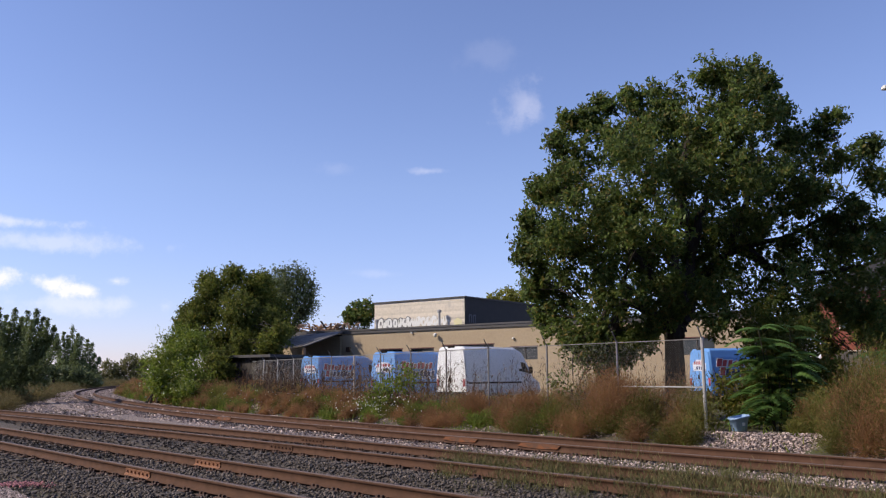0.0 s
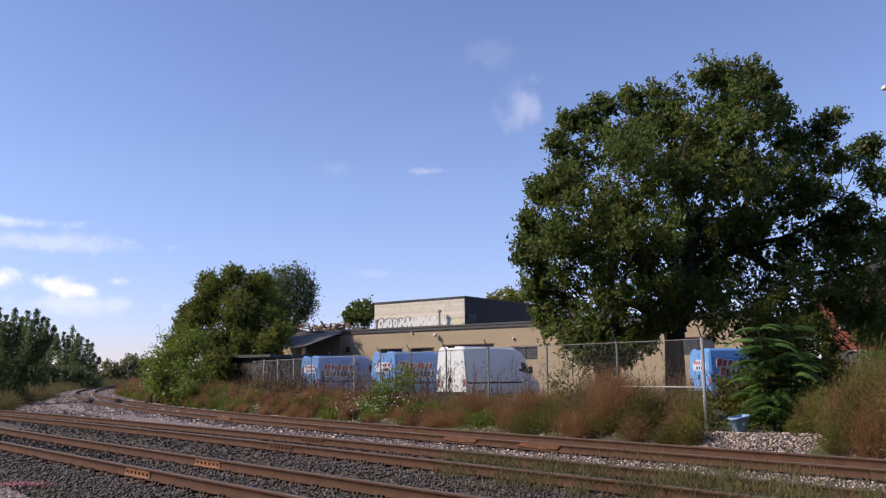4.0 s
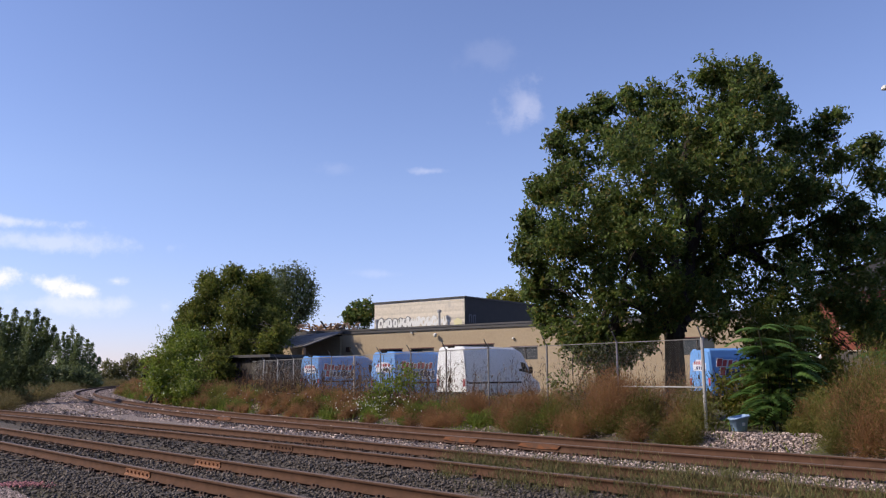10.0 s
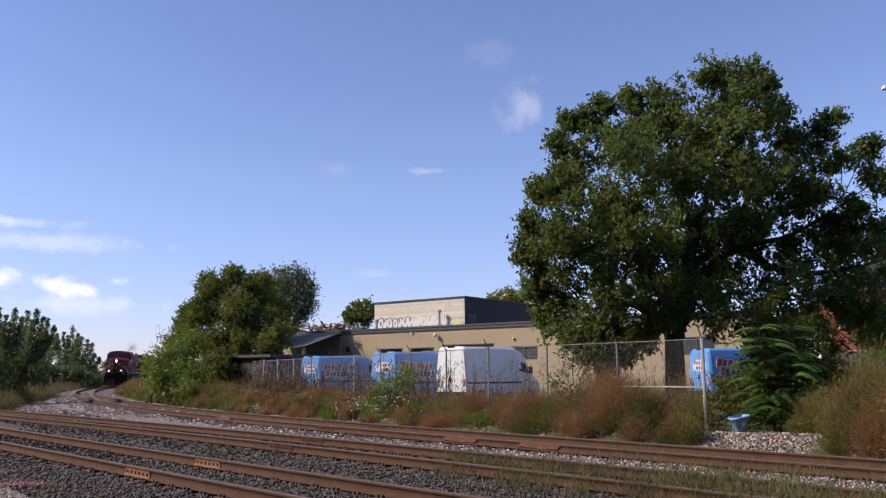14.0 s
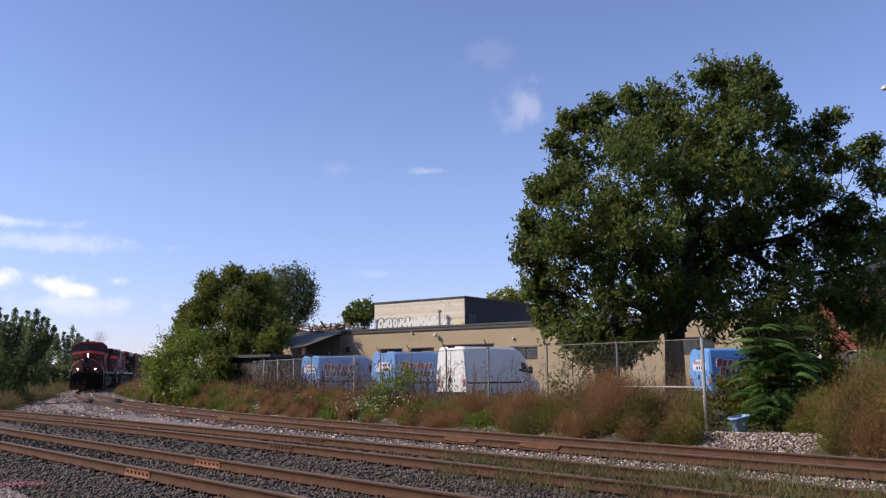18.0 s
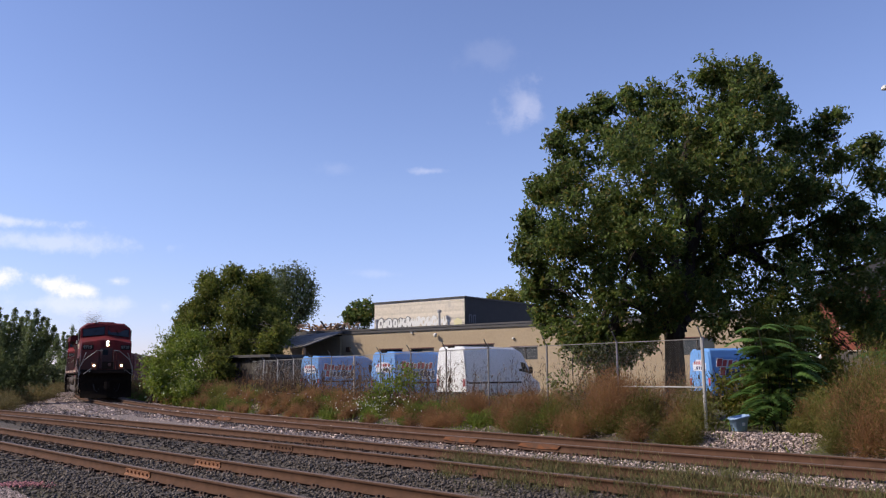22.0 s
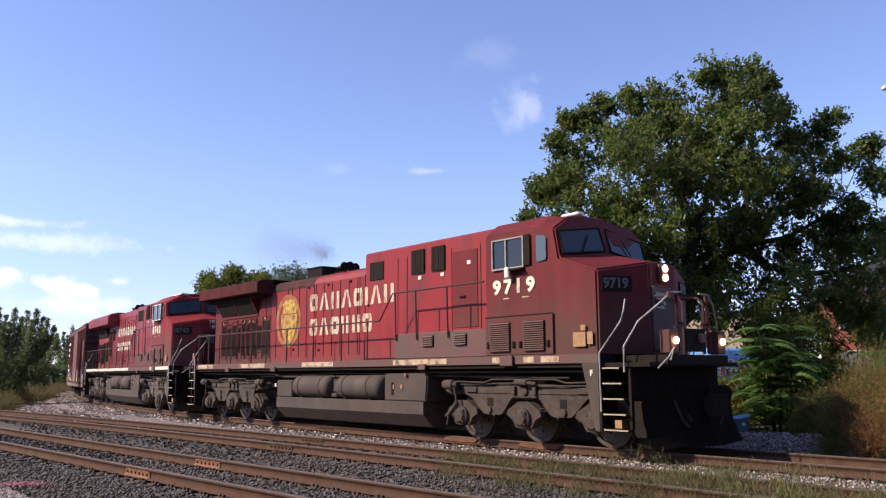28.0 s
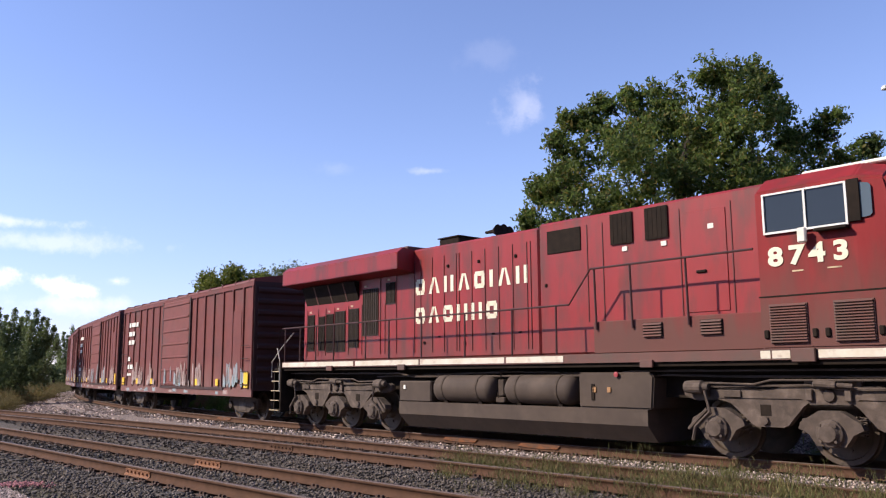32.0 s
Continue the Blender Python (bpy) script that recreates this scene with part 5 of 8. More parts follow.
def locomotive(label, red, digits, leader, off):
    t = thing("locomotive", label, "locomotive", group="the train")
    longer = 0.2 if leader else 0.0  # the leader's frame is longer behind the equipment bay

    def X(u):
        return U0 - u - (longer if u > 7.5 else 0.0)

    # underframe, deck and sills
    part("underframe", boxes((X(18.5), -1.0, 1.02, X(-0.4), 1.0, 1.70), (X(18.9), -1.46, 1.58, X(-1.15), 1.46, 1.66)), M_BLACK, t)
    part("deck", boxes((X(18.4), -1.51, 1.66, X(0.0), 1.51, 1.835)), M_GRIME, t)
    for s in (-1, 1):
        y = s * 1.512
        segs = ((0.15, 2.25), (2.70, 3.0), (3.03, 3.2), (7.4, 9.0), (9.06, 11.9), (11.96, 14.6), (14.7, 18.35)) if not leader else ((1.0, 1.5), (1.7, 2.0), (2.7, 2.95), (4.5, 6.6), (9.2, 10.9), (13.2, 15.0), (17.0, 18.2))
        for a, b in segs:
            part("sill_stripe", boxes((X(b), min(y, y + s * 0.006), 1.685, X(a), max(y, y + s * 0.006), 1.81)), M_STRIPE_B if not leader else M_STRIPE_WORN, t)
        part("sill_bracket", boxes((X(2.66), min(y, y + s * 0.06), 1.62, X(2.28), max(y, y + s * 0.06), 1.84), bevel=0.012), M_GRIME, t)
        for u in (5.4, 12.6, 15.8):
            part("jacking_pad", boxes((X(u) - 0.14, min(y, y + s * 0.05), 1.56, X(u) + 0.14, max(y, y + s * 0.05), 1.70), bevel=0.01), M_GRIME, t)
        runs = [[(X(18.2), s * 1.30, 1.50), (X(12.9), s * 1.32, 1.48), (X(12.4), s * 1.32, 1.40), (X(6.4), s * 1.32, 1.42), (X(5.9), s * 1.3, 1.50), (X(0.2), s * 1.3, 1.50)], [(X(14.0), s * 1.22, 1.40), (X(9.0), s * 1.25, 1.50), (X(4.0), s * 1.22, 1.40), (X(1.0), s * 1.22, 1.38)]]
        part("air_pipe", tubes(*runs, r=0.022, sides=5), M_TANK, t)
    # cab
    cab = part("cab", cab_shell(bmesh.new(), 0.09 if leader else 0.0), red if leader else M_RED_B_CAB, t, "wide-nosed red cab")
    for s in (-1, 1):
        y = s * 1.503
        lo, hi = sorted((y, y + s * 0.012))
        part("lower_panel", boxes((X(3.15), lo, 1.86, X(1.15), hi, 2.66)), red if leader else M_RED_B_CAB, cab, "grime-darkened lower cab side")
        part("drip_rail", boxes((X(3.17), lo, 2.665, X(1.15), hi + 0.008 if s > 0 else hi, 2.69)), M_BLACK, cab)
        for u0, u1 in ((3.0, 2.37), (1.96, 1.36)):
            slatted("louvre", cab, X(u0), X(u1), 1.93, 2.55, y + s * 0.012, 14, M_GRIME, M_BLACK if leader else M_GRIME)
        for u in (3.06, 2.27, 2.07, 1.28):
            part("latch", boxes((X(u) - 0.04, min(y, y + s * 0.05), 2.0, X(u) + 0.04, max(y, y + s * 0.05), 2.14), bevel=0.015), M_BLACK, cab)
        # windows
        frame_mat = M_FRAME_GREY if not leader else M_ALU
        wa, wm, wb = (2.90, 2.48, 1.92) if leader else (3.01, 2.32, 1.64)
        w = part("side_window", boxes((X(wa - 0.02), lo, 3.70, X(wb + 0.02), hi, 4.35)), M_GLASS, cab, "dark sliding cab window")
        yf = y + s * 0.014
        f0, f1 = sorted((yf, yf + s * 0.03))
        part("window_frame", boxes((X(wa), f0, 3.69, X(wb), f1, 3.725), (X(wa), f0, 4.335, X(wb), f1, 4.365), (X(wa), f0, 3.725, X(wa - 0.035), f1, 4.335), (X(wm), f0, 3.725, X(wm - 0.035), f1, 4.335), (X(wb + 0.035), f0, 3.725, X(wb), f1, 4.335)), frame_mat, w, "pale window frame")
        part("sun_shade", boxes((X(wb - 0.01), f0, 3.72, X(wb - 0.19), f1 + (0.05 if s > 0 else 0), 4.38), (X(wb + 0.50), f0 - (0.10 if s < 0 else 0), 3.63, X(wb), f1 + (0.10 if s > 0 else 0), 3.68), bevel=0.008), M_BLACK, w)
        part("mirror", boxes((X(2.40), y - 0.16 if s < 0 else y + 0.08, 3.48, X(2.26), y - 0.08 if s < 0 else y + 0.16, 3.72), bevel=0.02), M_WHITE, cab, "small white mirror")
        part("quarter_window", prism([(X(1.57), 3.80), (X(1.53), 3.76), (X(1.33), 3.78), (X(1.29), 3.82), (X(1.29), 4.24), (X(1.33), 4.29), (X(1.53), 4.33), (X(1.57), 4.29)], lo, hi), M_LIGHTGLASS, cab, "pale rounded quarter window")
        # windscreen panes, set on the slanted wall
        a, b = Vector((X(1.098), s * 1.36, 4.36)), Vector((X(1.095), s * 0.10, 4.55))
        c, d = Vector((X(0.925), s * 0.10, 4.03)), Vector((X(0.98), s * 1.36, 3.88))
        nrm = Vector((1, 0, 0.22))
        pts = [a, b, c, d] if s < 0 else [b, a, d, c]
        pane = part("windscreen", quad_panel([p + nrm * 0.012 for p in pts], 0.018, nrm), M_GLASS, cab, "dark windscreen pane")
        bm = bmesh.new()
        for p, q in zip(pts, pts[1:] + pts[:1]):
            tube(bm, [p + nrm * 0.03, q + nrm * 0.03], 0.022, 4)
        part("gasket", bm, M_BLACK, pane)
        part("wiper", tubes([(X(0.90), s * 0.8, 3.98), (X(0.98), s * 0.55, 4.35)], r=0.012, sides=4), M_BLACK, pane)
        # number board on the slanted nose cheek
        p0, p1 = Vector((X(0.02), s * 1.46, 0)), Vector((X(-0.44), s * 0.42, 0))
        dn = (p1 - p0).normalized()
        out = Vector((abs(dn.y), -dn.x * (1 if dn.y > 0 else -1), 0))
        out = Vector((dn.y, -dn.x, 0)) if s < 0 else Vector((-dn.y, dn.x, 0))
        if out.x < 0:
            out = -out
        q = [p0 + dn * 0.10, p0 + dn * 0.74]
        nb = part("number_board", quad_panel([q[0] + Vector((0, 0, 3.05)), q[1] + Vector((0, 0, 3.05)), q[1] + Vector((0, 0, 3.34)), q[0] + Vector((0, 0, 3.34))], 0.03, out), M_BLACK, cab, "black number board")
        me = written(digits, 0.27)
        me.materials.append(M_NUMBOARD)
        run = dn if s < 0 else -dn
        mt = Matrix.Identity(4)
        yy = Vector((0, 0, 1)).cross(run)
        for i in range(3):
            mt[i][0], mt[i][1], mt[i][2] = run[i], yy[i], (0, 0, 1)[i]
        mt.translation = (q[0] if s < 0 else q[1]) + run * 0.02 + out * 0.036 + Vector((0, 0, 3.11))
        part("number", me, M_NUMBOARD, nb, at=mt)
    # the digits on the cab side, each one by itself
    for i, ch in enumerate(digits):
        for s in (-1, 1):
            me = written(ch, 0.41)
            me.transform(Matrix.Diagonal((1.22, 1, 1, 1)))
            me.materials.append(M_CREAM_WORN if leader and i == 2 else M_CREAM)
            u = (2.90, 2.56, 2.24, 1.88)[i] if leader else (2.97, 2.62, 2.29, 1.92)[i]
            at = pose(X(u), -1.510, 3.18) if s < 0 else pose(X((1.75, 2.10, 2.45, 2.80)[i] - 0.0), 1.510, 3.18, 0, 0, 180)
            part("number", me, M_CREAM_WORN if leader and i == 2 else M_CREAM, cab, "cream running number", at=at)
    for u0, u1 in ((2.58, 2.40), (2.02, 1.80)):
        part("small_marking", boxes((X(u0), -1.506, 3.05, X(u1), -1.502, 3.075)), M_STRIPE_WORN, cab)
    if leader:
        for u0, u1, z0, z1 in ((0.62, 0.30, 1.98, 2.26), (0.42, 0.30, 2.29, 2.40), (0.26, 0.12, 2.02, 2.26)):
            part("faded_block", boxes((X(u0), -1.512, z0, X(u1), -1.500, z1)), M_ORANGEFADE, cab, "faded orange block")
    else:
        part("faded_block", boxes((X(0.75), -1.516, 2.02, X(0.50), -1.503, 2.25)), M_ORANGEFADE, cab, "faded orange block")
        part("roof_unit", boxes((X(2.6), -0.92, 4.71, X(0.95), -0.62, 4.78), (X(2.5), -0.7, 4.71, X(1.5), 0.7, 4.80), bevel=0.02), M_WHITE, cab, "long white roof unit")
    part("roof_hatch", boxes((X(2.2), -0.5, 4.71, X(1.35), 0.5, 4.86 if leader else 4.80), bevel=0.03), red, cab)
    if leader:
        part("roof_unit", boxes((X(1.55), -0.75, 4.78, X(1.05), -0.55, 4.85), bevel=0.02), M_WHITE, cab)
    # nose: headlamps, door, marker lamps
    hl = part("headlamp_housing", boxes((X(-0.42), -0.14, 3.24, X(-0.52), 0.14, 3.62), bevel=0.03), M_GRIME, cab)
    for z in (3.34, 3.53):
        part("headlamp", lathe([(0.07, -0.02), (0.07, 0.015), (0.05, 0.03)], 16, "x"), M_HEADLAMP if leader else M_LENS, hl, "lit round headlamp" if leader else "unlit round headlamp", at=pose(X(-0.53), 0, z))
    dr = part("nose_door", boxes((X(-0.435), -0.38, 1.90, X(-0.465), 0.30, 3.16), bevel=0.015), M_RAILDARK if leader else M_REDDARK, cab, "dark red nose door")
    part("door_window", boxes((X(-0.467), -0.28, 2.72, X(-0.475), 0.05, 3.05), bevel=0.003), M_GLASS if leader else M_LIGHTGLASS, dr)
    # centre of the front platform: gate rails, chain plate and jumper socket before the nose door
    for s in (-1, 1):
        part("gate_rail", tubes([(X(-1.12), s * 0.34, 1.82), (X(-1.12), s * 0.34, 2.78), (X(-1.0), s * 0.36, 2.92), (X(-0.5), s * 0.44, 2.95)], r=0.026), M_RAILDARK, t)
        part("gate_rail", tubes([(X(-1.12), s * 0.34, 2.35), (X(-1.12), s * 0.62, 2.35), (X(-1.12), s * 0.66, 1.82)], r=0.02), M_RAILDARK, t)
        part("rail_bracket", boxes((X(-1.02), s * 0.62 - 0.10, 2.84, X(-1.10), s * 0.62 + 0.06, 2.99), bevel=0.02), M_GRIME, t)
    part("platform_plate", boxes((X(-1.13), -0.33, 1.86, X(-1.16), 0.33, 2.30), bevel=0.01), M_BLACK, t, "black drop plate over the coupler")
    part("jumper_socket", boxes((X(-1.17), 0.02, 2.02, X(-1.25), 0.20, 2.20), bevel=0.02), M_GRIME, t)
    # front deck, steps, plough and coupler at both ends
    for end in (1, -1):
        e = (lambda u: X(-u)) if end == 1 else (lambda u: X(18.4 + u))
        sx = end
        part("end_deck", boxes((min(e(0), e(1.2)), -1.0, 1.62, max(e(0), e(1.2)), 1.0, 1.80) if end == 1 else (e(0.55), -1.35, 1.60, e(0), 1.35, 1.82)), M_BLACK, t)
        last = 1.2 if end == 1 else 0.55
        part("end_plate", boxes((min(e(0.62 if end == 1 else last), e(0.68 if end == 1 else last + 0.06)), -1.42, 0.45, max(e(0.62 if end == 1 else last), e(0.68 if end == 1 else last + 0.06)), 1.42, 1.62)), M_BLACK, t)
        if end == 1:
            # a vee of curved plate, swept back to the sides
            bm = bmesh.new()
            grid = []
            for k in range(9):
                y = -1.46 + k * 0.365
                f = 1 - abs(y) / 1.46
                col = []
                for z, du in ((0.13, 0.30), (0.30, 0.20), (0.55, 0.10), (0.90, 0.06), (1.22, 0.12)):
                    col.append(bm.verts.new((e(0.86 + 0.42 * f + du), y, z if f > 0.05 or z < 1 else 1.08)))
                grid.append(col)
            for p, q in zip(grid, grid[1:]):
                for j in range(4):
                    bm.faces.new((p[j], q[j], q[j + 1], p[j + 1]))
            bmesh.ops.solidify(bm, geom=bm.faces[:], thickness=0.05)
            part("snow_plough", bm, M_BLACK, t, "black vee-shaped snow plough")
            for y0 in (-1.38, 1.30):
                part("plough_stay", boxes((e(0.95), y0, 0.30, e(0.62), y0 + 0.08, 0.95)), M_BLACK, t)
        last = 0.85 if end == 1 else last
        cp = part("coupler", boxes((min(e(last), e(last + 0.6)), -0.10, 0.74, max(e(last), e(last + 0.6)), 0.10, 1.0), bevel=0.02), M_BLACK, t)
        part("knuckle", prism([(e(last + 0.55), -0.16), (e(last + 0.85), -0.16), (e(last + 0.92), 0.0), (e(last + 0.80), 0.16), (e(last + 0.55), 0.16)], 0.66, 1.06, "z", bevel=0.02), M_RAIL if not leader else M_BLACK, cp)
        for k in (-0.75, -0.5, 0.5, 0.75):
            part("air_hose", tubes([(e(last + 0.03), k, 1.12), (e(last + 0.28), k, 0.95), (e(last + 0.38), k * 0.9, 0.62), (e(last + 0.40), k * 0.6, 0.42)], r=0.028, sides=6), M_RUBBER, t)
        for s in (-1, 1):
            # step well: cheek plates and treads
            part("step_cheek", boxes((min(e(0.0), e(0.06)), min(s * 1.06, s * 1.53), 0.38, max(e(0.0), e(0.06)), max(s * 1.06, s * 1.53), 1.84)), M_BLACK, t)
            for i in range(5):
                z = 0.40 + i * 0.285
                a0, a1 = (0.10, 0.66 - 0.04 * i)
                st = part("step", boxes((min(e(a0), e(a1)), min(s * 1.12, s * 1.52), z, max(e(a0), e(a1)), max(s * 1.12, s * 1.52), z + 0.03)), M_BLACK, t)
                part("step_edge", boxes((min(e(a0), e(a1)), min(s * 1.52, s * 1.535), z + 0.004, max(e(a0), e(a1)), max(s * 1.52, s * 1.535), z + 0.03)), M_STEPEDGE, st, "pale step edge")
            if end == 1:
                part("toolbox", boxes((e(0.46), min(s * 1.15, s * 1.45), 0.45, e(0.30), max(s * 1.15, s * 1.45), 0.60)), M_ORANGEFADE, t)
            if end == 1:
                sp = part("step_side_plate", prism([(X(0.42), 1.655), (X(0.02), 1.655), (X(0.02), 0.38), (X(0.12), 0.38)], min(s * 1.47, s * 1.505), max(s * 1.47, s * 1.505)), M_TANK, t)
                if s < 0:
                    me = written("F", 0.15)
                    me.materials.append(M_CREAM)
                    part("marking", me, M_CREAM, sp, "cream letter", at=pose(X(0.22), -1.508, 1.42))
            # white grab irons at the steps
            z0 = 1.85
            if end == 1:
                part("grab_iron", tubes([(e(0.05), s * 1.53, 0.75), (e(0.05), s * 1.54, 1.85), (e(0.42), s * 1.35, 2.42), (e(0.46), s * 1.28, 2.65), (e(0.44), s * 1.2, 2.86)], r=0.018), M_IRON, t, "white grab iron")
                part("grab_iron", tubes([(e(0.62), s * 1.53, 1.48), (e(0.62), s * 1.52, 1.95), (e(0.80), s * 1.30, 2.42), (e(1.02), s * 0.85, 2.80), (e(1.06), s * 0.62, 2.98), (e(1.06), s * 0.30, 3.0)], r=0.019), M_IRON, t, "white grab iron")
                box = part("ditch_light_box", boxes((e(0.98), s * 0.78 - 0.14, 1.82, e(1.22), s * 0.78 + 0.14, 2.26), bevel=0.02), red, t)
                part("ditch_light", lathe([(0.06, -0.02), (0.06, 0.02), (0.04, 0.03)], 16, "x"), M_HEADLAMP if leader else M_LENS, box, "lit round ditch light" if leader else "", at=pose(e(1.25), s * 0.78, 2.06))
                part("end_rail", tubes([(e(1.1), s * 0.50, 1.85), (e(1.1), s * 0.50, 2.95)], [(e(1.1), s * 0.50, 2.4), (e(1.1), s * 0.30, 2.4)], r=0.03), M_REDDARK, t)
                part("uncoupling_lever", tubes([(e(1.24), s * 1.35, 1.55), (e(1.30), s * 1.1, 1.75), (e(1.28), s * 0.9, 1.92), (e(1.27), s * 1.0, 1.70)], r=0.015), M_IRON, t)
            else:
                part("grab_iron", tubes([(e(0.08), s * 1.53, 0.95), (e(0.10), s * 1.53, 1.9), (e(0.30), s * 1.50, 2.25)], r=0.018), M_IRON, t, "white grab iron")
                part("grab_iron", tubes([(e(0.60), s * 1.50, 1.38), (e(0.60), s * 1.50, 1.85), (e(0.25), s * 1.40, 2.25), (e(-0.2), s * 1.25, 2.7)], r=0.018), M_IRON, t, "white grab iron")
                part("end_rail", tubes([(e(0.52), s * 0.55, 1.85), (e(0.52), s * 0.55, 2.8), (e(0.52), s * 1.3, 2.8), (e(0.52), s * 1.3, 1.85)], r=0.02), M_BLACK, t)
    # long hood
    top = 4.44 if leader else 4.64
    if leader:
        hood = part("hood", prism([(-0.95, 1.84), (-0.95, top - 0.26), (-0.88, top - 0.10), (-0.70, top), (0.70, top), (0.88, top - 0.10), (0.95, top - 0.26), (0.95, 1.84)], X(13.88), X(8.5), "x"), M_RED_HOOD, t, "long red engine hood")
        part("radiator_hood", prism([(-0.948, 1.84), (-0.948, top - 0.26), (-0.70, top - 0.02), (0.70, top - 0.02), (0.948, top - 0.26), (0.948, 1.84)], X(18.12), X(13.89), "x"), M_RED_REAR, t, "soot-stained dull red radiator housing")
        part("sooty_shoulder", prism([(-0.953, top - 0.34), (-0.953, top - 0.26), (-0.883, top - 0.097), (-0.70, top + 0.003), (-0.70, top - 0.02), (-0.90, top - 0.2)], X(13.88), X(11.2), "x"), M_SOOTED, hood, "soot-darkened hood shoulder")
    else:
        hood = part("hood", boxes((X(18.12), -0.95, 1.84, X(8.5), 0.95, 4.64), bevel=0.05), red, t, "long red engine hood")
    fore = part("fore_hood", boxes((X(8.5), -0.96, 1.84, X(3.17), 0.96, 4.79 if leader else 4.70), bevel=0.05), M_RED_HOOD if leader else red, t)
    for s in (-1, 1):
        y = s * 0.952
        lo, hi = sorted((y, y + s * 0.014))
        # door seams, hinges and handles along the hood
        for u in (8.75, 8.86, 9.3, 9.75, 10.2, 10.65, 11.1, 11.2, 11.65, 12.1, 12.55, 12.8, 13.55, 14.25):
            part("door_seam", boxes((X(u) - 0.008, lo, 2.0, X(u) + 0.008, hi, top - 0.28)), M_SEAM, hood)
        for u in (9.1, 9.95, 10.9, 11.85):
            part("door_handle", boxes((X(u) - 0.05, lo, 2.35, X(u) + 0.05, hi + (0.03 if s > 0 else 0), 2.39), bevel=0.008), M_BLACK, hood)
        for u in (3.9, 4.95, 6.75, 7.15):
            part("door_seam", boxes((X(u) - 0.01, min(y, y + s * 0.022), 2.5, X(u) + 0.01, max(y, y + s * 0.022), 4.5)), M_SEAM, fore)
        part("equipment_door", boxes((X(4.9), min(y, y + s * 0.024), 2.55, X(4.0), max(y, y + s * 0.024), 4.40), bevel=0.006), red, fore)
        part("door_handle", boxes((X(4.62), min(y, y + s * 0.06), 3.26, X(4.42), max(y, y + s * 0.06), 3.31), bevel=0.01), M_BLACK, fore)
        part("blower_screen", boxes((X(8.24), min(y, y + s * 0.03), 4.0, X(7.58 if leader else 7.31), max(y, y + s * 0.03), 4.50), bevel=0.01), M_BLACK, fore, "black blower screen")
        slatted("vent", fore, X(6.53), X(6.0), 4.0, 4.62, s * 0.975, 5, M_BLACK, M_BLACK, "black vent with upright slats", True)
        slatted("vent", fore, X(5.7), X(5.19), 4.0, 4.62, s * 0.975, 5, M_BLACK, M_BLACK, "black vent with upright slats", True)
        for u, z in ((6.2, 3.85), (5.3, 3.85), (4.3, 4.05)):
            part("notice", boxes((X(u) - 0.06, min(y, y + s * 0.028), z, X(u) + 0.06, max(y, y + s * 0.028), z + 0.09)), M_WHITE, fore)
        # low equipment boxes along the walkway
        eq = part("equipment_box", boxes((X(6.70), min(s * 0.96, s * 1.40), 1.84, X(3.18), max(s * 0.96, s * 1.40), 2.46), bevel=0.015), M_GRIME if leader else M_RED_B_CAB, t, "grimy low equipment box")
        for u in (5.53, 4.33):
            slatted("louvre", eq, X(u), X(u) + 0.42, 2.12, 2.38, s * 1.402, 5, M_GRIME, M_BLACK)
        # radiator section: wing, slanted intake, louvred doors
        wing = prism([(s * 0.90, 4.03), (s * 1.50, 4.12), (s * 1.50, 4.47 if leader else 4.53), (s * 1.30, top + 0.04 if not leader else 4.54), (s * 0.90, top - 0.02 if not leader else 4.54)], X(18.4 if leader else 18.5), X(13.87 if leader else 12.83), "x", bevel=0.015)
        wg = part("radiator_wing", wing, red if not leader else M_REDDARK, t, "overhanging radiator wing")
        i0, i1, iy, iz = (17.48, 14.85, 1.26, 3.47) if leader else (17.95, 15.25, 1.14, 3.50)
        part("intake", prism([(s * 0.953, iz), (s * iy, 4.03), (s * 0.953, 4.03)], X(i0), X(i1), "x"), M_BLACK, wg, "black slanted air intake")
        for u in ((17.5, 16.2, 14.83) if leader else (17.3, 16.55, 15.8)):
            part("intake_rib", prism([(s * 0.955, iz - 0.02), (s * (iy + 0.02), 4.035), (s * 0.955, 4.035)], X(u) - 0.025, X(u) + 0.025, "x"), M_RED_REAR if leader else M_GRIME, wg)
        if leader:
            part("intake_sill", boxes((X(17.52), min(s * 0.953, s * 0.985), iz - 0.06, X(14.80), max(s * 0.953, s * 0.985), iz + 0.01)), M_RED_REAR, wg)
            part("wing_soffit", boxes((X(18.2), min(s * 0.953, s * 1.30), 4.00, X(13.95), max(s * 0.953, s * 1.30), 4.028)), M_BLACK, wg, "plain black underside")
        for u0, u1, z0, z1 in ((17.53, 17.21, 2.1, 3.2), (17.07, 16.79, 2.1, 3.1), (16.67, 16.41, 2.1, 3.18), (16.25, 16.06, 2.2, 3.1), (15.95, 15.77, 2.1, 3.2), (15.6, 15.37, 2.1, 3.2), (15.24, 14.97, 2.1, 3.2), (14.82, 14.54, 2.28, 3.1), (14.42, 14.02, 2.1, 3.24)) if leader else ((17.85, 17.5, 2.15, 3.22), (17.25, 16.95, 2.15, 3.15), (16.85, 16.5, 2.1, 3.2), (16.4, 15.9, 2.1, 3.25), (15.7, 15.25, 2.2, 3.28), (15.05, 14.35, 2.5, 3.78), (14.0, 13.6, 3.3, 3.88)):
            slatted("louvred_door", hood, X(u0), X(u1), z0, z1, s * 0.953, 7, M_BLACK, M_SLAT, "", True)
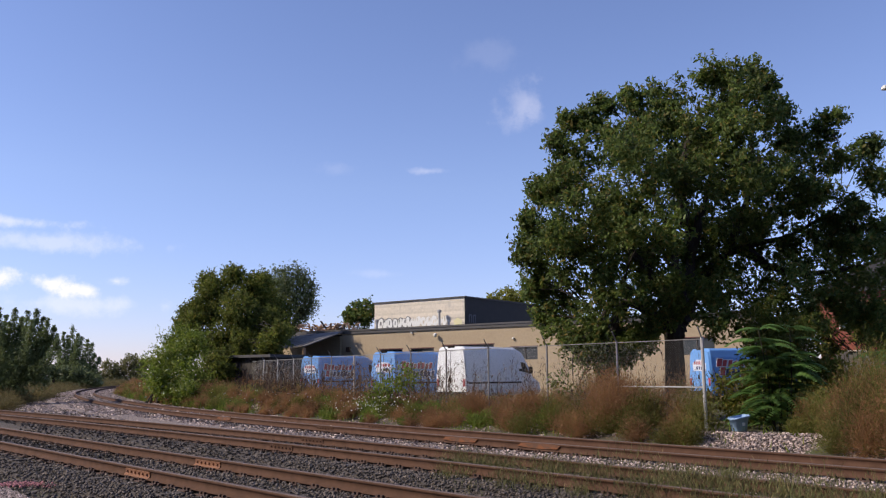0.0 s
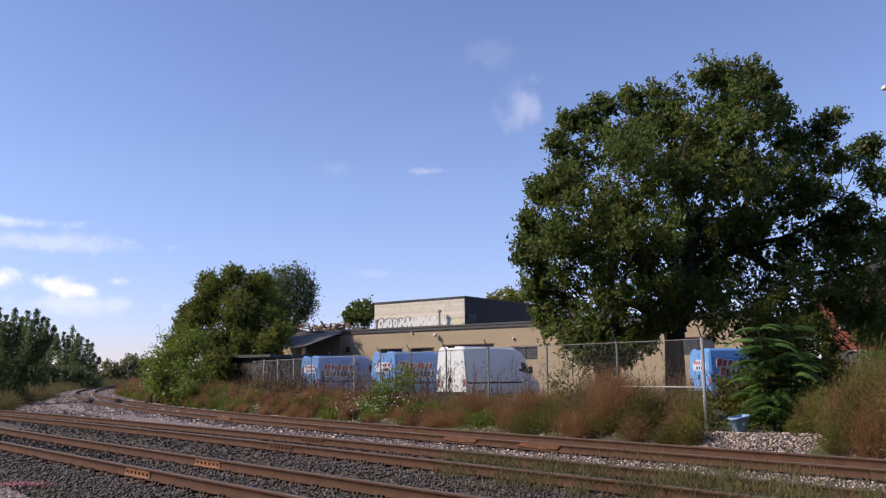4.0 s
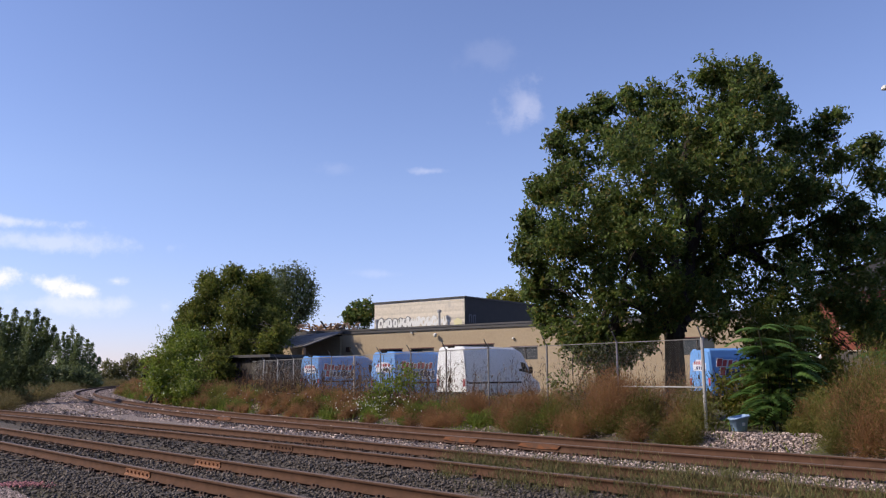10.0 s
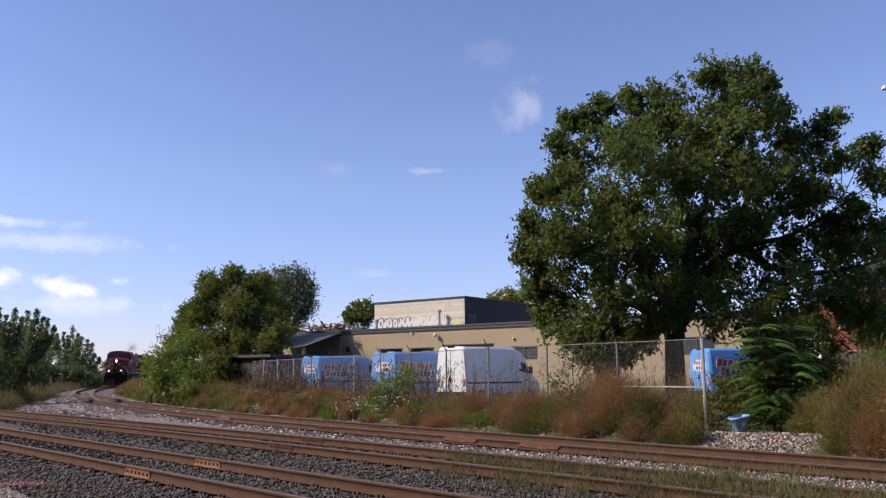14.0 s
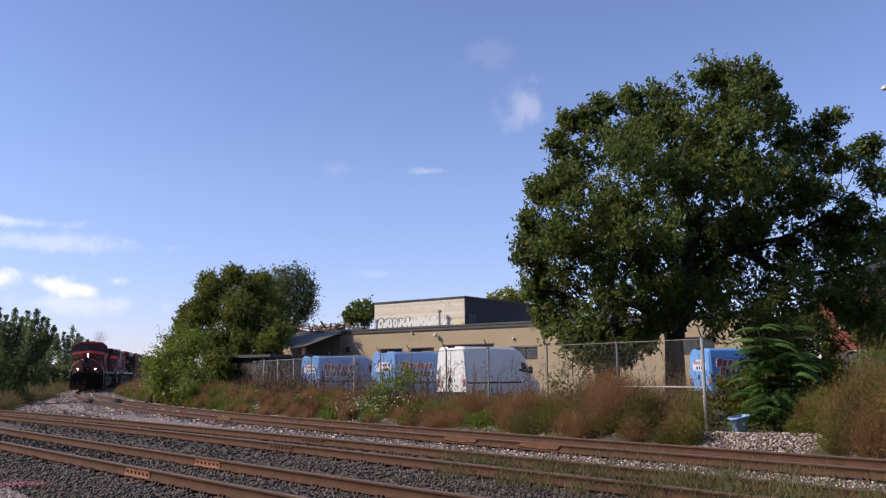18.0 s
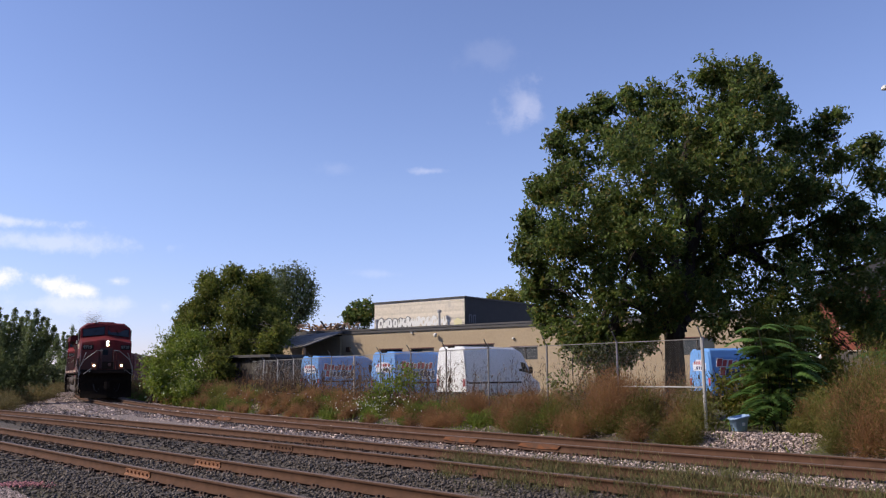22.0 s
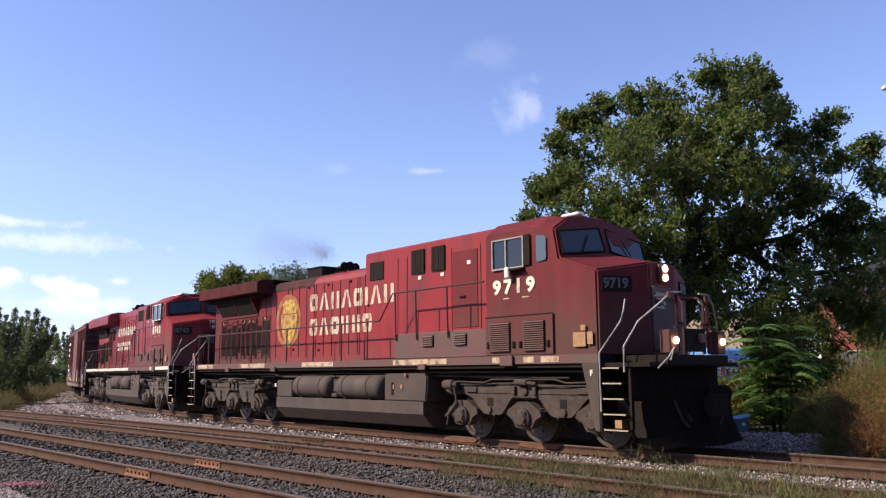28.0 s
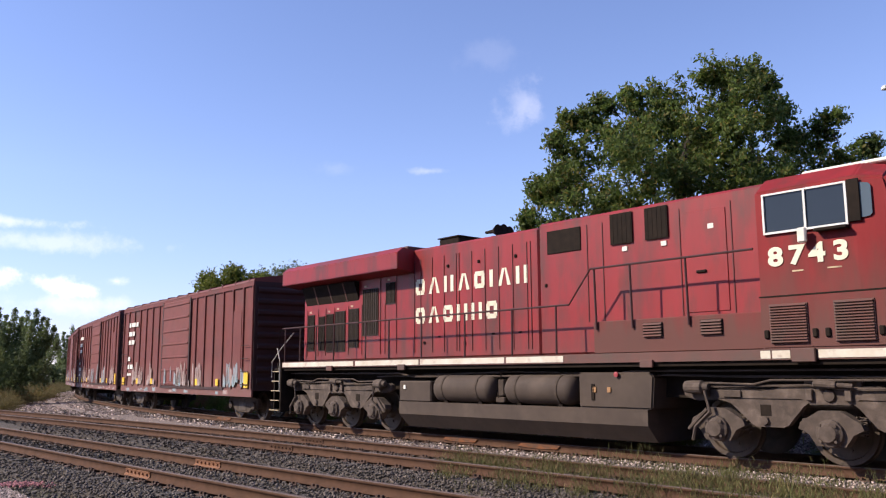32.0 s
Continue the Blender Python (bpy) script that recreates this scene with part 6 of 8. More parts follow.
            if leader:
                rim = [(X(u0) - 0.035, 2.03), (X(u1) + 0.035, 2.03), (X(u1) + 0.035, z1 + 0.13), (X(u0) - 0.035, z1 + 0.13)]
                for (xa, za), (xb, zb) in zip(rim, rim[1:] + rim[:1]):
                    part("door_rim", boxes((min(xa, xb) - 0.012, min(y, y + s * 0.02), min(za, zb) - 0.012, max(xa, xb) + 0.012, max(y, y + s * 0.02), max(za, zb) + 0.012)), M_RED_REAR, hood)
                part("latch", boxes(((X(u0) + X(u1)) / 2 - 0.025, min(y, y + s * 0.03), z0 - 0.11 if z0 > 2.2 else z1 + 0.06, (X(u0) + X(u1)) / 2 + 0.025, max(y, y + s * 0.03), z0 - 0.05 if z0 > 2.2 else z1 + 0.12), bevel=0.008), M_BLACK, hood)
            part("door_seam", boxes((X(u0) - 0.055, lo, 2.0, X(u0) - 0.040, hi, 3.36)), M_SEAM, hood)
            if z1 > 3.15:
                part("notice", boxes((X(u0) + 0.06, min(y, y + s * 0.006), z1 + 0.05, X(u0) + 0.17, max(y, y + s * 0.006), z1 + 0.10)), M_STRIPE_WORN, hood)
        # handrails and their stanchions
        rail = [(X(18.45), s * 1.47, 2.83), (X(7.25), s * 1.47, 2.83), (X(6.68), s * 1.47, 3.50), (X(3.25), s * 1.47, 3.50)]
        part("handrail", tubes(rail, r=0.021), M_RAILDARK, t, "dark handrail")
        for u in (18.3, 17.45, 16.6, 15.7, 14.2, 13.2, 11.9, 10.35, 8.85, 7.6):
            part("stanchion", tubes([(X(u), s * 1.48, 1.72), (X(u), s * 1.47, 2.84)], r=0.022), M_RAILDARK, t)
        for u in (6.6, 5.75, 4.55):
            part("stanchion", tubes([(X(u), s * 1.43, 2.30), (X(u), s * 1.46, 3.50)], r=0.022), M_RAILDARK, t)
        # tank and reservoirs
        for u0, u1 in ((11.5, 9.5), (9.15, 7.2)):
            rs = part("air_reservoir", lathe([(0.05, X(u0)), (0.22, X(u0) + 0.03), (0.30, X(u0) + 0.12), (0.31, X(u0) + 0.2), (0.31, X(u1) - 0.2), (0.30, X(u1) - 0.12), (0.22, X(u1) - 0.03), (0.05, X(u1))], 20, "x"), M_TANK, t, "dusty cylindrical air reservoir", smooth=True, at=pose(0, s * 1.24, 1.13))
            for du in (0.4, 1.55):
                part("saddle", boxes((X(u0) + du - 0.06, -0.16, -0.36, X(u0) + du + 0.06, 0.16, -0.26), bevel=0.01), M_BLACK, rs)
                part("strap", lathe([(0.312, -0.03), (0.322, -0.03), (0.322, 0.03), (0.312, 0.03)], 20, "x"), M_TRUCK, rs, at=pose(X(u0) + du, 0, 0))
    tank = [(-1.42, 0.80), (-1.42, 0.50), (-1.12, 0.19), (1.12, 0.19), (1.42, 0.50), (1.42, 0.80)]
    bm = prism(tank, X(12.54 if leader else 12.83), X(5.5), "x")
    tk = part("fuel_tank", bm, M_TANK, t, "dusty grey fuel tank")
    part("tank_block", boxes((X(12.54 if leader else 12.83), -1.42, 0.80, X(11.62), 1.42, 1.30), bevel=0.03), M_TANK, tk)
    part("tank_block", prism([(X(7.1), 0.80), (X(7.1), 1.48), (X(5.42), 1.48), (X(5.34), 1.40), (X(5.40), 0.80)], -1.42, 1.42, bevel=0.03), M_TANK, tk)
    part("tank_core", boxes((X(11.62), -0.9, 0.80, X(7.1), 0.9, 1.40)), M_BLACK, tk)
    for u in (12.6, 6.7, 6.35):
        part("filler_cap", boxes((X(u) - 0.04, -1.44, 1.10, X(u) + 0.04, -1.41, 1.20)), M_WHITE if u > 12 else M_ORANGEFADE, tk)
    # roof: radiator top, fans, stack, horn
    part("sooty_roof", boxes((X(12.75), -0.66, top, X(8.6), 0.66, top + 0.022)), M_BLACK if leader else M_GRIME, t, "soot-blackened hood roof")
    for u, z in ((8.3, 3.3), (9.2, 4.05), (10.4, 4.05), (11.5, 4.05), (12.4, 2.2), (10.9, 2.15)):
        part("latch", boxes((X(u) - 0.035, -0.985, z, X(u) + 0.035, -0.95, z + 0.07), bevel=0.01), M_BLACK, t)
    part("control_valve", boxes((X(9.42), -1.36, 0.98, X(9.24), -1.1, 1.34), (X(9.46), -1.40, 0.84, X(9.18), -1.2, 0.96), bevel=0.02), M_TRUCK, t)
    part("valve_pipe", tubes([(X(9.33), -1.34, 1.30), (X(9.33), -1.36, 1.52), (X(9.0), -1.36, 1.56)], [(X(9.5), -1.30, 1.1), (X(9.38), -1.38, 0.95), (X(9.2), -1.36, 1.02)], r=0.02, sides=5), M_BLACK, t)
    part("emergency_valve", lathe([(0.02, -0.03), (0.05, -0.025), (0.05, 0.01), (0.02, 0.03)], 10, "y"), M_REDLET, t, "red emergency valve", at=pose(X(6.15), -1.45, 1.44))
    part("sight_gauge", boxes((X(6.78), -1.44, 0.95, X(6.70), -1.415, 1.26), bevel=0.005), M_BLACK, tk)
    part("radiator_top", boxes((X(18.35), -0.92, 4.50, X(13.9), 0.92, 4.56), bevel=0.01) if leader else boxes((X(18.4), -1.1, 4.62, X(12.9), 1.1, 4.74), bevel=0.02), M_BLACK if leader else M_GRIME, t)
    st = part("exhaust_housing", boxes((X(12.66 if leader else 12.5), -0.38, top - 0.02, X(11.72), 0.38, top + (0.36 if leader else 0.28)), bevel=0.03), M_BLACK, t, "sooty black exhaust stack")
    part("stack_lip", boxes((X(12.68 if leader else 12.52), -0.41, top + (0.36 if leader else 0.28), X(11.70), 0.41, top + (0.39 if leader else 0.31))), M_BLACK, st)
    hn = part("horn", boxes((X(10.6), -0.62, top, X(10.0), -0.15, top + 0.06)), M_BLACK, t, "air horn cluster")
    for k, (dy, ln) in enumerate(((-0.36, 0.42), (-0.24, 0.36), (-0.12, 0.30))):
        part("trumpet", lathe([(0.035, 0), (0.05, ln * 0.6), (0.15, ln), (0.12, ln * 0.96)], 12, "x"), M_BLACK, hn, at=pose(X(10.5) + k * 0.05, dy * 1.7, top + 0.18 + 0.03 * (k == 1)))
    part("lifting_eye", lathe([(0.03, -0.05), (0.07, 0.0), (0.03, 0.05)], 8, "y"), M_BLACK, t, at=pose(X(8.45), -0.6, 4.76))
    # the name on the hood as plain blocks, and the emblem
    u = 11.44 + longer if leader else 12.74
    if leader:
        for z0, shapes in ((3.36, "OWHWOIWH"), (2.62, "OWOIHIO")):
            letter_blocks(t, u, z0, 0.50, shapes, 0.125, M_CREAM_WORN)
    else:
        second_name(t, u)
    if leader:
        for nm, mt, y, r, lab in (("emblem", M_GOLD, -0.962, 1.0, "worn gold oval emblem"), ("emblem_ground", M_RED_HOOD, -0.967, 0.80, "red oval within the emblem")):
            part(nm, prism([(X(12.76) + math.cos(a * math.tau / 36) * r * 0.78, 3.14 + math.sin(a * math.tau / 36) * r * 0.84) for a in range(36)], y, -0.950), mt, t, lab)
        shield = [(-0.50, 0.22), (-0.48, -0.12), (-0.36, -0.42), (-0.16, -0.66), (0.0, -0.76), (0.16, -0.66), (0.36, -0.42), (0.48, -0.12), (0.50, 0.22)]
        part("emblem_field", prism([(X(12.70) + a, 3.12 + b) for a, b in shield], -0.972, -0.950), M_GOLDDARK, t)
        mound = [(-0.46, 0.25), (-0.34, 0.42), (-0.44, 0.56), (-0.22, 0.66), (0.08, 0.70), (0.34, 0.60), (0.48, 0.40), (0.44, 0.25)]
        part("emblem_crest", prism([(X(12.70) + a, 3.12 + b) for a, b in mound], -0.970, -0.950), M_GOLDDARK, t)
    bogie(t, X(2.28), off, M_TRUCK if leader else M_TRUCK_B)
    bogie(t, X(15.83), off, M_TRUCK if leader else M_TRUCK_B)
    return t


def second_name(t, u):
    letter_blocks(t, u, 3.45, 0.40, "OWHWOIWH", 0.165, M_CREAM)
    letter_blocks(t, u, 2.72, 0.40, "OWOIHIO", 0.150, M_CREAM)


# ---- boxcars ----
def freight_bogie(parent, x, off):
    b = part("bogie", boxes((-0.25, -1.0, 0.40, 0.25, 1.0, 0.72)), M_TRUCK, parent, "two-axle freight bogie", at=pose(x, 0, 0))
    BOGIES.append((b, off, x))
    side = [(-1.15, 0.55), (-1.1, 0.68), (-0.5, 0.78), (0.5, 0.78), (1.1, 0.68), (1.15, 0.55), (1.12, 0.38), (0.75, 0.36), (0.45, 0.22), (-0.45, 0.22), (-0.75, 0.36), (-1.12, 0.38)]
    for s in (-1, 1):
        y0, y1 = sorted((s * 0.95, s * 1.08))
        part("side_frame", prism(side, y0, y1, bevel=0.02), M_TRUCK, b)
        for a in (-0.88, 0.88):
            part("journal_box", lathe([(0.05, s * 1.16), (0.12, s * 1.14), (0.13, s * 0.95)], 12, "y"), M_TRUCK, b, at=pose(a, 0, 0.457))
        part("spring_nest", boxes((-0.28, y0 - 0.02, 0.28, 0.28, y1 + 0.02, 0.55), bevel=0.02), M_WHEEL, b)
    for a in (-0.88, 0.88):
        w = part("wheelset", SMALL_WHEELSET, M_WHEEL, b, at=pose(a, 0, 0.457))
        WHEELSETS.append((w, off, a, 0.457))


def boxcar(label, off, seed, text):
    rng = random.Random(seed)
    t = thing("boxcar", label, "freight wagon", group="the train")
    H, Y = 7.6, 1.46
    body = part("body", boxes((-H + 0.05, -Y, 0.95, H - 0.05, Y, 4.46)), M_BOXCAR, t)
    roof = bmesh.new()
    prism([(-1.52, 4.46), (-1.48, 4.54), (0, 4.76), (1.48, 4.54), (1.52, 4.46)], -H, H, "x", bm=roof)
    rf = part("roof", roof, M_BOXCAR, t, "ribbed rust-red roof")
    for i in range(13):
        x = -H + 0.4 + i * (2 * H - 0.8) / 12
        part("roof_rib", prism([(-1.53, 4.48), (-1.49, 4.59), (0, 4.81), (1.49, 4.59), (1.53, 4.48)], x - 0.03, x + 0.03, "x"), M_BOXCAR, rf)
    part("side_sill", boxes((-H, -1.50, 0.76, H, -1.44, 1.0), (-H, 1.44, 0.76, H, 1.50, 1.0)), M_BOXCAR, t)
    part("underframe", boxes((-H + 0.2, -0.35, 0.70, H - 0.2, 0.35, 0.98), (-3.0, -1.2, 0.74, -2.9, 1.2, 0.95), (2.9, -1.2, 0.74, 3.0, 1.2, 0.95)), M_BLACK, t)
    for s in (-1, 1):
        y0, y1 = sorted((s * Y, s * (Y + 0.055)))
        for x in (-7.52, -6.75, -5.85, -4.95, -4.05, -3.15, -2.25, 2.25, 3.15, 4.05, 4.95, 5.85, 6.75, 7.52):
            part("side_post", boxes((x - 0.045, y0, 0.98, x + 0.045, y1, 4.34), bevel=0.012), M_BOXCAR, body)
        part("top_chord", boxes((-H, min(s * Y, s * 1.51), 4.32, H, max(s * Y, s * 1.51), 4.47)), M_BOXCAR, body)
        # the sliding door, its ribs and rails
        d0, d1 = sorted((s * (Y + 0.004), s * (Y + 0.07)))
        dr = part("door", boxes((-1.55, d0, 1.06, 1.55, d1, 4.36), bevel=0.015), M_BOXCAR_DOOR, t, "sliding door with flat ribs")
        for k in range(7):
            z = 1.12 + k * 0.508
            r0, r1 = sorted((s * (Y + 0.07), s * (Y + 0.10)))
            part("door_rib", boxes((-1.52, r0, z, 1.52, r1, z + 0.07), bevel=0.01), M_BOXCAR_DOOR, dr)
        for x in (-1.62, 1.62):
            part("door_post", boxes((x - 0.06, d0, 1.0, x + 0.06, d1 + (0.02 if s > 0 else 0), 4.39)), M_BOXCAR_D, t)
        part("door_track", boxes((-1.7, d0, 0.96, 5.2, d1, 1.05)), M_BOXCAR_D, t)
        # ladder bay at the ends
        for x in (-7.1, 7.1):
            rungs = bmesh.new()
            for k in range(4):
                z = 1.15 + k * 0.42
                tube(rungs, [(x - 0.28, s * (Y + 0.09), z), (x + 0.28, s * (Y + 0.09), z)], 0.014, 5)
            part("ladder", rungs, M_BOXCAR_D, t)
        part("bay_panel", boxes((5.95, min(s * Y, s * (Y + 0.05)), 1.3, 6.65, max(s * Y, s * (Y + 0.05)), 3.6), bevel=0.01), M_BOXCAR, body)
        for x in (-7.2, -5.0, -2.9, 2.55, 4.6, 7.15):
            g = 0.17 if abs(x) > 7 else 0.12
            part("reflector", boxes((x - g, min(s * 1.50, s * 1.522), 1.22 - g, x + g, max(s * 1.50, s * 1.522), 1.22 + g * (2.0 if x > 7 else 0.9))), M_YELLOW, t, "yellow reflector")
    # lettering as plain bars, paint scrawls and scuffs on the near side
    if text:
        for row, (z, ws) in enumerate(((3.62, (0.26, 0.62, 0.30)), (3.22, (0.5, 0.28)), (2.84, (0.34, 0.45)), (2.1, (0.32,)), (1.75, (0.26, 0.42)), (1.45, (0.22, 0.25)))):
            x = -6.55
            for w in ws:
                part("lettering_bar", boxes((x, -Y - 0.062, z, x + w, -Y - 0.057, z + (0.19 if row < 5 else 0.11))), M_WHITE, t, "white lettering bar")
                x += w + 0.10
    # flaking spray paint low on the sides: ragged upright streaks in loose groups
    for g in range(13):
        gx, gm = rng.uniform(-7.0, 6.6), rng.choice((M_SCRAWL_W, M_SCRAWL_W, M_SCRAWL_T))
        for k in range(rng.randint(3, 7)):
            x, w, h = gx + rng.uniform(-0.5, 0.5), rng.uniform(0.06, 0.26), rng.uniform(0.25, 0.95)
            y = -Y - 0.102 if -1.5 < x < 1.5 else -Y - 0.058
            part("paint_scrawl", blotch(rng, w, h), gm, t, at=pose(x, y, rng.choice((1.04, 1.08, 1.2))))
    for k in range(16):
        part("paint_scrawl", blotch(rng, rng.uniform(0.2, 0.7), rng.uniform(0.06, 0.18)), rng.choice((M_SCRAWL_W, M_SCRAWL_W, M_SCRAWL_T)), t, at=pose(rng.uniform(-7.2, 7.2), -1.503, rng.uniform(0.77, 0.84)))
    # ends: corrugated, their shade put into a darker red
    for e in (-1, 1):
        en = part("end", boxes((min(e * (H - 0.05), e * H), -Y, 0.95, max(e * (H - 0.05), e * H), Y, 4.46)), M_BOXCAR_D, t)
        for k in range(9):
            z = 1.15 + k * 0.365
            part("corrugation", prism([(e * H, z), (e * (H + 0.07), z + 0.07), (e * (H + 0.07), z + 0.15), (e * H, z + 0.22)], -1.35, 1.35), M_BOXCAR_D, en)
        cp = part("coupler", boxes((min(e * H, e * (H + 0.42)), -0.1, 0.74, max(e * H, e * (H + 0.42)), 0.1, 1.0), bevel=0.02), M_BLACK, t)
        part("knuckle", boxes((min(e * (H + 0.36), e * (H + 0.5)), -0.17, 0.66, max(e * (H + 0.36), e * (H + 0.5)), 0.17, 1.06), bevel=0.03), M_TRUCK, cp)
        part("brake_rod", tubes([(e * (H + 0.1), 0.6, 1.0), (e * (H + 0.1), 0.6, 3.4)], r=0.02), M_BOXCAR_D, t)
    for x in (-5.9, 5.9):
        freight_bogie(t, x, off)
    return t


def blotch(rng, w, h):
    """A thin ragged patch of spray paint in the x-z plane."""
    lo, up, n = [], [], 6
    for i in range(n + 1):
        x = (i / n - 0.5) * w
        lo.append((x, rng.uniform(0, 0.14) * h))
        up.append((x, h * rng.uniform(0.72, 1.0)))
    return prism(lo + up[::-1], -0.002, 0.001)


M_STRIPE_B = mat_of("dusty_white_stripe", (0.70, 0.65, 0.56), (0.55, 0.47, 0.37), 0.7, scale=3, dirt=(0.30, 0.18, 0.13), dirt_amt=0.3, dirt_scale=4)
M_STRIPE_WORN = mat_of("worn_stripe", (0.55, 0.42, 0.26), (0.35, 0.22, 0.14), 0.7, scale=5, dirt=(0.12, 0.05, 0.04), dirt_amt=0.45, dirt_scale=5)
M_ALU = mat_of("aluminium_frame", (0.34, 0.30, 0.27), (0.24, 0.20, 0.18), 0.7, metal=0.0)
M_NUMBOARD = mat_of("number_grey", (0.14, 0.135, 0.125), (0.10, 0.097, 0.09), 0.6)
M_ORANGEFADE = mat_of("faded_orange", (0.40, 0.22, 0.09), (0.30, 0.15, 0.07), 0.7, scale=8)
M_LENS = mat_of("lamp_lens", (0.45, 0.45, 0.44), (0.35, 0.35, 0.35), 0.15)
M_STEPEDGE = mat_of("step_edge_cream", (0.46, 0.37, 0.24), (0.3, 0.23, 0.15), 0.7, scale=8)
M_SEAM = mat_of("seam_shadow_red", (0.12, 0.014, 0.016), (0.09, 0.012, 0.014), 0.6)
M_REDDARK = mat_of("sooty_red", (0.11, 0.018, 0.018), (0.05, 0.013, 0.013), 0.85, scale=2.5, bump=0.04, spec=0.15, dirt=(0.025, 0.018, 0.016), dirt_amt=0.4)
M_SLAT = mat_of("sooty_slat", (0.022, 0.014, 0.012), (0.035, 0.018, 0.015), 0.8)
M_RAILDARK = mat_of("dark_handrail", (0.06, 0.018, 0.018), (0.04, 0.015, 0.015), 0.6)
M_SOOTED = mat_of("soot_brown_paint", (0.085, 0.034, 0.03), (0.045, 0.026, 0.023), 0.85, scale=3, bump=0.05, spec=0.12, dirt=(0.16, 0.03, 0.026), dirt_amt=0.35, dirt_scale=1.6)
M_GOLDDARK = mat_of("emblem_field", (0.62, 0.42, 0.045), (0.44, 0.25, 0.03), 0.6, scale=4, dirt=(0.17, 0.065, 0.022), dirt_amt=0.55, dirt_scale=6)
M_BOXCAR_DOOR = mat_of("boxcar_door_red", (0.180, 0.042, 0.034), (0.130, 0.034, 0.027), 0.7, scale=2, dirt=(0.11, 0.05, 0.04), dirt_amt=0.3, bump=0.06)
M_SCRAWL_W = mat_of("faded_white_spray", (0.42, 0.35, 0.33), (0.27, 0.17, 0.15), 0.8, scale=9, dirt=(0.20, 0.066, 0.054), dirt_amt=0.5, dirt_scale=7, stretch=(1, 1, 0.3))
M_SCRAWL_T = mat_of("faded_teal_spray", (0.24, 0.38, 0.42), (0.28, 0.24, 0.26), 0.8, scale=9, dirt=(0.20, 0.066, 0.054), dirt_amt=0.48, dirt_scale=7, stretch=(1, 1, 0.3))

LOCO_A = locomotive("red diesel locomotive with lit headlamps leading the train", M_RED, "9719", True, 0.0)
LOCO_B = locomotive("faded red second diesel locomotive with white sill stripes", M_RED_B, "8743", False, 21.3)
CAR_MID = [21.3 + 18.4 + 1.9 + 7.6 + i * 16.2 for i in range(4)]
CARS = [boxcar("rust-red boxcar with white lettering and spray-paint scrawls", CAR_MID[i], 40 + i, i in (0, 1)) for i in range(4)]


# ---- exhaust smoke: thin puffs of fine soot specks ----
def smoke_puff(seed, r, n):
    rng = np.random.default_rng(seed)
    p = rng.normal(0, 0.42, (n, 3)) * np.array([1.25, 0.9, 0.8]) * r
    d = rng.normal(size=(n, 4, 3)) * 0.005
    v = (p[:, None, :] + d).reshape(-1, 3)
    i = np.arange(n)[:, None, None] * 4
    f = (i + np.array([(0, 1, 2), (0, 2, 3), (0, 3, 1), (1, 3, 2)])[None]).reshape(-1, 3)
    ob = new("exhaust_smoke", quick_mesh("exhaust_smoke", v, f, M_SOOT))
    return tagged(ob, "thin grey-brown puff of exhaust over the locomotive", "smoke", "exhaust", "stuff")


M_SOOT = mat_of("soot", (0.30, 0.26, 0.25), (0.22, 0.19, 0.18), 0.95)
# puffs with the locomotive (0 or 1), the place behind and above its origin, size and specks
SMOKE = [(smoke_puff(200 + i, r, n), k, Vector((x, 0, z))) for i, (k, x, z, r, n) in enumerate(((0, -3.1, 5.15, 0.4, 1500), (0, -3.6, 5.5, 0.7, 3500), (0, -4.8, 5.75, 1.0, 5000), (0, -6.4, 5.9, 1.2, 5000)))]


def chord_pose(s_front, s_rear, x_front, x_rear):
    a, b = on_main(s_front), on_main(s_rear)
    d = (a - b).normalized()
    m = Matrix.Rotation(math.atan2(d.y, d.x), 4, "Z")
    m.translation = a - d * x_front
    return m


def motions():
    times = [round(i * 0.25, 3) for i in range(129)]
    fine = [round(i / 15.0, 4) for i in range(481)]
    way = {t: front_s(t) for t in set(times + fine)}
    heads = {}
    for ob, off, rear in ((LOCO_A, 0.0, 16.03), (LOCO_B, 21.3, 15.83)):
        rows = [(t, chord_pose(way[t] - off - 2.28, way[t] - off - rear, U0 - 2.28, U0 - rear)) for t in times]
        walk(ob, rows)
        heads[ob] = rows
    for ob, mid in zip(CARS, CAR_MID):
        rows = [(t, chord_pose(way[t] - mid + 5.9, way[t] - mid - 5.9, 5.9, -5.9)) for t in times]
        walk(ob, rows)
        heads[ob] = rows
    # bogies follow the curve under their vehicle
    for b, off, x in BOGIES:
        base = b.matrix_basis.translation.copy()
        lead = off - U0 if b.parent in (LOCO_A, LOCO_B) else off
        rows = []
        for t, m in heads[b.parent]:
            turn = main_head(way[t] - lead + x) - m.to_euler().z if b.parent not in (LOCO_A, LOCO_B) else main_head(way[t] - off - (U0 - x)) - m.to_euler().z
            rows.append((t, Matrix.Translation(base) @ Matrix.Rotation((turn + math.pi) % math.tau - math.pi, 4, "Z")))
        walk(b, rows)
    # the smoke trails behind its stack and sways a little
    for j, (ob, k, p) in enumerate(SMOKE):
        walk(ob, [(t, m @ Matrix.Translation(p + Vector((0.25 * math.sin(t * 1.9 + j), 0.1 * math.sin(t * 1.3 + 2 * j), 0.12 * math.sin(t * 2.3 + j * 1.7))))) for t, m in heads[(LOCO_A, LOCO_B)[k]]])
    # wheels roll
    for w, off, a, r in WHEELSETS:
        base = w.matrix_basis.translation.copy()
        walk(w, [(t, Matrix.Translation(base) @ Matrix.Rotation(way[t] / r % math.tau, 4, "Y")) for t in fine])
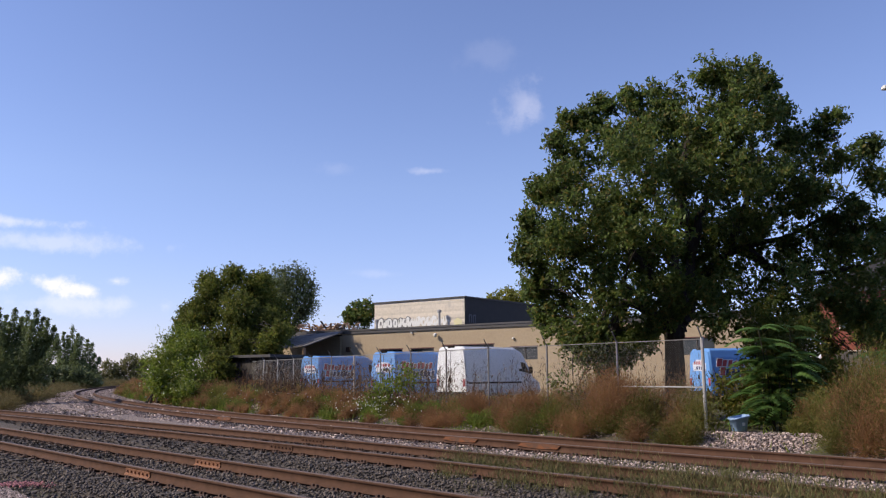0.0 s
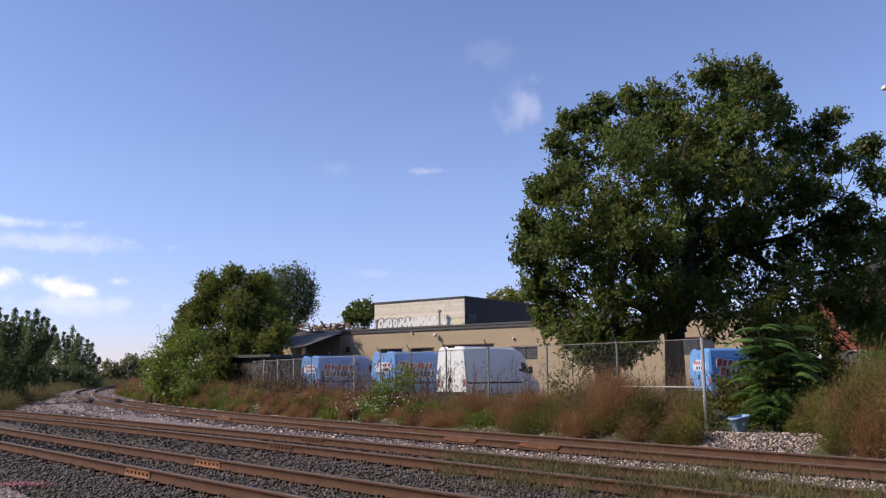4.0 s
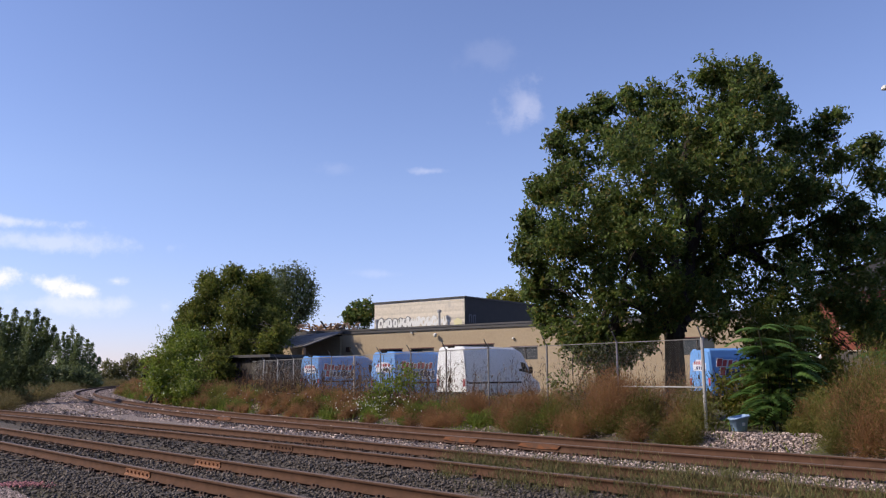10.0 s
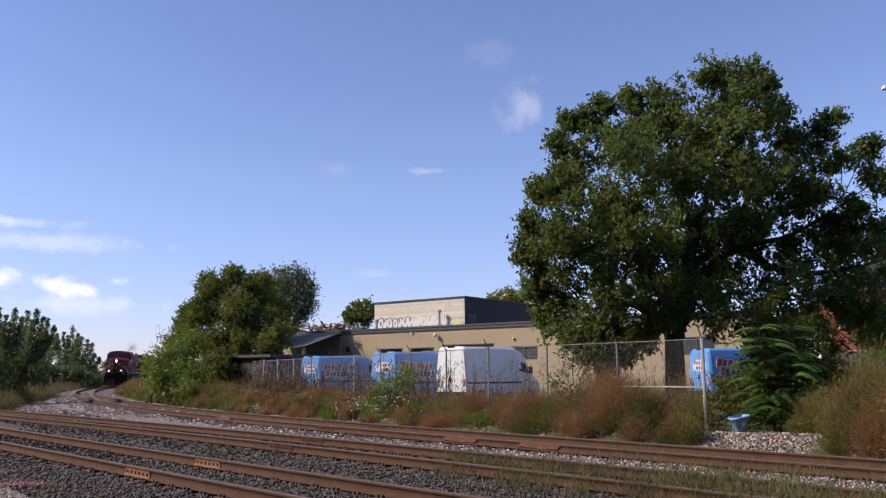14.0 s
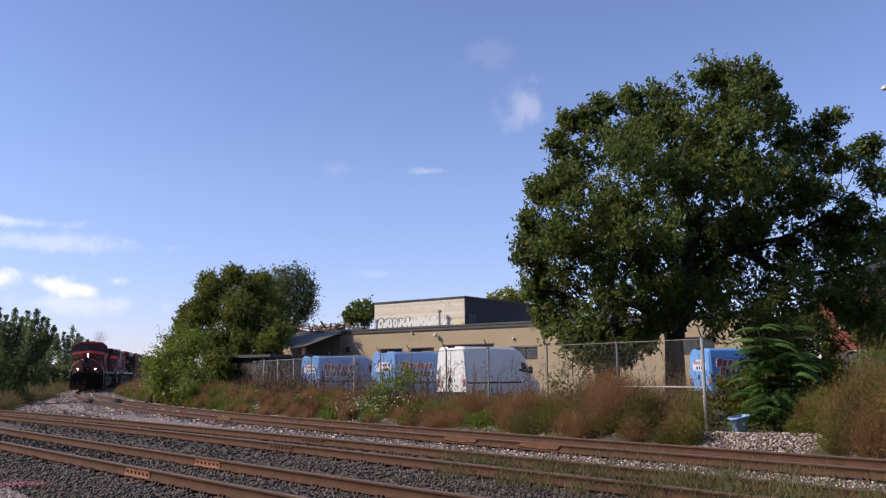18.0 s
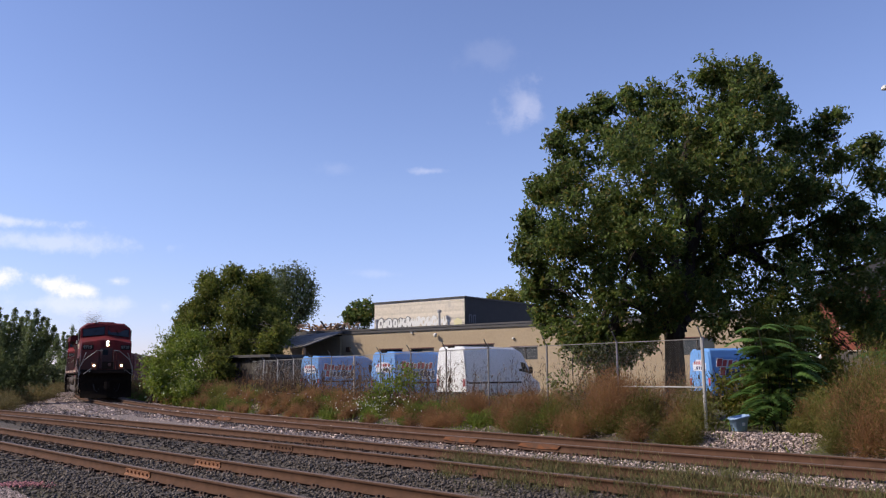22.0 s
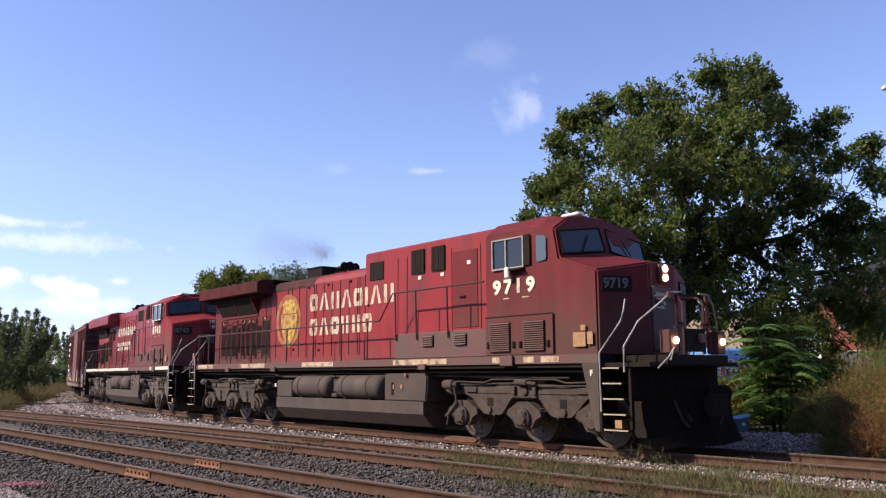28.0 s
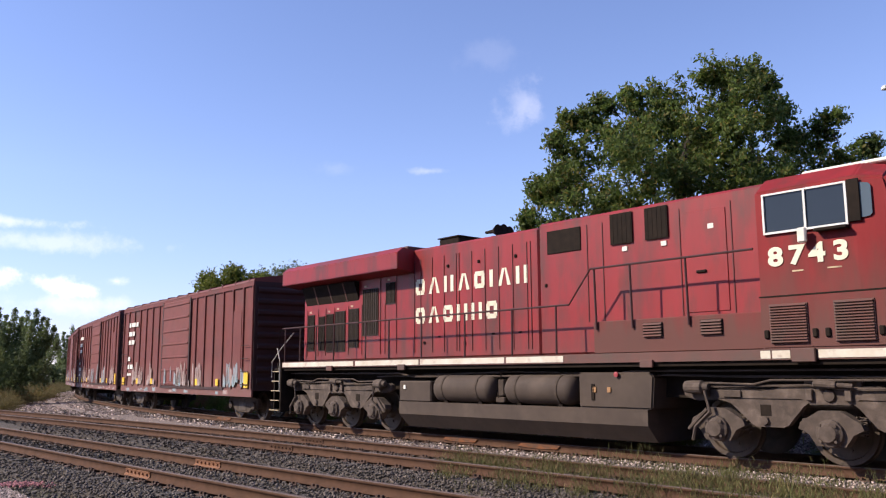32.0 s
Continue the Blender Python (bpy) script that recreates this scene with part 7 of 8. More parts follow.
# ---- unseen plain wall, added behind the eye to block skylight ----
tagged(new("wall_behind", mesh_of("wall_behind", [(x, y, z) for x in (-75, 75) for y in (-13.5, -13) for z in (-0.5, 13)], [(0, 1, 3, 2), (4, 6, 7, 5), (0, 4, 5, 1), (2, 3, 7, 6), (1, 5, 7, 3), (0, 2, 6, 4)], M_SHED)), "unseen dark wall added to hold back skylight", "wall", kind="structure")


# ---- ballast ----
def stones(name, px, py, pz, size, mat, rng, label):
    """Broken stones, six corners each."""
    n = len(px)
    base = np.array([(1, 0, 0), (0, 1, 0), (-1, 0, 0), (0, -1, 0), (0, 0, 1), (0, 0, -1)], float)
    tri = np.array([(0, 1, 4), (1, 2, 4), (2, 3, 4), (3, 0, 4), (1, 0, 5), (2, 1, 5), (3, 2, 5), (0, 3, 5)])
    q = rng.normal(size=(n, 4))
    q /= np.linalg.norm(q, axis=1)[:, None]
    w, x, y, z = q.T
    R = np.stack([1 - 2 * (y * y + z * z), 2 * (x * y - z * w), 2 * (x * z + y * w), 2 * (x * y + z * w), 1 - 2 * (x * x + z * z), 2 * (y * z - x * w), 2 * (x * z - y * w), 2 * (y * z + x * w), 1 - 2 * (x * x + y * y)], 1).reshape(n, 3, 3)
    v = base[None] * rng.uniform(0.6, 1.25, (n, 6, 1)) * np.asarray(size)[:, None, None] + rng.normal(0, 0.12, (n, 6, 3)) * np.asarray(size)[:, None, None]
    v = np.einsum("nij,nkj->nki", R, v)
    v[:, :, 2] *= 0.75
    v += np.stack([px, py, pz], 1)[:, None, :]
    # beyond eighteen metres only the upper four faces
    f = np.arange(n)[:, None, None] * 6 + tri[None]
    near = np.hypot(px, py) < 18
    f = np.concatenate([f[near].reshape(-1, 3), f[~near][:, :4].reshape(-1, 3)])
    ob = new(name, quick_mesh(name, v.reshape(-1, 3), f, mat))
    return tagged(ob, label, "gravel", kind="stuff")


def main_point(s, l):
    x, y, h = (np.interp(s, WAY, q) for q in (MAIN_X, MAIN_Y, HEAD))
    return x - np.sin(h) * l, y + np.cos(h) * l


def ballast():
    rng = np.random.default_rng(17)
    # thrown over the plan, thinning out with the distance from the crossing's edge
    n = 360000
    r = 5.5 * (46 / 5.5) ** rng.random(n)
    a = rng.uniform(-0.60, 0.60, n)
    px, py = np.sin(a) * r, np.cos(a) * r
    l0, l1, l2 = lateral(px, py, 0), lateral(px, py, 1), lateral(px, py, 2)
    bed = np.minimum(np.minimum(abs(l0), abs(l1)), abs(l2))
    z = np.where(bed < 1.75, -0.212, np.interp(bed, [1.75, 2.2], [-0.212, -0.285]))
    inside = (bed < 0.68)
    z = np.where(inside, z + 0.012, z)
    on_rail = (abs(bed - 0.7525) < 0.075)
    keep = ~on_rail & (l0 < 3.3) & (l2 > -4.5) & (rng.random(n) < np.where(r > 20, 0.33, 0.37)) & ((r < 30) | (l0 > -7))
    pale = (l0 > -2.9 + rng.normal(0, 0.25, n))
    size = rng.uniform(0.012, 0.038, n) * np.interp(r, [6, 20, 46], [0.8, 1.2, 2.0])
    for nm, m, mt, lab in (("pale_ballast", keep & pale, M_STONE_L, "loose pale pink-grey crushed stone ballast"), ("dark_ballast", keep & ~pale, M_STONE_D, "loose dark grey crushed stone ballast")):
        stones(nm, px[m], py[m], z[m] + size[m] * 0.35, size[m], mt, rng, lab)
    # the heap of stone beside the main track, and its thin apron
    m = 9500
    hx, hy = rng.normal(7.3, 1.25, m), rng.normal(18.9, 1.0, m)
    hl = lateral(hx, hy, 0)
    k = (hl > 1.9) & (hl < 4.3 + 0.5 * np.sin(hx * 3.1) + rng.normal(0, 0.2, m)) 
    d = np.hypot((hx - 7.2) / 1.7, (hy - 18.9) / 1.3)
    hz = ground_z(hx, hy) + np.clip(0.10 * (1 - d), 0, 1) + rng.uniform(0, 0.03, m)
    # a thin scatter of stone along the foot of the verge, and over the gravel inside the curve
    m2 = 9000
    vx, vy = main_point(rng.uniform(-26, 14, m2), 2.0 + rng.random(m2) ** 1.4 * 2.2)
    gx, gy = rng.uniform(-17, -8, m2), rng.uniform(25, 44, m2)
    g = (lateral(gx, gy, 0) < -1.9) & (lateral(gx, gy, 1) > 1.6)
    nx, ny = main_point(rng.uniform(6, 15, 4200), rng.uniform(1.75, 3.5, 4200))
    wx, wy = main_point(rng.uniform(-62, -14, 26000), rng.uniform(-9.0, -2.9, 26000))
    wk = lateral(wx, wy, 1) > 1.6
    nx, ny = np.concatenate([nx, wx[wk]]), np.concatenate([ny, wy[wk]])
    # the far reach of the main track's bed
    fl = rng.uniform(-2.6, 2.6, 22000)
    fx, fy = main_point(rng.uniform(-95, -20, 22000), fl)
    clear = abs(abs(fl) - 0.7525) > 0.16
    fl, fx, fy = fl[clear], fx[clear], fy[clear]
    stones("far_ballast", fx, fy, np.interp(abs(fl), [1.75, 2.6], [-0.20, -0.24]), rng.uniform(0.03, 0.07, len(fx)), M_STONE_L, rng, "pale ballast on the far curve of track")
    ax, ay = np.concatenate([vx, gx[g], nx]), np.concatenate([vy, gy[g], ny])
    stones("verge_gravel", ax, ay, ground_z(ax, ay) + 0.012, rng.uniform(0.014, 0.04, len(ax)) * np.interp(np.hypot(ax, ay), [18, 40], [1.0, 2.2]), M_STONE_L, rng, "thin pale gravel along the foot of the verge")
    stones("stone_heap", hx[k], hy[k], hz[k], rng.uniform(0.016, 0.046, m)[k], M_STONE_L, rng, "low heap of pale crushed stone beside the track")


ballast()


# ---- faded pink paint on the near ballast ----
def paint_marks():
    rng = np.random.default_rng(61)
    n = 420
    x, y = rng.uniform(-7.1, -5.9, n), rng.normal(13.65, 0.16, n)
    stones("paint_marks", x, y, np.full(n, -0.235), rng.uniform(0.012, 0.03, n), M_PINKMARK, rng, "faded pink paint on the trackside stones")
    n = 5200
    x, y = rng.uniform(-8.2, -5.7, n), rng.normal(12.4, 0.5, n)
    k = x + 6.3 < (12.7 - y) * 0.8
    stones("sandy_grit", x[k], y[k], np.full(k.sum(), -0.24), rng.uniform(0.008, 0.022, n)[k], M_STONE_L, rng, "pale sandy grit at the foot of the ballast")


M_PINKMARK = mat_of("pink_marking", (0.40, 0.15, 0.17), (0.25, 0.12, 0.12), 0.85, scale=20, rand=0.5, island=True)
paint_marks()


# ---- ties, plates and joints ----
def ties():
    rng = random.Random(21)
    tie = boxes((-0.115, -1.3, -0.17, 0.115, 1.3, 0.0), bevel=0.012)
    me = bpy.data.meshes.new("sleeper")
    tie.to_mesh(me), tie.free()
    me.materials.append(M_TIE)
    bm = boxes((-0.10, -0.18, 0.0, 0.10, 0.18, 0.016), (-0.07, 0.085, 0.016, -0.03, 0.125, 0.05), (0.03, 0.085, 0.016, 0.07, 0.125, 0.05), (-0.07, -0.125, 0.016, -0.03, -0.085, 0.05), (0.03, -0.125, 0.016, 0.07, -0.085, 0.05), (0.11, -0.11, -0.02, 0.15, 0.11, 0.03))
    pl = bpy.data.meshes.new("tie_plate")
    bm.to_mesh(pl), bm.free()
    pl.materials.append(M_PLATE_DARK)
    for k, track in enumerate(TRACKS):
        x, y, h = track_line(k)
        s = np.concatenate([[0], np.cumsum(np.hypot(np.diff(x), np.diff(y)))])
        lo, hi = (0, s[-1])
        c = 0.25
        while c < hi:
            cx, cy, ch = (float(np.interp(c, s, q)) for q in (x, y, h))
            d = math.hypot(cx, cy)
            if (k == 0 and -32 < cx < 15 and cy > 5) or (k > 0 and -20 < cx < 12 and cy > 4):
                m = pose(cx, cy, -0.196 + rng.uniform(-0.012, 0.004), 0, 0, math.degrees(ch) + rng.uniform(-1.2, 1.2))
                t = part("sleeper", me, M_TIE, track, at=m)
                if (k > 0 and -15 < cx < 10) or (k == 0 and -4 < cx < 13):
                    for o in (-0.7525, 0.7525):
                        part("tie_plate", pl, M_PLATE_DARK, t, at=pose(0, o, 0.002))
            c += 0.52 + rng.uniform(-0.02, 0.02)


def joint_bar(k, px, py, side, mat, length=0.92):
    """Fishplates with bolts on both faces of a rail, and the gap in its head."""
    x, y, h = track_line(k)
    i = int(np.argmin((x - px) ** 2 + (y - py) ** 2))
    m = pose(float(x[i] - math.sin(h[i]) * side), float(y[i] + math.cos(h[i]) * side), 0, 0, 0, math.degrees(h[i]))
    bm = bmesh.new()
    for s in (-1, 1):
        prism([(s * 0.010, -0.045), (s * 0.036, -0.052), (s * 0.026, -0.09), (s * 0.030, -0.13), (s * 0.066, -0.152), (s * 0.012, -0.150)], -length / 2, length / 2, "x", bm=bm)
        for j in range(6):
            lathe([(0.020, s * 0.025), (0.020, s * 0.052), (0.010, s * 0.056)], 6, "y", bm, (-length / 2 + 0.09 + j * (length - 0.18) / 5, 0, -0.092))
    part("joint_bar", bm, mat, TRACKS[k], "bolted rusty rail joint bar", at=m)


M_ORANGE = mat_of("orange_scale", (0.24, 0.078, 0.022), (0.11, 0.048, 0.024), 0.9, scale=4, dirt=(0.09, 0.046, 0.028), dirt_amt=0.6, dirt_scale=3, stretch=(1, 1, 3))
M_PLATE_DARK = mat_of("rusty_plate", (0.10, 0.055, 0.038), (0.06, 0.036, 0.028), 0.9, scale=9, bump=0.2)
for k, px, py, side in ((2, -5.6, 13.1, -0.7525), (2, -3.9, 15.8, 0.7525), (1, -3.0, 20.6, 0.7525), (1, -4.2, 17.7, -0.7525), (0, -3.9, 24.2, -0.7525), (0, -1.2, 26.0, 0.7525), (1, 5.0, 9.6, 0.7525), (2, 3.0, 6.2, 0.7525)):
    joint_bar(k, px, py, side, M_PLATE if k == 2 else M_RAIL)
ties()
for px, py in ((0.6, 20.2), (2.2, 18.4), (-8.0, 29.8)):
    x, y, h = track_line(0)
    i = int(np.argmin((x - px) ** 2 + (y - py) ** 2))
    part("rust_stain", prism([(-0.62, -0.10), (-0.5, -0.03), (-0.2, -0.017), (0.35, -0.016), (0.6, -0.04), (0.52, -0.11), (0.1, -0.13), (-0.35, -0.12)], -0.040, -0.0125), M_ORANGE, TRACKS[0], "bright orange rust on the rail", at=pose(float(x[i] + math.sin(h[i]) * 0.7525), float(y[i] - math.cos(h[i]) * 0.7525), 0, 0, 0, math.degrees(h[i])))


# ---- weeds ----
def blades(name, pts, length, width, mat, rng, label, up=1.0, cat="weeds", lean=None):
    """Fine upright leaves: slim two-triangle blades."""
    n = len(pts)
    d = rng.normal(size=(n, 3)) * 0.75
    if lean is None:
        d[:, 2] = abs(d[:, 2]) + up
    else:
        d = d * 0.7 + lean / np.linalg.norm(lean, axis=1)[:, None]
    d /= np.linalg.norm(d, axis=1)[:, None]
    a = np.cross(d, rng.normal(size=(n, 3)))
    a /= np.linalg.norm(a, axis=1)[:, None]
    far = np.clip(np.hypot(pts[:, 0], pts[:, 1]) / 27.0, 1.0, 2.6)
    L = (length * far * rng.uniform(0.6, 1.4, n))[:, None]
    W = L * width
    v = np.stack([pts, pts + d * L * 0.5 + a * W * 0.5, pts + d * L, pts + d * L * 0.45 - a * W * 0.5], 1).reshape(-1, 3)
    i = np.arange(n)[:, None] * 4
    f = np.concatenate([i + np.array([[0, 1, 2]]), i + np.array([[0, 2, 3]])], 0)
    return tagged(new(name, quick_mesh(name, v, f, mat)), label, cat, kind="stuff")


def plumes(name, plants, per, length, width, mat, rng, label, cat="weeds"):
    """Soft mounded plants (x, y, z, radius, height): fine blades that radiate from the foot of each."""
    pts, dirs = [], []
    for x, y, z, r, h in plants:
        far = math.hypot(x, y)
        n = int(per * (0.25 + r * h) * float(np.interp(far, [20, 30, 50, 90], [1.3, 1.0, 0.42, 0.16])))
        d = rng.normal(size=(n, 3))
        d[:, 2] = abs(d[:, 2]) * 1.15
        d /= np.linalg.norm(d, axis=1)[:, None]
        # bunched into a few dozen sprays with ragged tips
        k = rng.normal(size=(26, 3))
        k[:, 2] = abs(k[:, 2]) * 1.15
        k /= np.linalg.norm(k, axis=1)[:, None]
        d = d * 0.45 + k[rng.integers(26, size=n)] * 0.75
        q = rng.uniform(0.05, 1.0, n) ** 0.6 * rng.uniform(0.82, 1.12, n)
        pts.append(np.stack([x + d[:, 0] * q * r, y + d[:, 1] * q * r, z + d[:, 2] * q * h], 1))
        dirs.append(d * np.array([r, r, h]))
    return blades(name, np.concatenate(pts), length, width, mat, rng, label, 0.0, cat, np.concatenate(dirs))


# stretches of the verge: way from, to, then shares of rust, green, olive, and height
VERGE = [(-75, -47, 0.35, 0.35, 0.3, 0.75), (-47, -40, 0.15, 0.7, 0.15, 0.8), (-40, -31, 0.75, 0.05, 0.2, 0.85), (-31, -25, 0.3, 0.2, 0.5, 0.85), (-25, -18, 0.2, 0.25, 0.55, 0.85), (-18, -12, 0.5, 0.15, 0.35, 0.85), (-12, -8, 0.35, 0.35, 0.3, 0.8), (-8, -5.2, 0.25, 0.55, 0.2, 0.72),
         (-5.2, -2.6, 0.8, 0.1, 0.1, 0.88), (-2.6, -1.6, 0.05, 0.85, 0.1, 0.75), (-1.6, -0.2, 0.95, 0.0, 0.05, 1.0), (-0.2, 0.8, 0.2, 0.3, 0.5, 1.15), (0.8, 2.6, 0.7, 0.05, 0.25, 1.2), (2.6, 5.4, 0.3, 0.1, 0.6, 1.0)]


def verge():
    rng = np.random.default_rng(29)
    kinds = {"rust": [], "green": [], "olive": []}
    for s0, s1, a, b, c, hh in VERGE:
        n = int((s1 - s0) * (11 if s1 > -20 else 13))
        s = rng.uniform(s0, s1, n)
        l = 2.75 + rng.random(n) ** 1.1 * (3.6 if s1 > -8 else 5.2)
        x, y = main_point(s, l)
        z = ground_z(x, y) - 0.05
        for i in range(n):
            k = ("rust", "green", "olive")[int(rng.choice(3, p=np.array((a, b, c)) / (a + b + c)))]
            f = 0.5 + 0.5 * min(1, (l[i] - 2.7) / 1.5)
            if 0.298 < x[i] / y[i] < 0.39:
                continue
            h = hh * f * (0.8 if -22 < s[i] < -0.5 else 1.0) * rng.uniform(0.75, 1.3) * (0.72 if k == "green" else 0.9 if k == "olive" else 1.08)
            kinds[k].append((x[i], y[i], z[i], h * rng.uniform(0.5, 0.75) + 0.08, h))
    # the tall stand at the near end, beside the stone heap
    for i in range(105):
        s, l = rng.uniform(6.9, 12.5), rng.uniform(2.9, 6.5)
        x, y = (float(q) for q in main_point(s, l))
        if math.hypot(x - 7.1, y - 18.8) < 1.5:
            continue
        b = x / y
        k = "rust" if rng.random() < (0.75 if b > 0.495 and l < 4.6 else 0.18) else "olive"
        h = rng.uniform(1.1, 1.95) * (0.75 if l < 3.4 else 1) * float(np.interp(b, [0.42, 0.50], [0.36, 1.0]))
        kinds[k].append((x, y, float(ground_z([x], [y])[0]) - 0.05, 0.25 + 0.28 * h, h))
    for k, mt, L, W, per, lab in (("rust", M_WEED_RUST, 0.085, 0.10, 4000, "feathery rust-brown dried weeds along the verge"), ("green", M_WEED_GREEN2, 0.095, 0.24, 1700, "fresh green leafy weeds along the verge"), ("olive", M_WEED_GREEN, 0.10, 0.095, 3200, "olive and straw-coloured soft weeds along the verge")):
        plumes("weeds", kinds[k], per, L, W, mt, rng, lab)
    # low green growth at the foot of the plumes
    n = 9000
    s, l = rng.uniform(-40, 6, n), 2.6 + rng.random(n) * 4
    x, y = main_point(s, l)
    keep = np.sin(s * 1.7) + np.sin(s * 0.63 + 2) + rng.normal(0, 0.5, n) > 0.1
    blades("verge_grass", np.stack([x, y, ground_z(x, y)], 1)[keep], 0.20, 0.12, M_WEED_GREEN2, rng, "low green grass at the foot of the weeds", 1.2, "grass")
    # tall dry stalks in front of the vans
    pts = []
    rears = ((0.35, 40.7), (-3.1, 43.3), (-8.4, 52.7))
    for i in range(680):
        s, l = rng.uniform(-24, 5), rng.uniform(4.2, 6.5)
        x, y = (float(q) for q in main_point(s, l))
        if i % 5 == 0:
            # a thicker stand close behind the vans
            c, w = rears[i // 5 % 3], rng.uniform(-1.1, 1.1)
            x, y = c[0] - 0.69 * 1.3 + 0.72 * w + rng.normal(0, 0.25), c[1] - 0.72 * 1.3 - 0.69 * w + rng.normal(0, 0.25)
        h = rng.uniform(0.9, 2.0)
        lean = rng.normal(0, 0.12, 2)
        u = rng.random(26) ** 0.6
        pts.append(np.stack([x + lean[0] * u * h + rng.normal(0, 0.03, 26), y + lean[1] * u * h + rng.normal(0, 0.03, 26), u * h], 1))
    blades("weed_stalks", np.concatenate(pts), 0.11, 0.14, M_STALK, rng, "tall dry brown weed stalks by the fence", 1.6)
    # white flower heads
    n = 300
    s, l = np.concatenate([rng.uniform(-24, -7, 120), rng.normal(-8.5, 1.2, 180)]), rng.uniform(2.9, 4.4, n)
    x, y = main_point(s, l)
    leaf_cloud("aster_flowers", np.stack([x, y, rng.uniform(0.15, 0.75, n)], 1), 0.055, M_FLOWER, None, rng, 0, 0.9, kind="stuff")["label"] = "small white aster flower heads among weeds"
    bpy.data.objects["aster_flowers"]["category"] = "flowers"


M_WEED_GREEN2 = leaf_mat("fresh_weed", (0.11, 0.155, 0.022), (0.19, 0.235, 0.040), (0.25, 0.25, 0.07), 0.42, 0.7)
M_STALK = leaf_mat("dry_stalk", (0.075, 0.047, 0.032), (0.14, 0.095, 0.065), None, 0.15, 0.9)
M_WEED_TRACK = leaf_mat("dusty_track_weed", (0.085, 0.095, 0.03), (0.145, 0.135, 0.05), (0.24, 0.18, 0.09), 0.3, 0.8)
M_FLOWER = mat_of("white_petal", (0.75, 0.75, 0.72), (0.7, 0.7, 0.62), 0.8)
verge()


def grasses():
    rng = np.random.default_rng(31)
    # weeds between the tracks at the near end
    n = 620
    pts = []
    for i in range(n):
        x = rng.uniform(0.0, 9.5) if i % 3 else rng.uniform(2.5, 9.0)
        y = 15.686 - 1.1124 * x - 0.00374 * x * x + rng.normal(-0.6, 1.15)
        if y < 4:
            continue
        m = int(rng.uniform(20, 90))
        h = rng.uniform(0.10, 0.50) * (1.0 if x > 2 else 0.6)
        pts.append(np.stack([x + rng.normal(0, 0.11, m), y + rng.normal(0, 0.11, m), -0.21 + rng.random(m) * h], 1))
    blades("track_weeds", np.concatenate(pts), 0.10, 0.07, M_WEED_TRACK, rng, "sparse green and straw weeds between the rails", 1.3)
    # the meadow inside the curve, up to the ballast's edge
    n = 2600
    y = 34 * (170 / 34) ** rng.random(n)
    x = y * rng.uniform(-0.56, -0.30, n)
    l0 = lateral(x, y, 0)
    keep = (lateral(x, y, 1) > 2.1) & (l0 < np.interp(y, [44, 62], [-6.2, -3.0]) + rng.normal(0, 0.35, n)) | (l0 > 3.5) & (y > 95)
    x, y = x[keep], y[keep]
    z = ground_z(x, y)
    pl = [(x[i], y[i], z[i] - 0.05, rng.uniform(0.4, 0.9) * (1 + y[i] / 160), rng.uniform(0.5, 1.05)) for i in range(len(x))]
    plumes("meadow_grass", pl, 1500, 0.11, 0.085, M_GRASS_DRY, rng, "tall olive and straw meadow grass", "grass")
    # short grass behind the heap and through the yard
    n = 16000
    x, y = rng.uniform(-14, 22, n), rng.uniform(14, 60, n)
    keep = (lateral(x, y, 0) > np.where(x > 4, 2.9, 4.2))
    x, y = x[keep], y[keep]
    blades("yard_grass", np.stack([x, y, ground_z(x, y)], 1), 0.22, 0.10, M_WEED_GREEN2, rng, "short rough green grass in the yard", 1.4, "grass")


grasses()


# ---- chain-link fence ----
FENCE = [(6.5, 21.0), (1.5, 28.0), (-9.7, 49.0), (-15.0, 59.0)]


def fence_points(step):
    out = []
    seg = [(Vector((*a, 0)), Vector((*b, 0))) for a, b in zip(FENCE, FENCE[1:])]
    for a, b in seg:
        n = max(1, round((b - a).length / step))
        out += [a.lerp(b, i / n) for i in range(n)]
    return out + [seg[-1][1]]


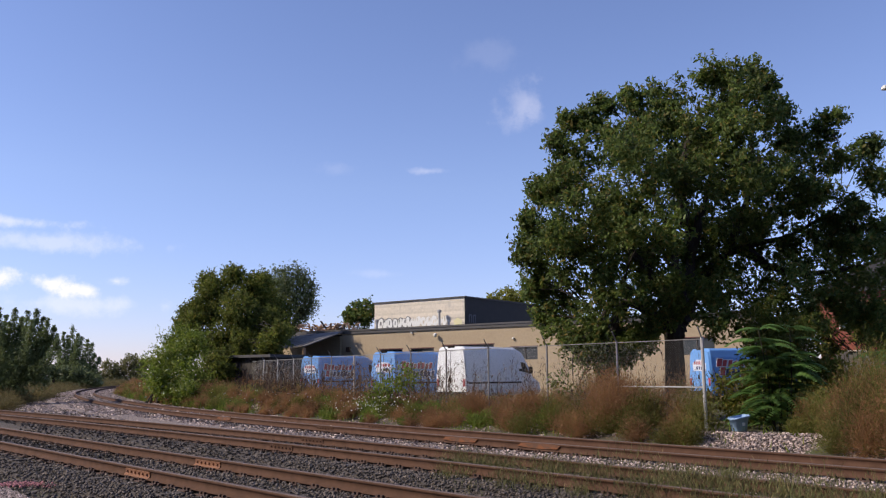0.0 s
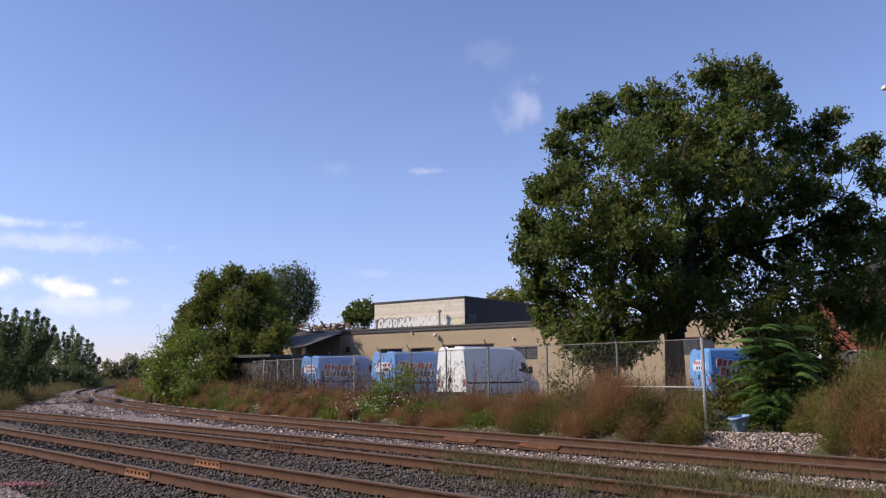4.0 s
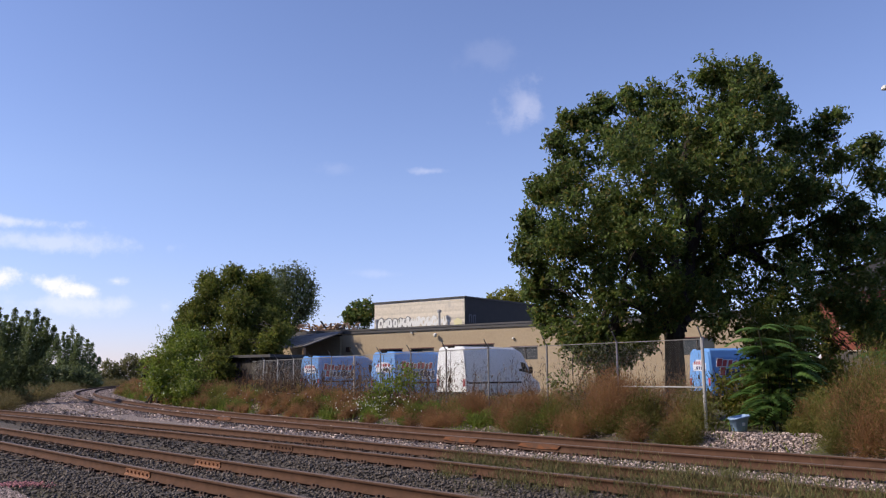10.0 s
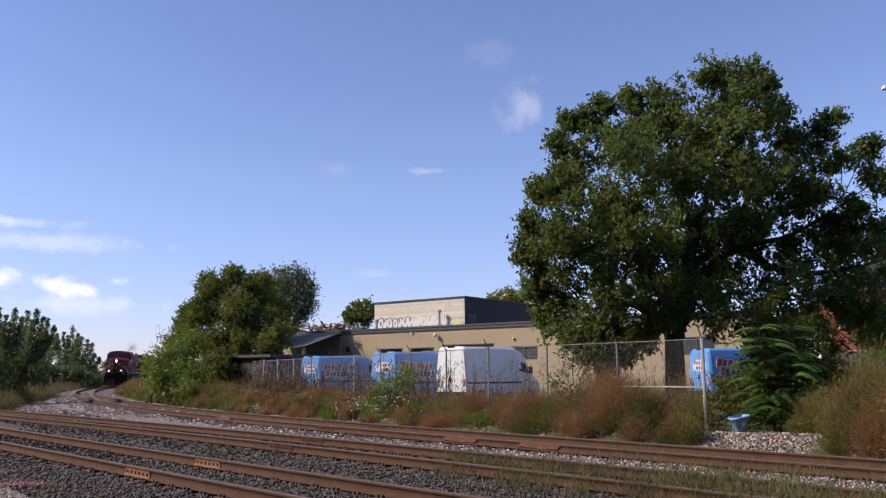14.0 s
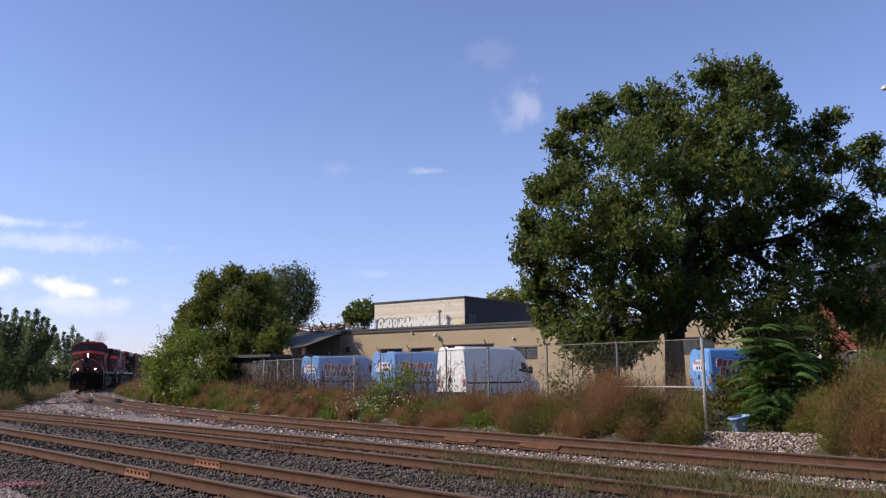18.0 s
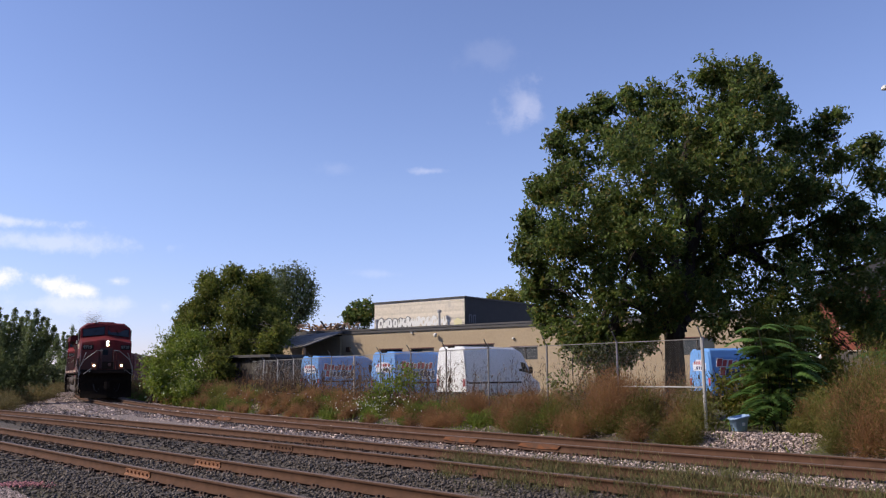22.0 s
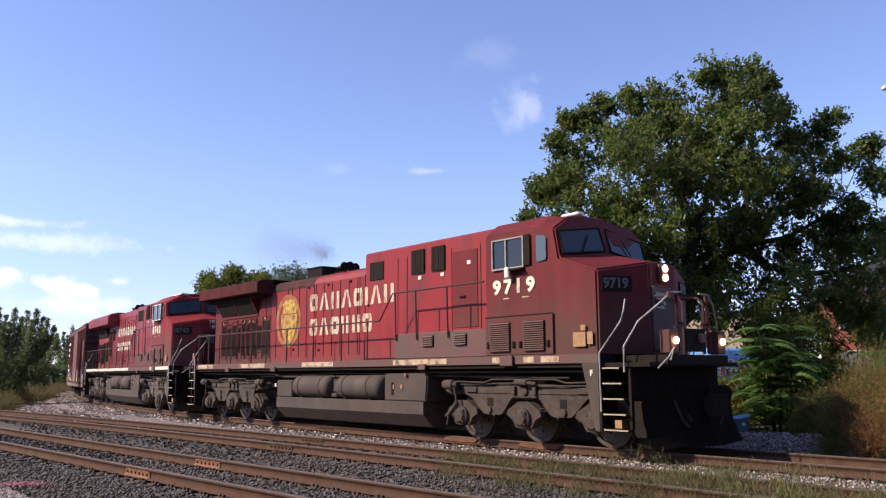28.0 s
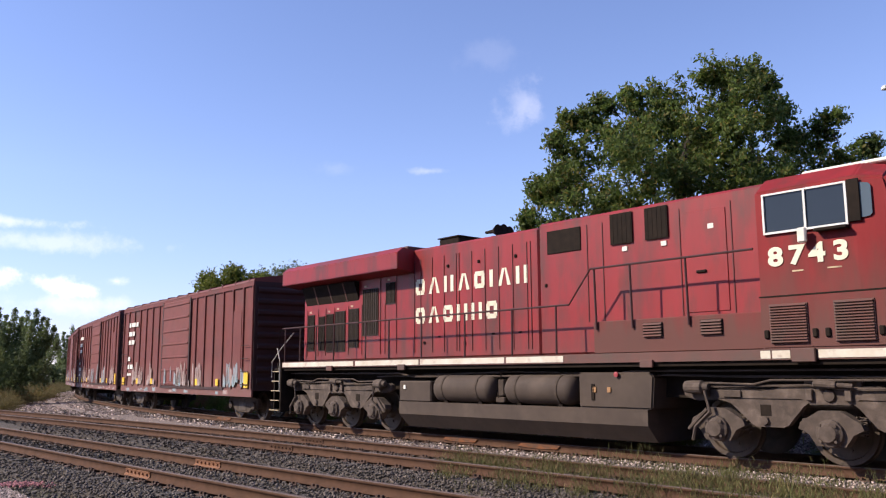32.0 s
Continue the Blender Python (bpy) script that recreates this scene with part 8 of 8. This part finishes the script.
def fence():
    t = thing("chain_link_fence", "galvanised chain-link fence with posts and outward arms", "fence")
    top = 2.30
    ps = fence_points(3.0)
    for i, p in enumerate(ps):
        big = i in (0, 7, 12)
        r = 0.045 if big else 0.030
        po = part("post", lathe([(r, -0.3), (r, top + 0.03), (r * 0.6, top + 0.06)], 8, "z"), M_GALV if big or i > 9 else M_WIRE, t, at=Matrix.Translation(p))
        part("arm", tubes([(0, 0, top), (-0.16, -0.20, top + 0.30)], r=0.018, sides=5), M_WIRE, po)
    for k0, (p, q) in enumerate(zip(ps, ps[1:])):
        part("top_rail", tubes([p + Vector((0, 0, top)), q + Vector((0, 0, top))], r=0.011 if k0 < 3 else 0.016, sides=6), M_WIRE, t)
        bm = bmesh.new()
        L = (q - p).length
        d = (q - p) / L
        H = top - 0.05
        k = -H
        while k < L:
            for s in (1, -1):
                a0, a1 = (k, k + H) if s == 1 else (k + H, k)
                z0, z1 = 0.03, top - 0.02
                pts = []
                for a, z in ((a0, z0), (a1, z1)):
                    pts.append((a, z))
                (a, za), (b, zb) = pts
                lo, hi = max(0, min(a, b)), min(L, max(a, b))
                if hi - lo < 0.02:
                    continue
                f = lambda u: za + (zb - za) * (u - a) / (b - a)
                w = [p + d * lo + Vector((0, 0, f(lo))), p + d * hi + Vector((0, 0, f(hi)))]
                tube(bm, w, 0.0008 if k0 < 3 else 0.0017, 3)
            k += 0.072
        part("mesh_panel", bm, M_WIRE, t, "chain-link mesh")
    for z in (0.6,):
        for p, q in list(zip(ps, ps[1:]))[0:1]:
            part("mid_rail", tubes([p + Vector((0, 0, 1.1)), q + Vector((0, 0, 1.1))], r=0.018, sides=6), M_GALV, t)
    return t


fence()


# ---- small things on the verge ----
def tote():
    t = thing("storage_tub", "dented blue plastic tub standing empty on the verge", "tub", pose(7.28, 20.9, 0.03, 0, 0, 20) @ Matrix.Scale(0.84, 4))
    bm = bmesh.new()
    rings = []
    for z, rx, ry in ((0.0, 0.17, 0.14), (0.02, 0.19, 0.16), (0.38, 0.25, 0.22), (0.385, 0.285, 0.25), (0.43, 0.285, 0.25), (0.43, 0.25, 0.215), (0.05, 0.18, 0.15)):
        ring = []
        for k in range(20):
            a = k * math.tau / 20
            c, s = math.cos(a), math.sin(a)
            e = 0.55
            ring.append(bm.verts.new((math.copysign(abs(c) ** e, c) * rx, math.copysign(abs(s) ** e, s) * ry, z + (0.05 * c if z > 0.3 else 0))))
        rings.append(ring)
    for q, w in zip(rings, rings[1:]):
        for k in range(20):
            bm.faces.new((q[k], q[(k + 1) % 20], w[(k + 1) % 20], w[k]))
    bm.faces.new(rings[0][::-1]), bm.faces.new(rings[-1])
    part("tub", bm, M_TOTE, t, smooth=True)
    part("sticker", boxes((-0.05, -0.222, 0.17, 0.04, -0.195, 0.26)), M_WHITE, t, "white sticker")
    part("handle", tubes([(-0.27, -0.08, 0.36), (-0.31, -0.04, 0.33), (-0.31, 0.04, 0.33), (-0.27, 0.08, 0.36)], r=0.012), M_TOTE, t)


tote()


def sumac(base, seed, height, fronds, flen, stems=7, wide=0.45):
    """A clump of stems with long drooping leaves, each a row of paired leaflets."""
    rng = np.random.default_rng(seed)
    t = thing("sumac_clump", "green clump of feather-leaved saplings beside a tub", "shrub", Matrix.Translation(base))
    pts_v, pts_f, c = [], [], 0
    for k in range(stems):
        a = rng.uniform(0, math.tau)
        top = Vector((math.cos(a) * rng.uniform(0.1, wide), math.sin(a) * rng.uniform(0.1, wide), height * rng.uniform(0.55, 1.0)))
        st = bmesh.new()
        foot = Vector((math.cos(a) * 0.3, math.sin(a) * 0.3, -0.1))
        tube(st, [foot, foot.lerp(top, 0.5) + Vector((0.05, 0, 0.1)), top], [0.022, 0.016, 0.008], 6)
        part("stem", st, M_BARK, t)
        for j in range(fronds):
            frac = (rng.uniform(0.1, 0.6), rng.uniform(0.5, 0.95), 1.0)[j % 3]
            s = foot.lerp(top, frac)
            b = rng.uniform(0, math.tau)
            out = Vector((math.cos(b), math.sin(b), 0))
            side = Vector((-out.y, out.x, 0))
            side = (side + Vector((0, 0, rng.normal(0, 0.15)))).normalized()
            lift = rng.uniform(0.35, 0.8)
            L = flen * rng.uniform(0.7, 1.2) * (1.15 - 0.4 * s.z / height)
            for q in range(15):
                u = 0.12 + 0.88 * (q + 1) / 15
                p = s + out * L * u + Vector((0, 0, L * (lift * u - (lift + 0.12) * u * u)))
                for sg in (-1, 1):
                    ln = 0.25 * math.sin(0.5 + 2.4 * u) ** 0.6 * rng.uniform(0.85, 1.15)
                    d = (side * sg + out * 0.4 + Vector((0, 0, -0.28))).normalized()
                    w = out * 0.042 * L / 0.8
                    pts_v += [p, p + d * ln * 0.45 + w, p + d * ln, p + d * ln * 0.45 - w]
                    pts_f += [(c, c + 1, c + 2), (c, c + 2, c + 3)]
                    c += 4
    part("foliage", quick_mesh("foliage", [tuple(v) for v in pts_v], pts_f, M_LEAF_SUMAC), M_LEAF_SUMAC, t)
    return t


sumac((8.55, 21.7, 0.0), 51, 2.6, 12, 0.95, 13, 0.8)
sumac((10.6, 20.0, 0.0), 53, 2.0, 14, 0.75)
shade_blobs = [(0.9, 0, 0.6, 0.9, 0.7, 0.7), (2.0, 0, 0.6, 0.9, 0.7, 0.7), (3.2, -0.5, 0.5, 0.9, 0.7, 0.6), (1.2, 0.3, 2.3, 0.7, 0.7, 0.8), (0.6, 0.3, 2.7, 0.7, 0.7, 0.8), (-0.3, -0.6, 0.7, 0.8, 0.7, 0.7), (0.3, -1.2, 0.8, 0.8, 0.7, 0.8), (1.0, 0.4, 1.6, 0.8, 0.8, 0.9), (1.9, 0.2, 1.3, 0.9, 0.8, 1.0), (2.3, -0.4, 1.0, 0.7, 0.7, 0.9)]
tree("dark_bush", "dark leafy bush behind the saplings", (8.8, 24.6, 0.0), 2.0, 0.06, shade_blobs, 0.16, M_LEAF_DARK, 55, per=115, leaves=26, stems=4, category="bush", clump=0.4)
tree("verge_bush", "small leafy green bush by the fence", (-1.9, 30.6, 0.0), 1.4, 0.04, [(0, 0, 0.9, 0.7, 0.6, 0.55), (0.5, -0.3, 1.25, 0.55, 0.5, 0.5), (-0.5, 0.3, 0.6, 0.5, 0.5, 0.4)], 0.13, M_LEAF_BUSH, 56, per=150, leaves=10, stems=3, category="bush", clump=0.3)
tree("sapling", "thin sapling with sparse leaves under the big tree", (4.0, 25.6, 0.0), 3.2, 0.05, [(0, 0, 2.3, 0.5, 0.5, 0.8), (0.5, 0, 1.6, 0.5, 0.4, 0.6), (-0.4, 0.2, 1.2, 0.45, 0.4, 0.5)], 0.14, M_LEAF_ASH, 57, per=90, leaves=9, stems=2, clump=0.3)


YARD_BASE = (17.2, 33.5, 0.0)
tree("dark_bush", "dark leafy bush before the brick house", YARD_BASE, 3.6, 0.07, lobed([seen_blob(YARD_BASE, 33, *b) for b in ((1440, 602, 26, 0), (1436, 572, 22, 0), (1455, 625, 20, 0), (1508, 562, 24, 0), (1535, 558, 28, 0.4), (1562, 575, 30, 0), (1522, 598, 26, 0.2), (1556, 606, 28, -0.3), (1590, 560, 34, 0), (1590, 605, 32, 0))], 6, 8), 0.17, M_LEAF_DARK, 58, per=60, leaves=22, stems=4, category="bush", clump=0.35)


# ---- the brick house beyond the tree and the board fence ----
def brick_house():
    t = thing("brick_house", "two-storey red brick house half hidden by trees", "house", pose(23.7, 52.5, 0, 0, 0, -25))
    w = part("wall", boxes((0, 0, -0.3, 11, 9, 6.4)), M_REDBRICK, t)
    part("roof", prism([(-0.4, 6.4), (11.4, 6.4), (5.5, 9.4)], -0.4, 9.4), M_FLASH, t, "dark pitched roof")
    for x, z in ((1.2, 1.2), (4.6, 1.2), (8.0, 1.2), (1.2, 4.2), (4.6, 4.2), (8.0, 4.2)):
        wd = part("window", boxes((x, -0.02, z, x + 1.3, 0.02, z + 1.5)), M_LIGHTGLASS, t)
        part("window_frame", boxes((x - 0.09, -0.06, z - 0.09, x, 0.0, z + 1.59), (x + 1.3, -0.06, z - 0.09, x + 1.39, 0.0, z + 1.59), (x, -0.06, z + 1.5, x + 1.3, 0.0, z + 1.59), (x, -0.10, z - 0.12, x + 1.3, 0.0, z)), M_BRICK_PALE, wd, "pale stone surround")
    for z, x in ((1.2, 2.0), (4.2, 2.0), (1.2, 6.0), (4.2, 6.0)):
        wd = part("window", boxes((-0.02, x, z, 0.02, x + 1.2, z + 1.5)), M_LIGHTGLASS, t)
        part("window_frame", boxes((-0.06, x - 0.09, z - 0.09, 0, x, z + 1.59), (-0.06, x + 1.2, z - 0.09, 0, x + 1.29, z + 1.59), (-0.06, x, z + 1.5, 0, x + 1.2, z + 1.59), (-0.1, x, z - 0.12, 0, x + 1.2, z)), M_BRICK_PALE, wd)


brick_house()


def board_fence():
    t = thing("board_fence", "weathered grey upright board fence", "fence", pose(14.75, 31.5, 0, 0, 0, -8))
    for i in range(30):
        part("board", boxes((i * 0.16, 0, 0, i * 0.16 + 0.13, 0.025, 2.1 + 0.05 * ((i * 7) % 3))), M_SHED_PALE, t)
    for z in (0.5, 1.7):
        part("stringer", boxes((0, 0.027, z, 4.8, 0.07, z + 0.09)), M_SHED_PALE, t)


M_SHED_PALE = mat_of("silvered_boards", (0.34, 0.30, 0.25), (0.22, 0.19, 0.16), 0.9, scale=3, stretch=(4, 4, 0.6), rand=0.25, bump=0.2)
board_fence()


def street_lamp():
    t = thing("street_lamp", "tall lighting mast with a white floodlight head", "street lamp", pose(16.9, 30.0, 0))
    part("mast", lathe([(0.14, -0.2), (0.10, 6.0), (0.06, 11.95)], 10, "z"), M_GALV, t)
    part("head", boxes((-0.34, -0.14, 11.95, 0.1, 0.14, 12.1), bevel=0.03), M_WHITE, t, "white floodlight head")


street_lamp()


motions()
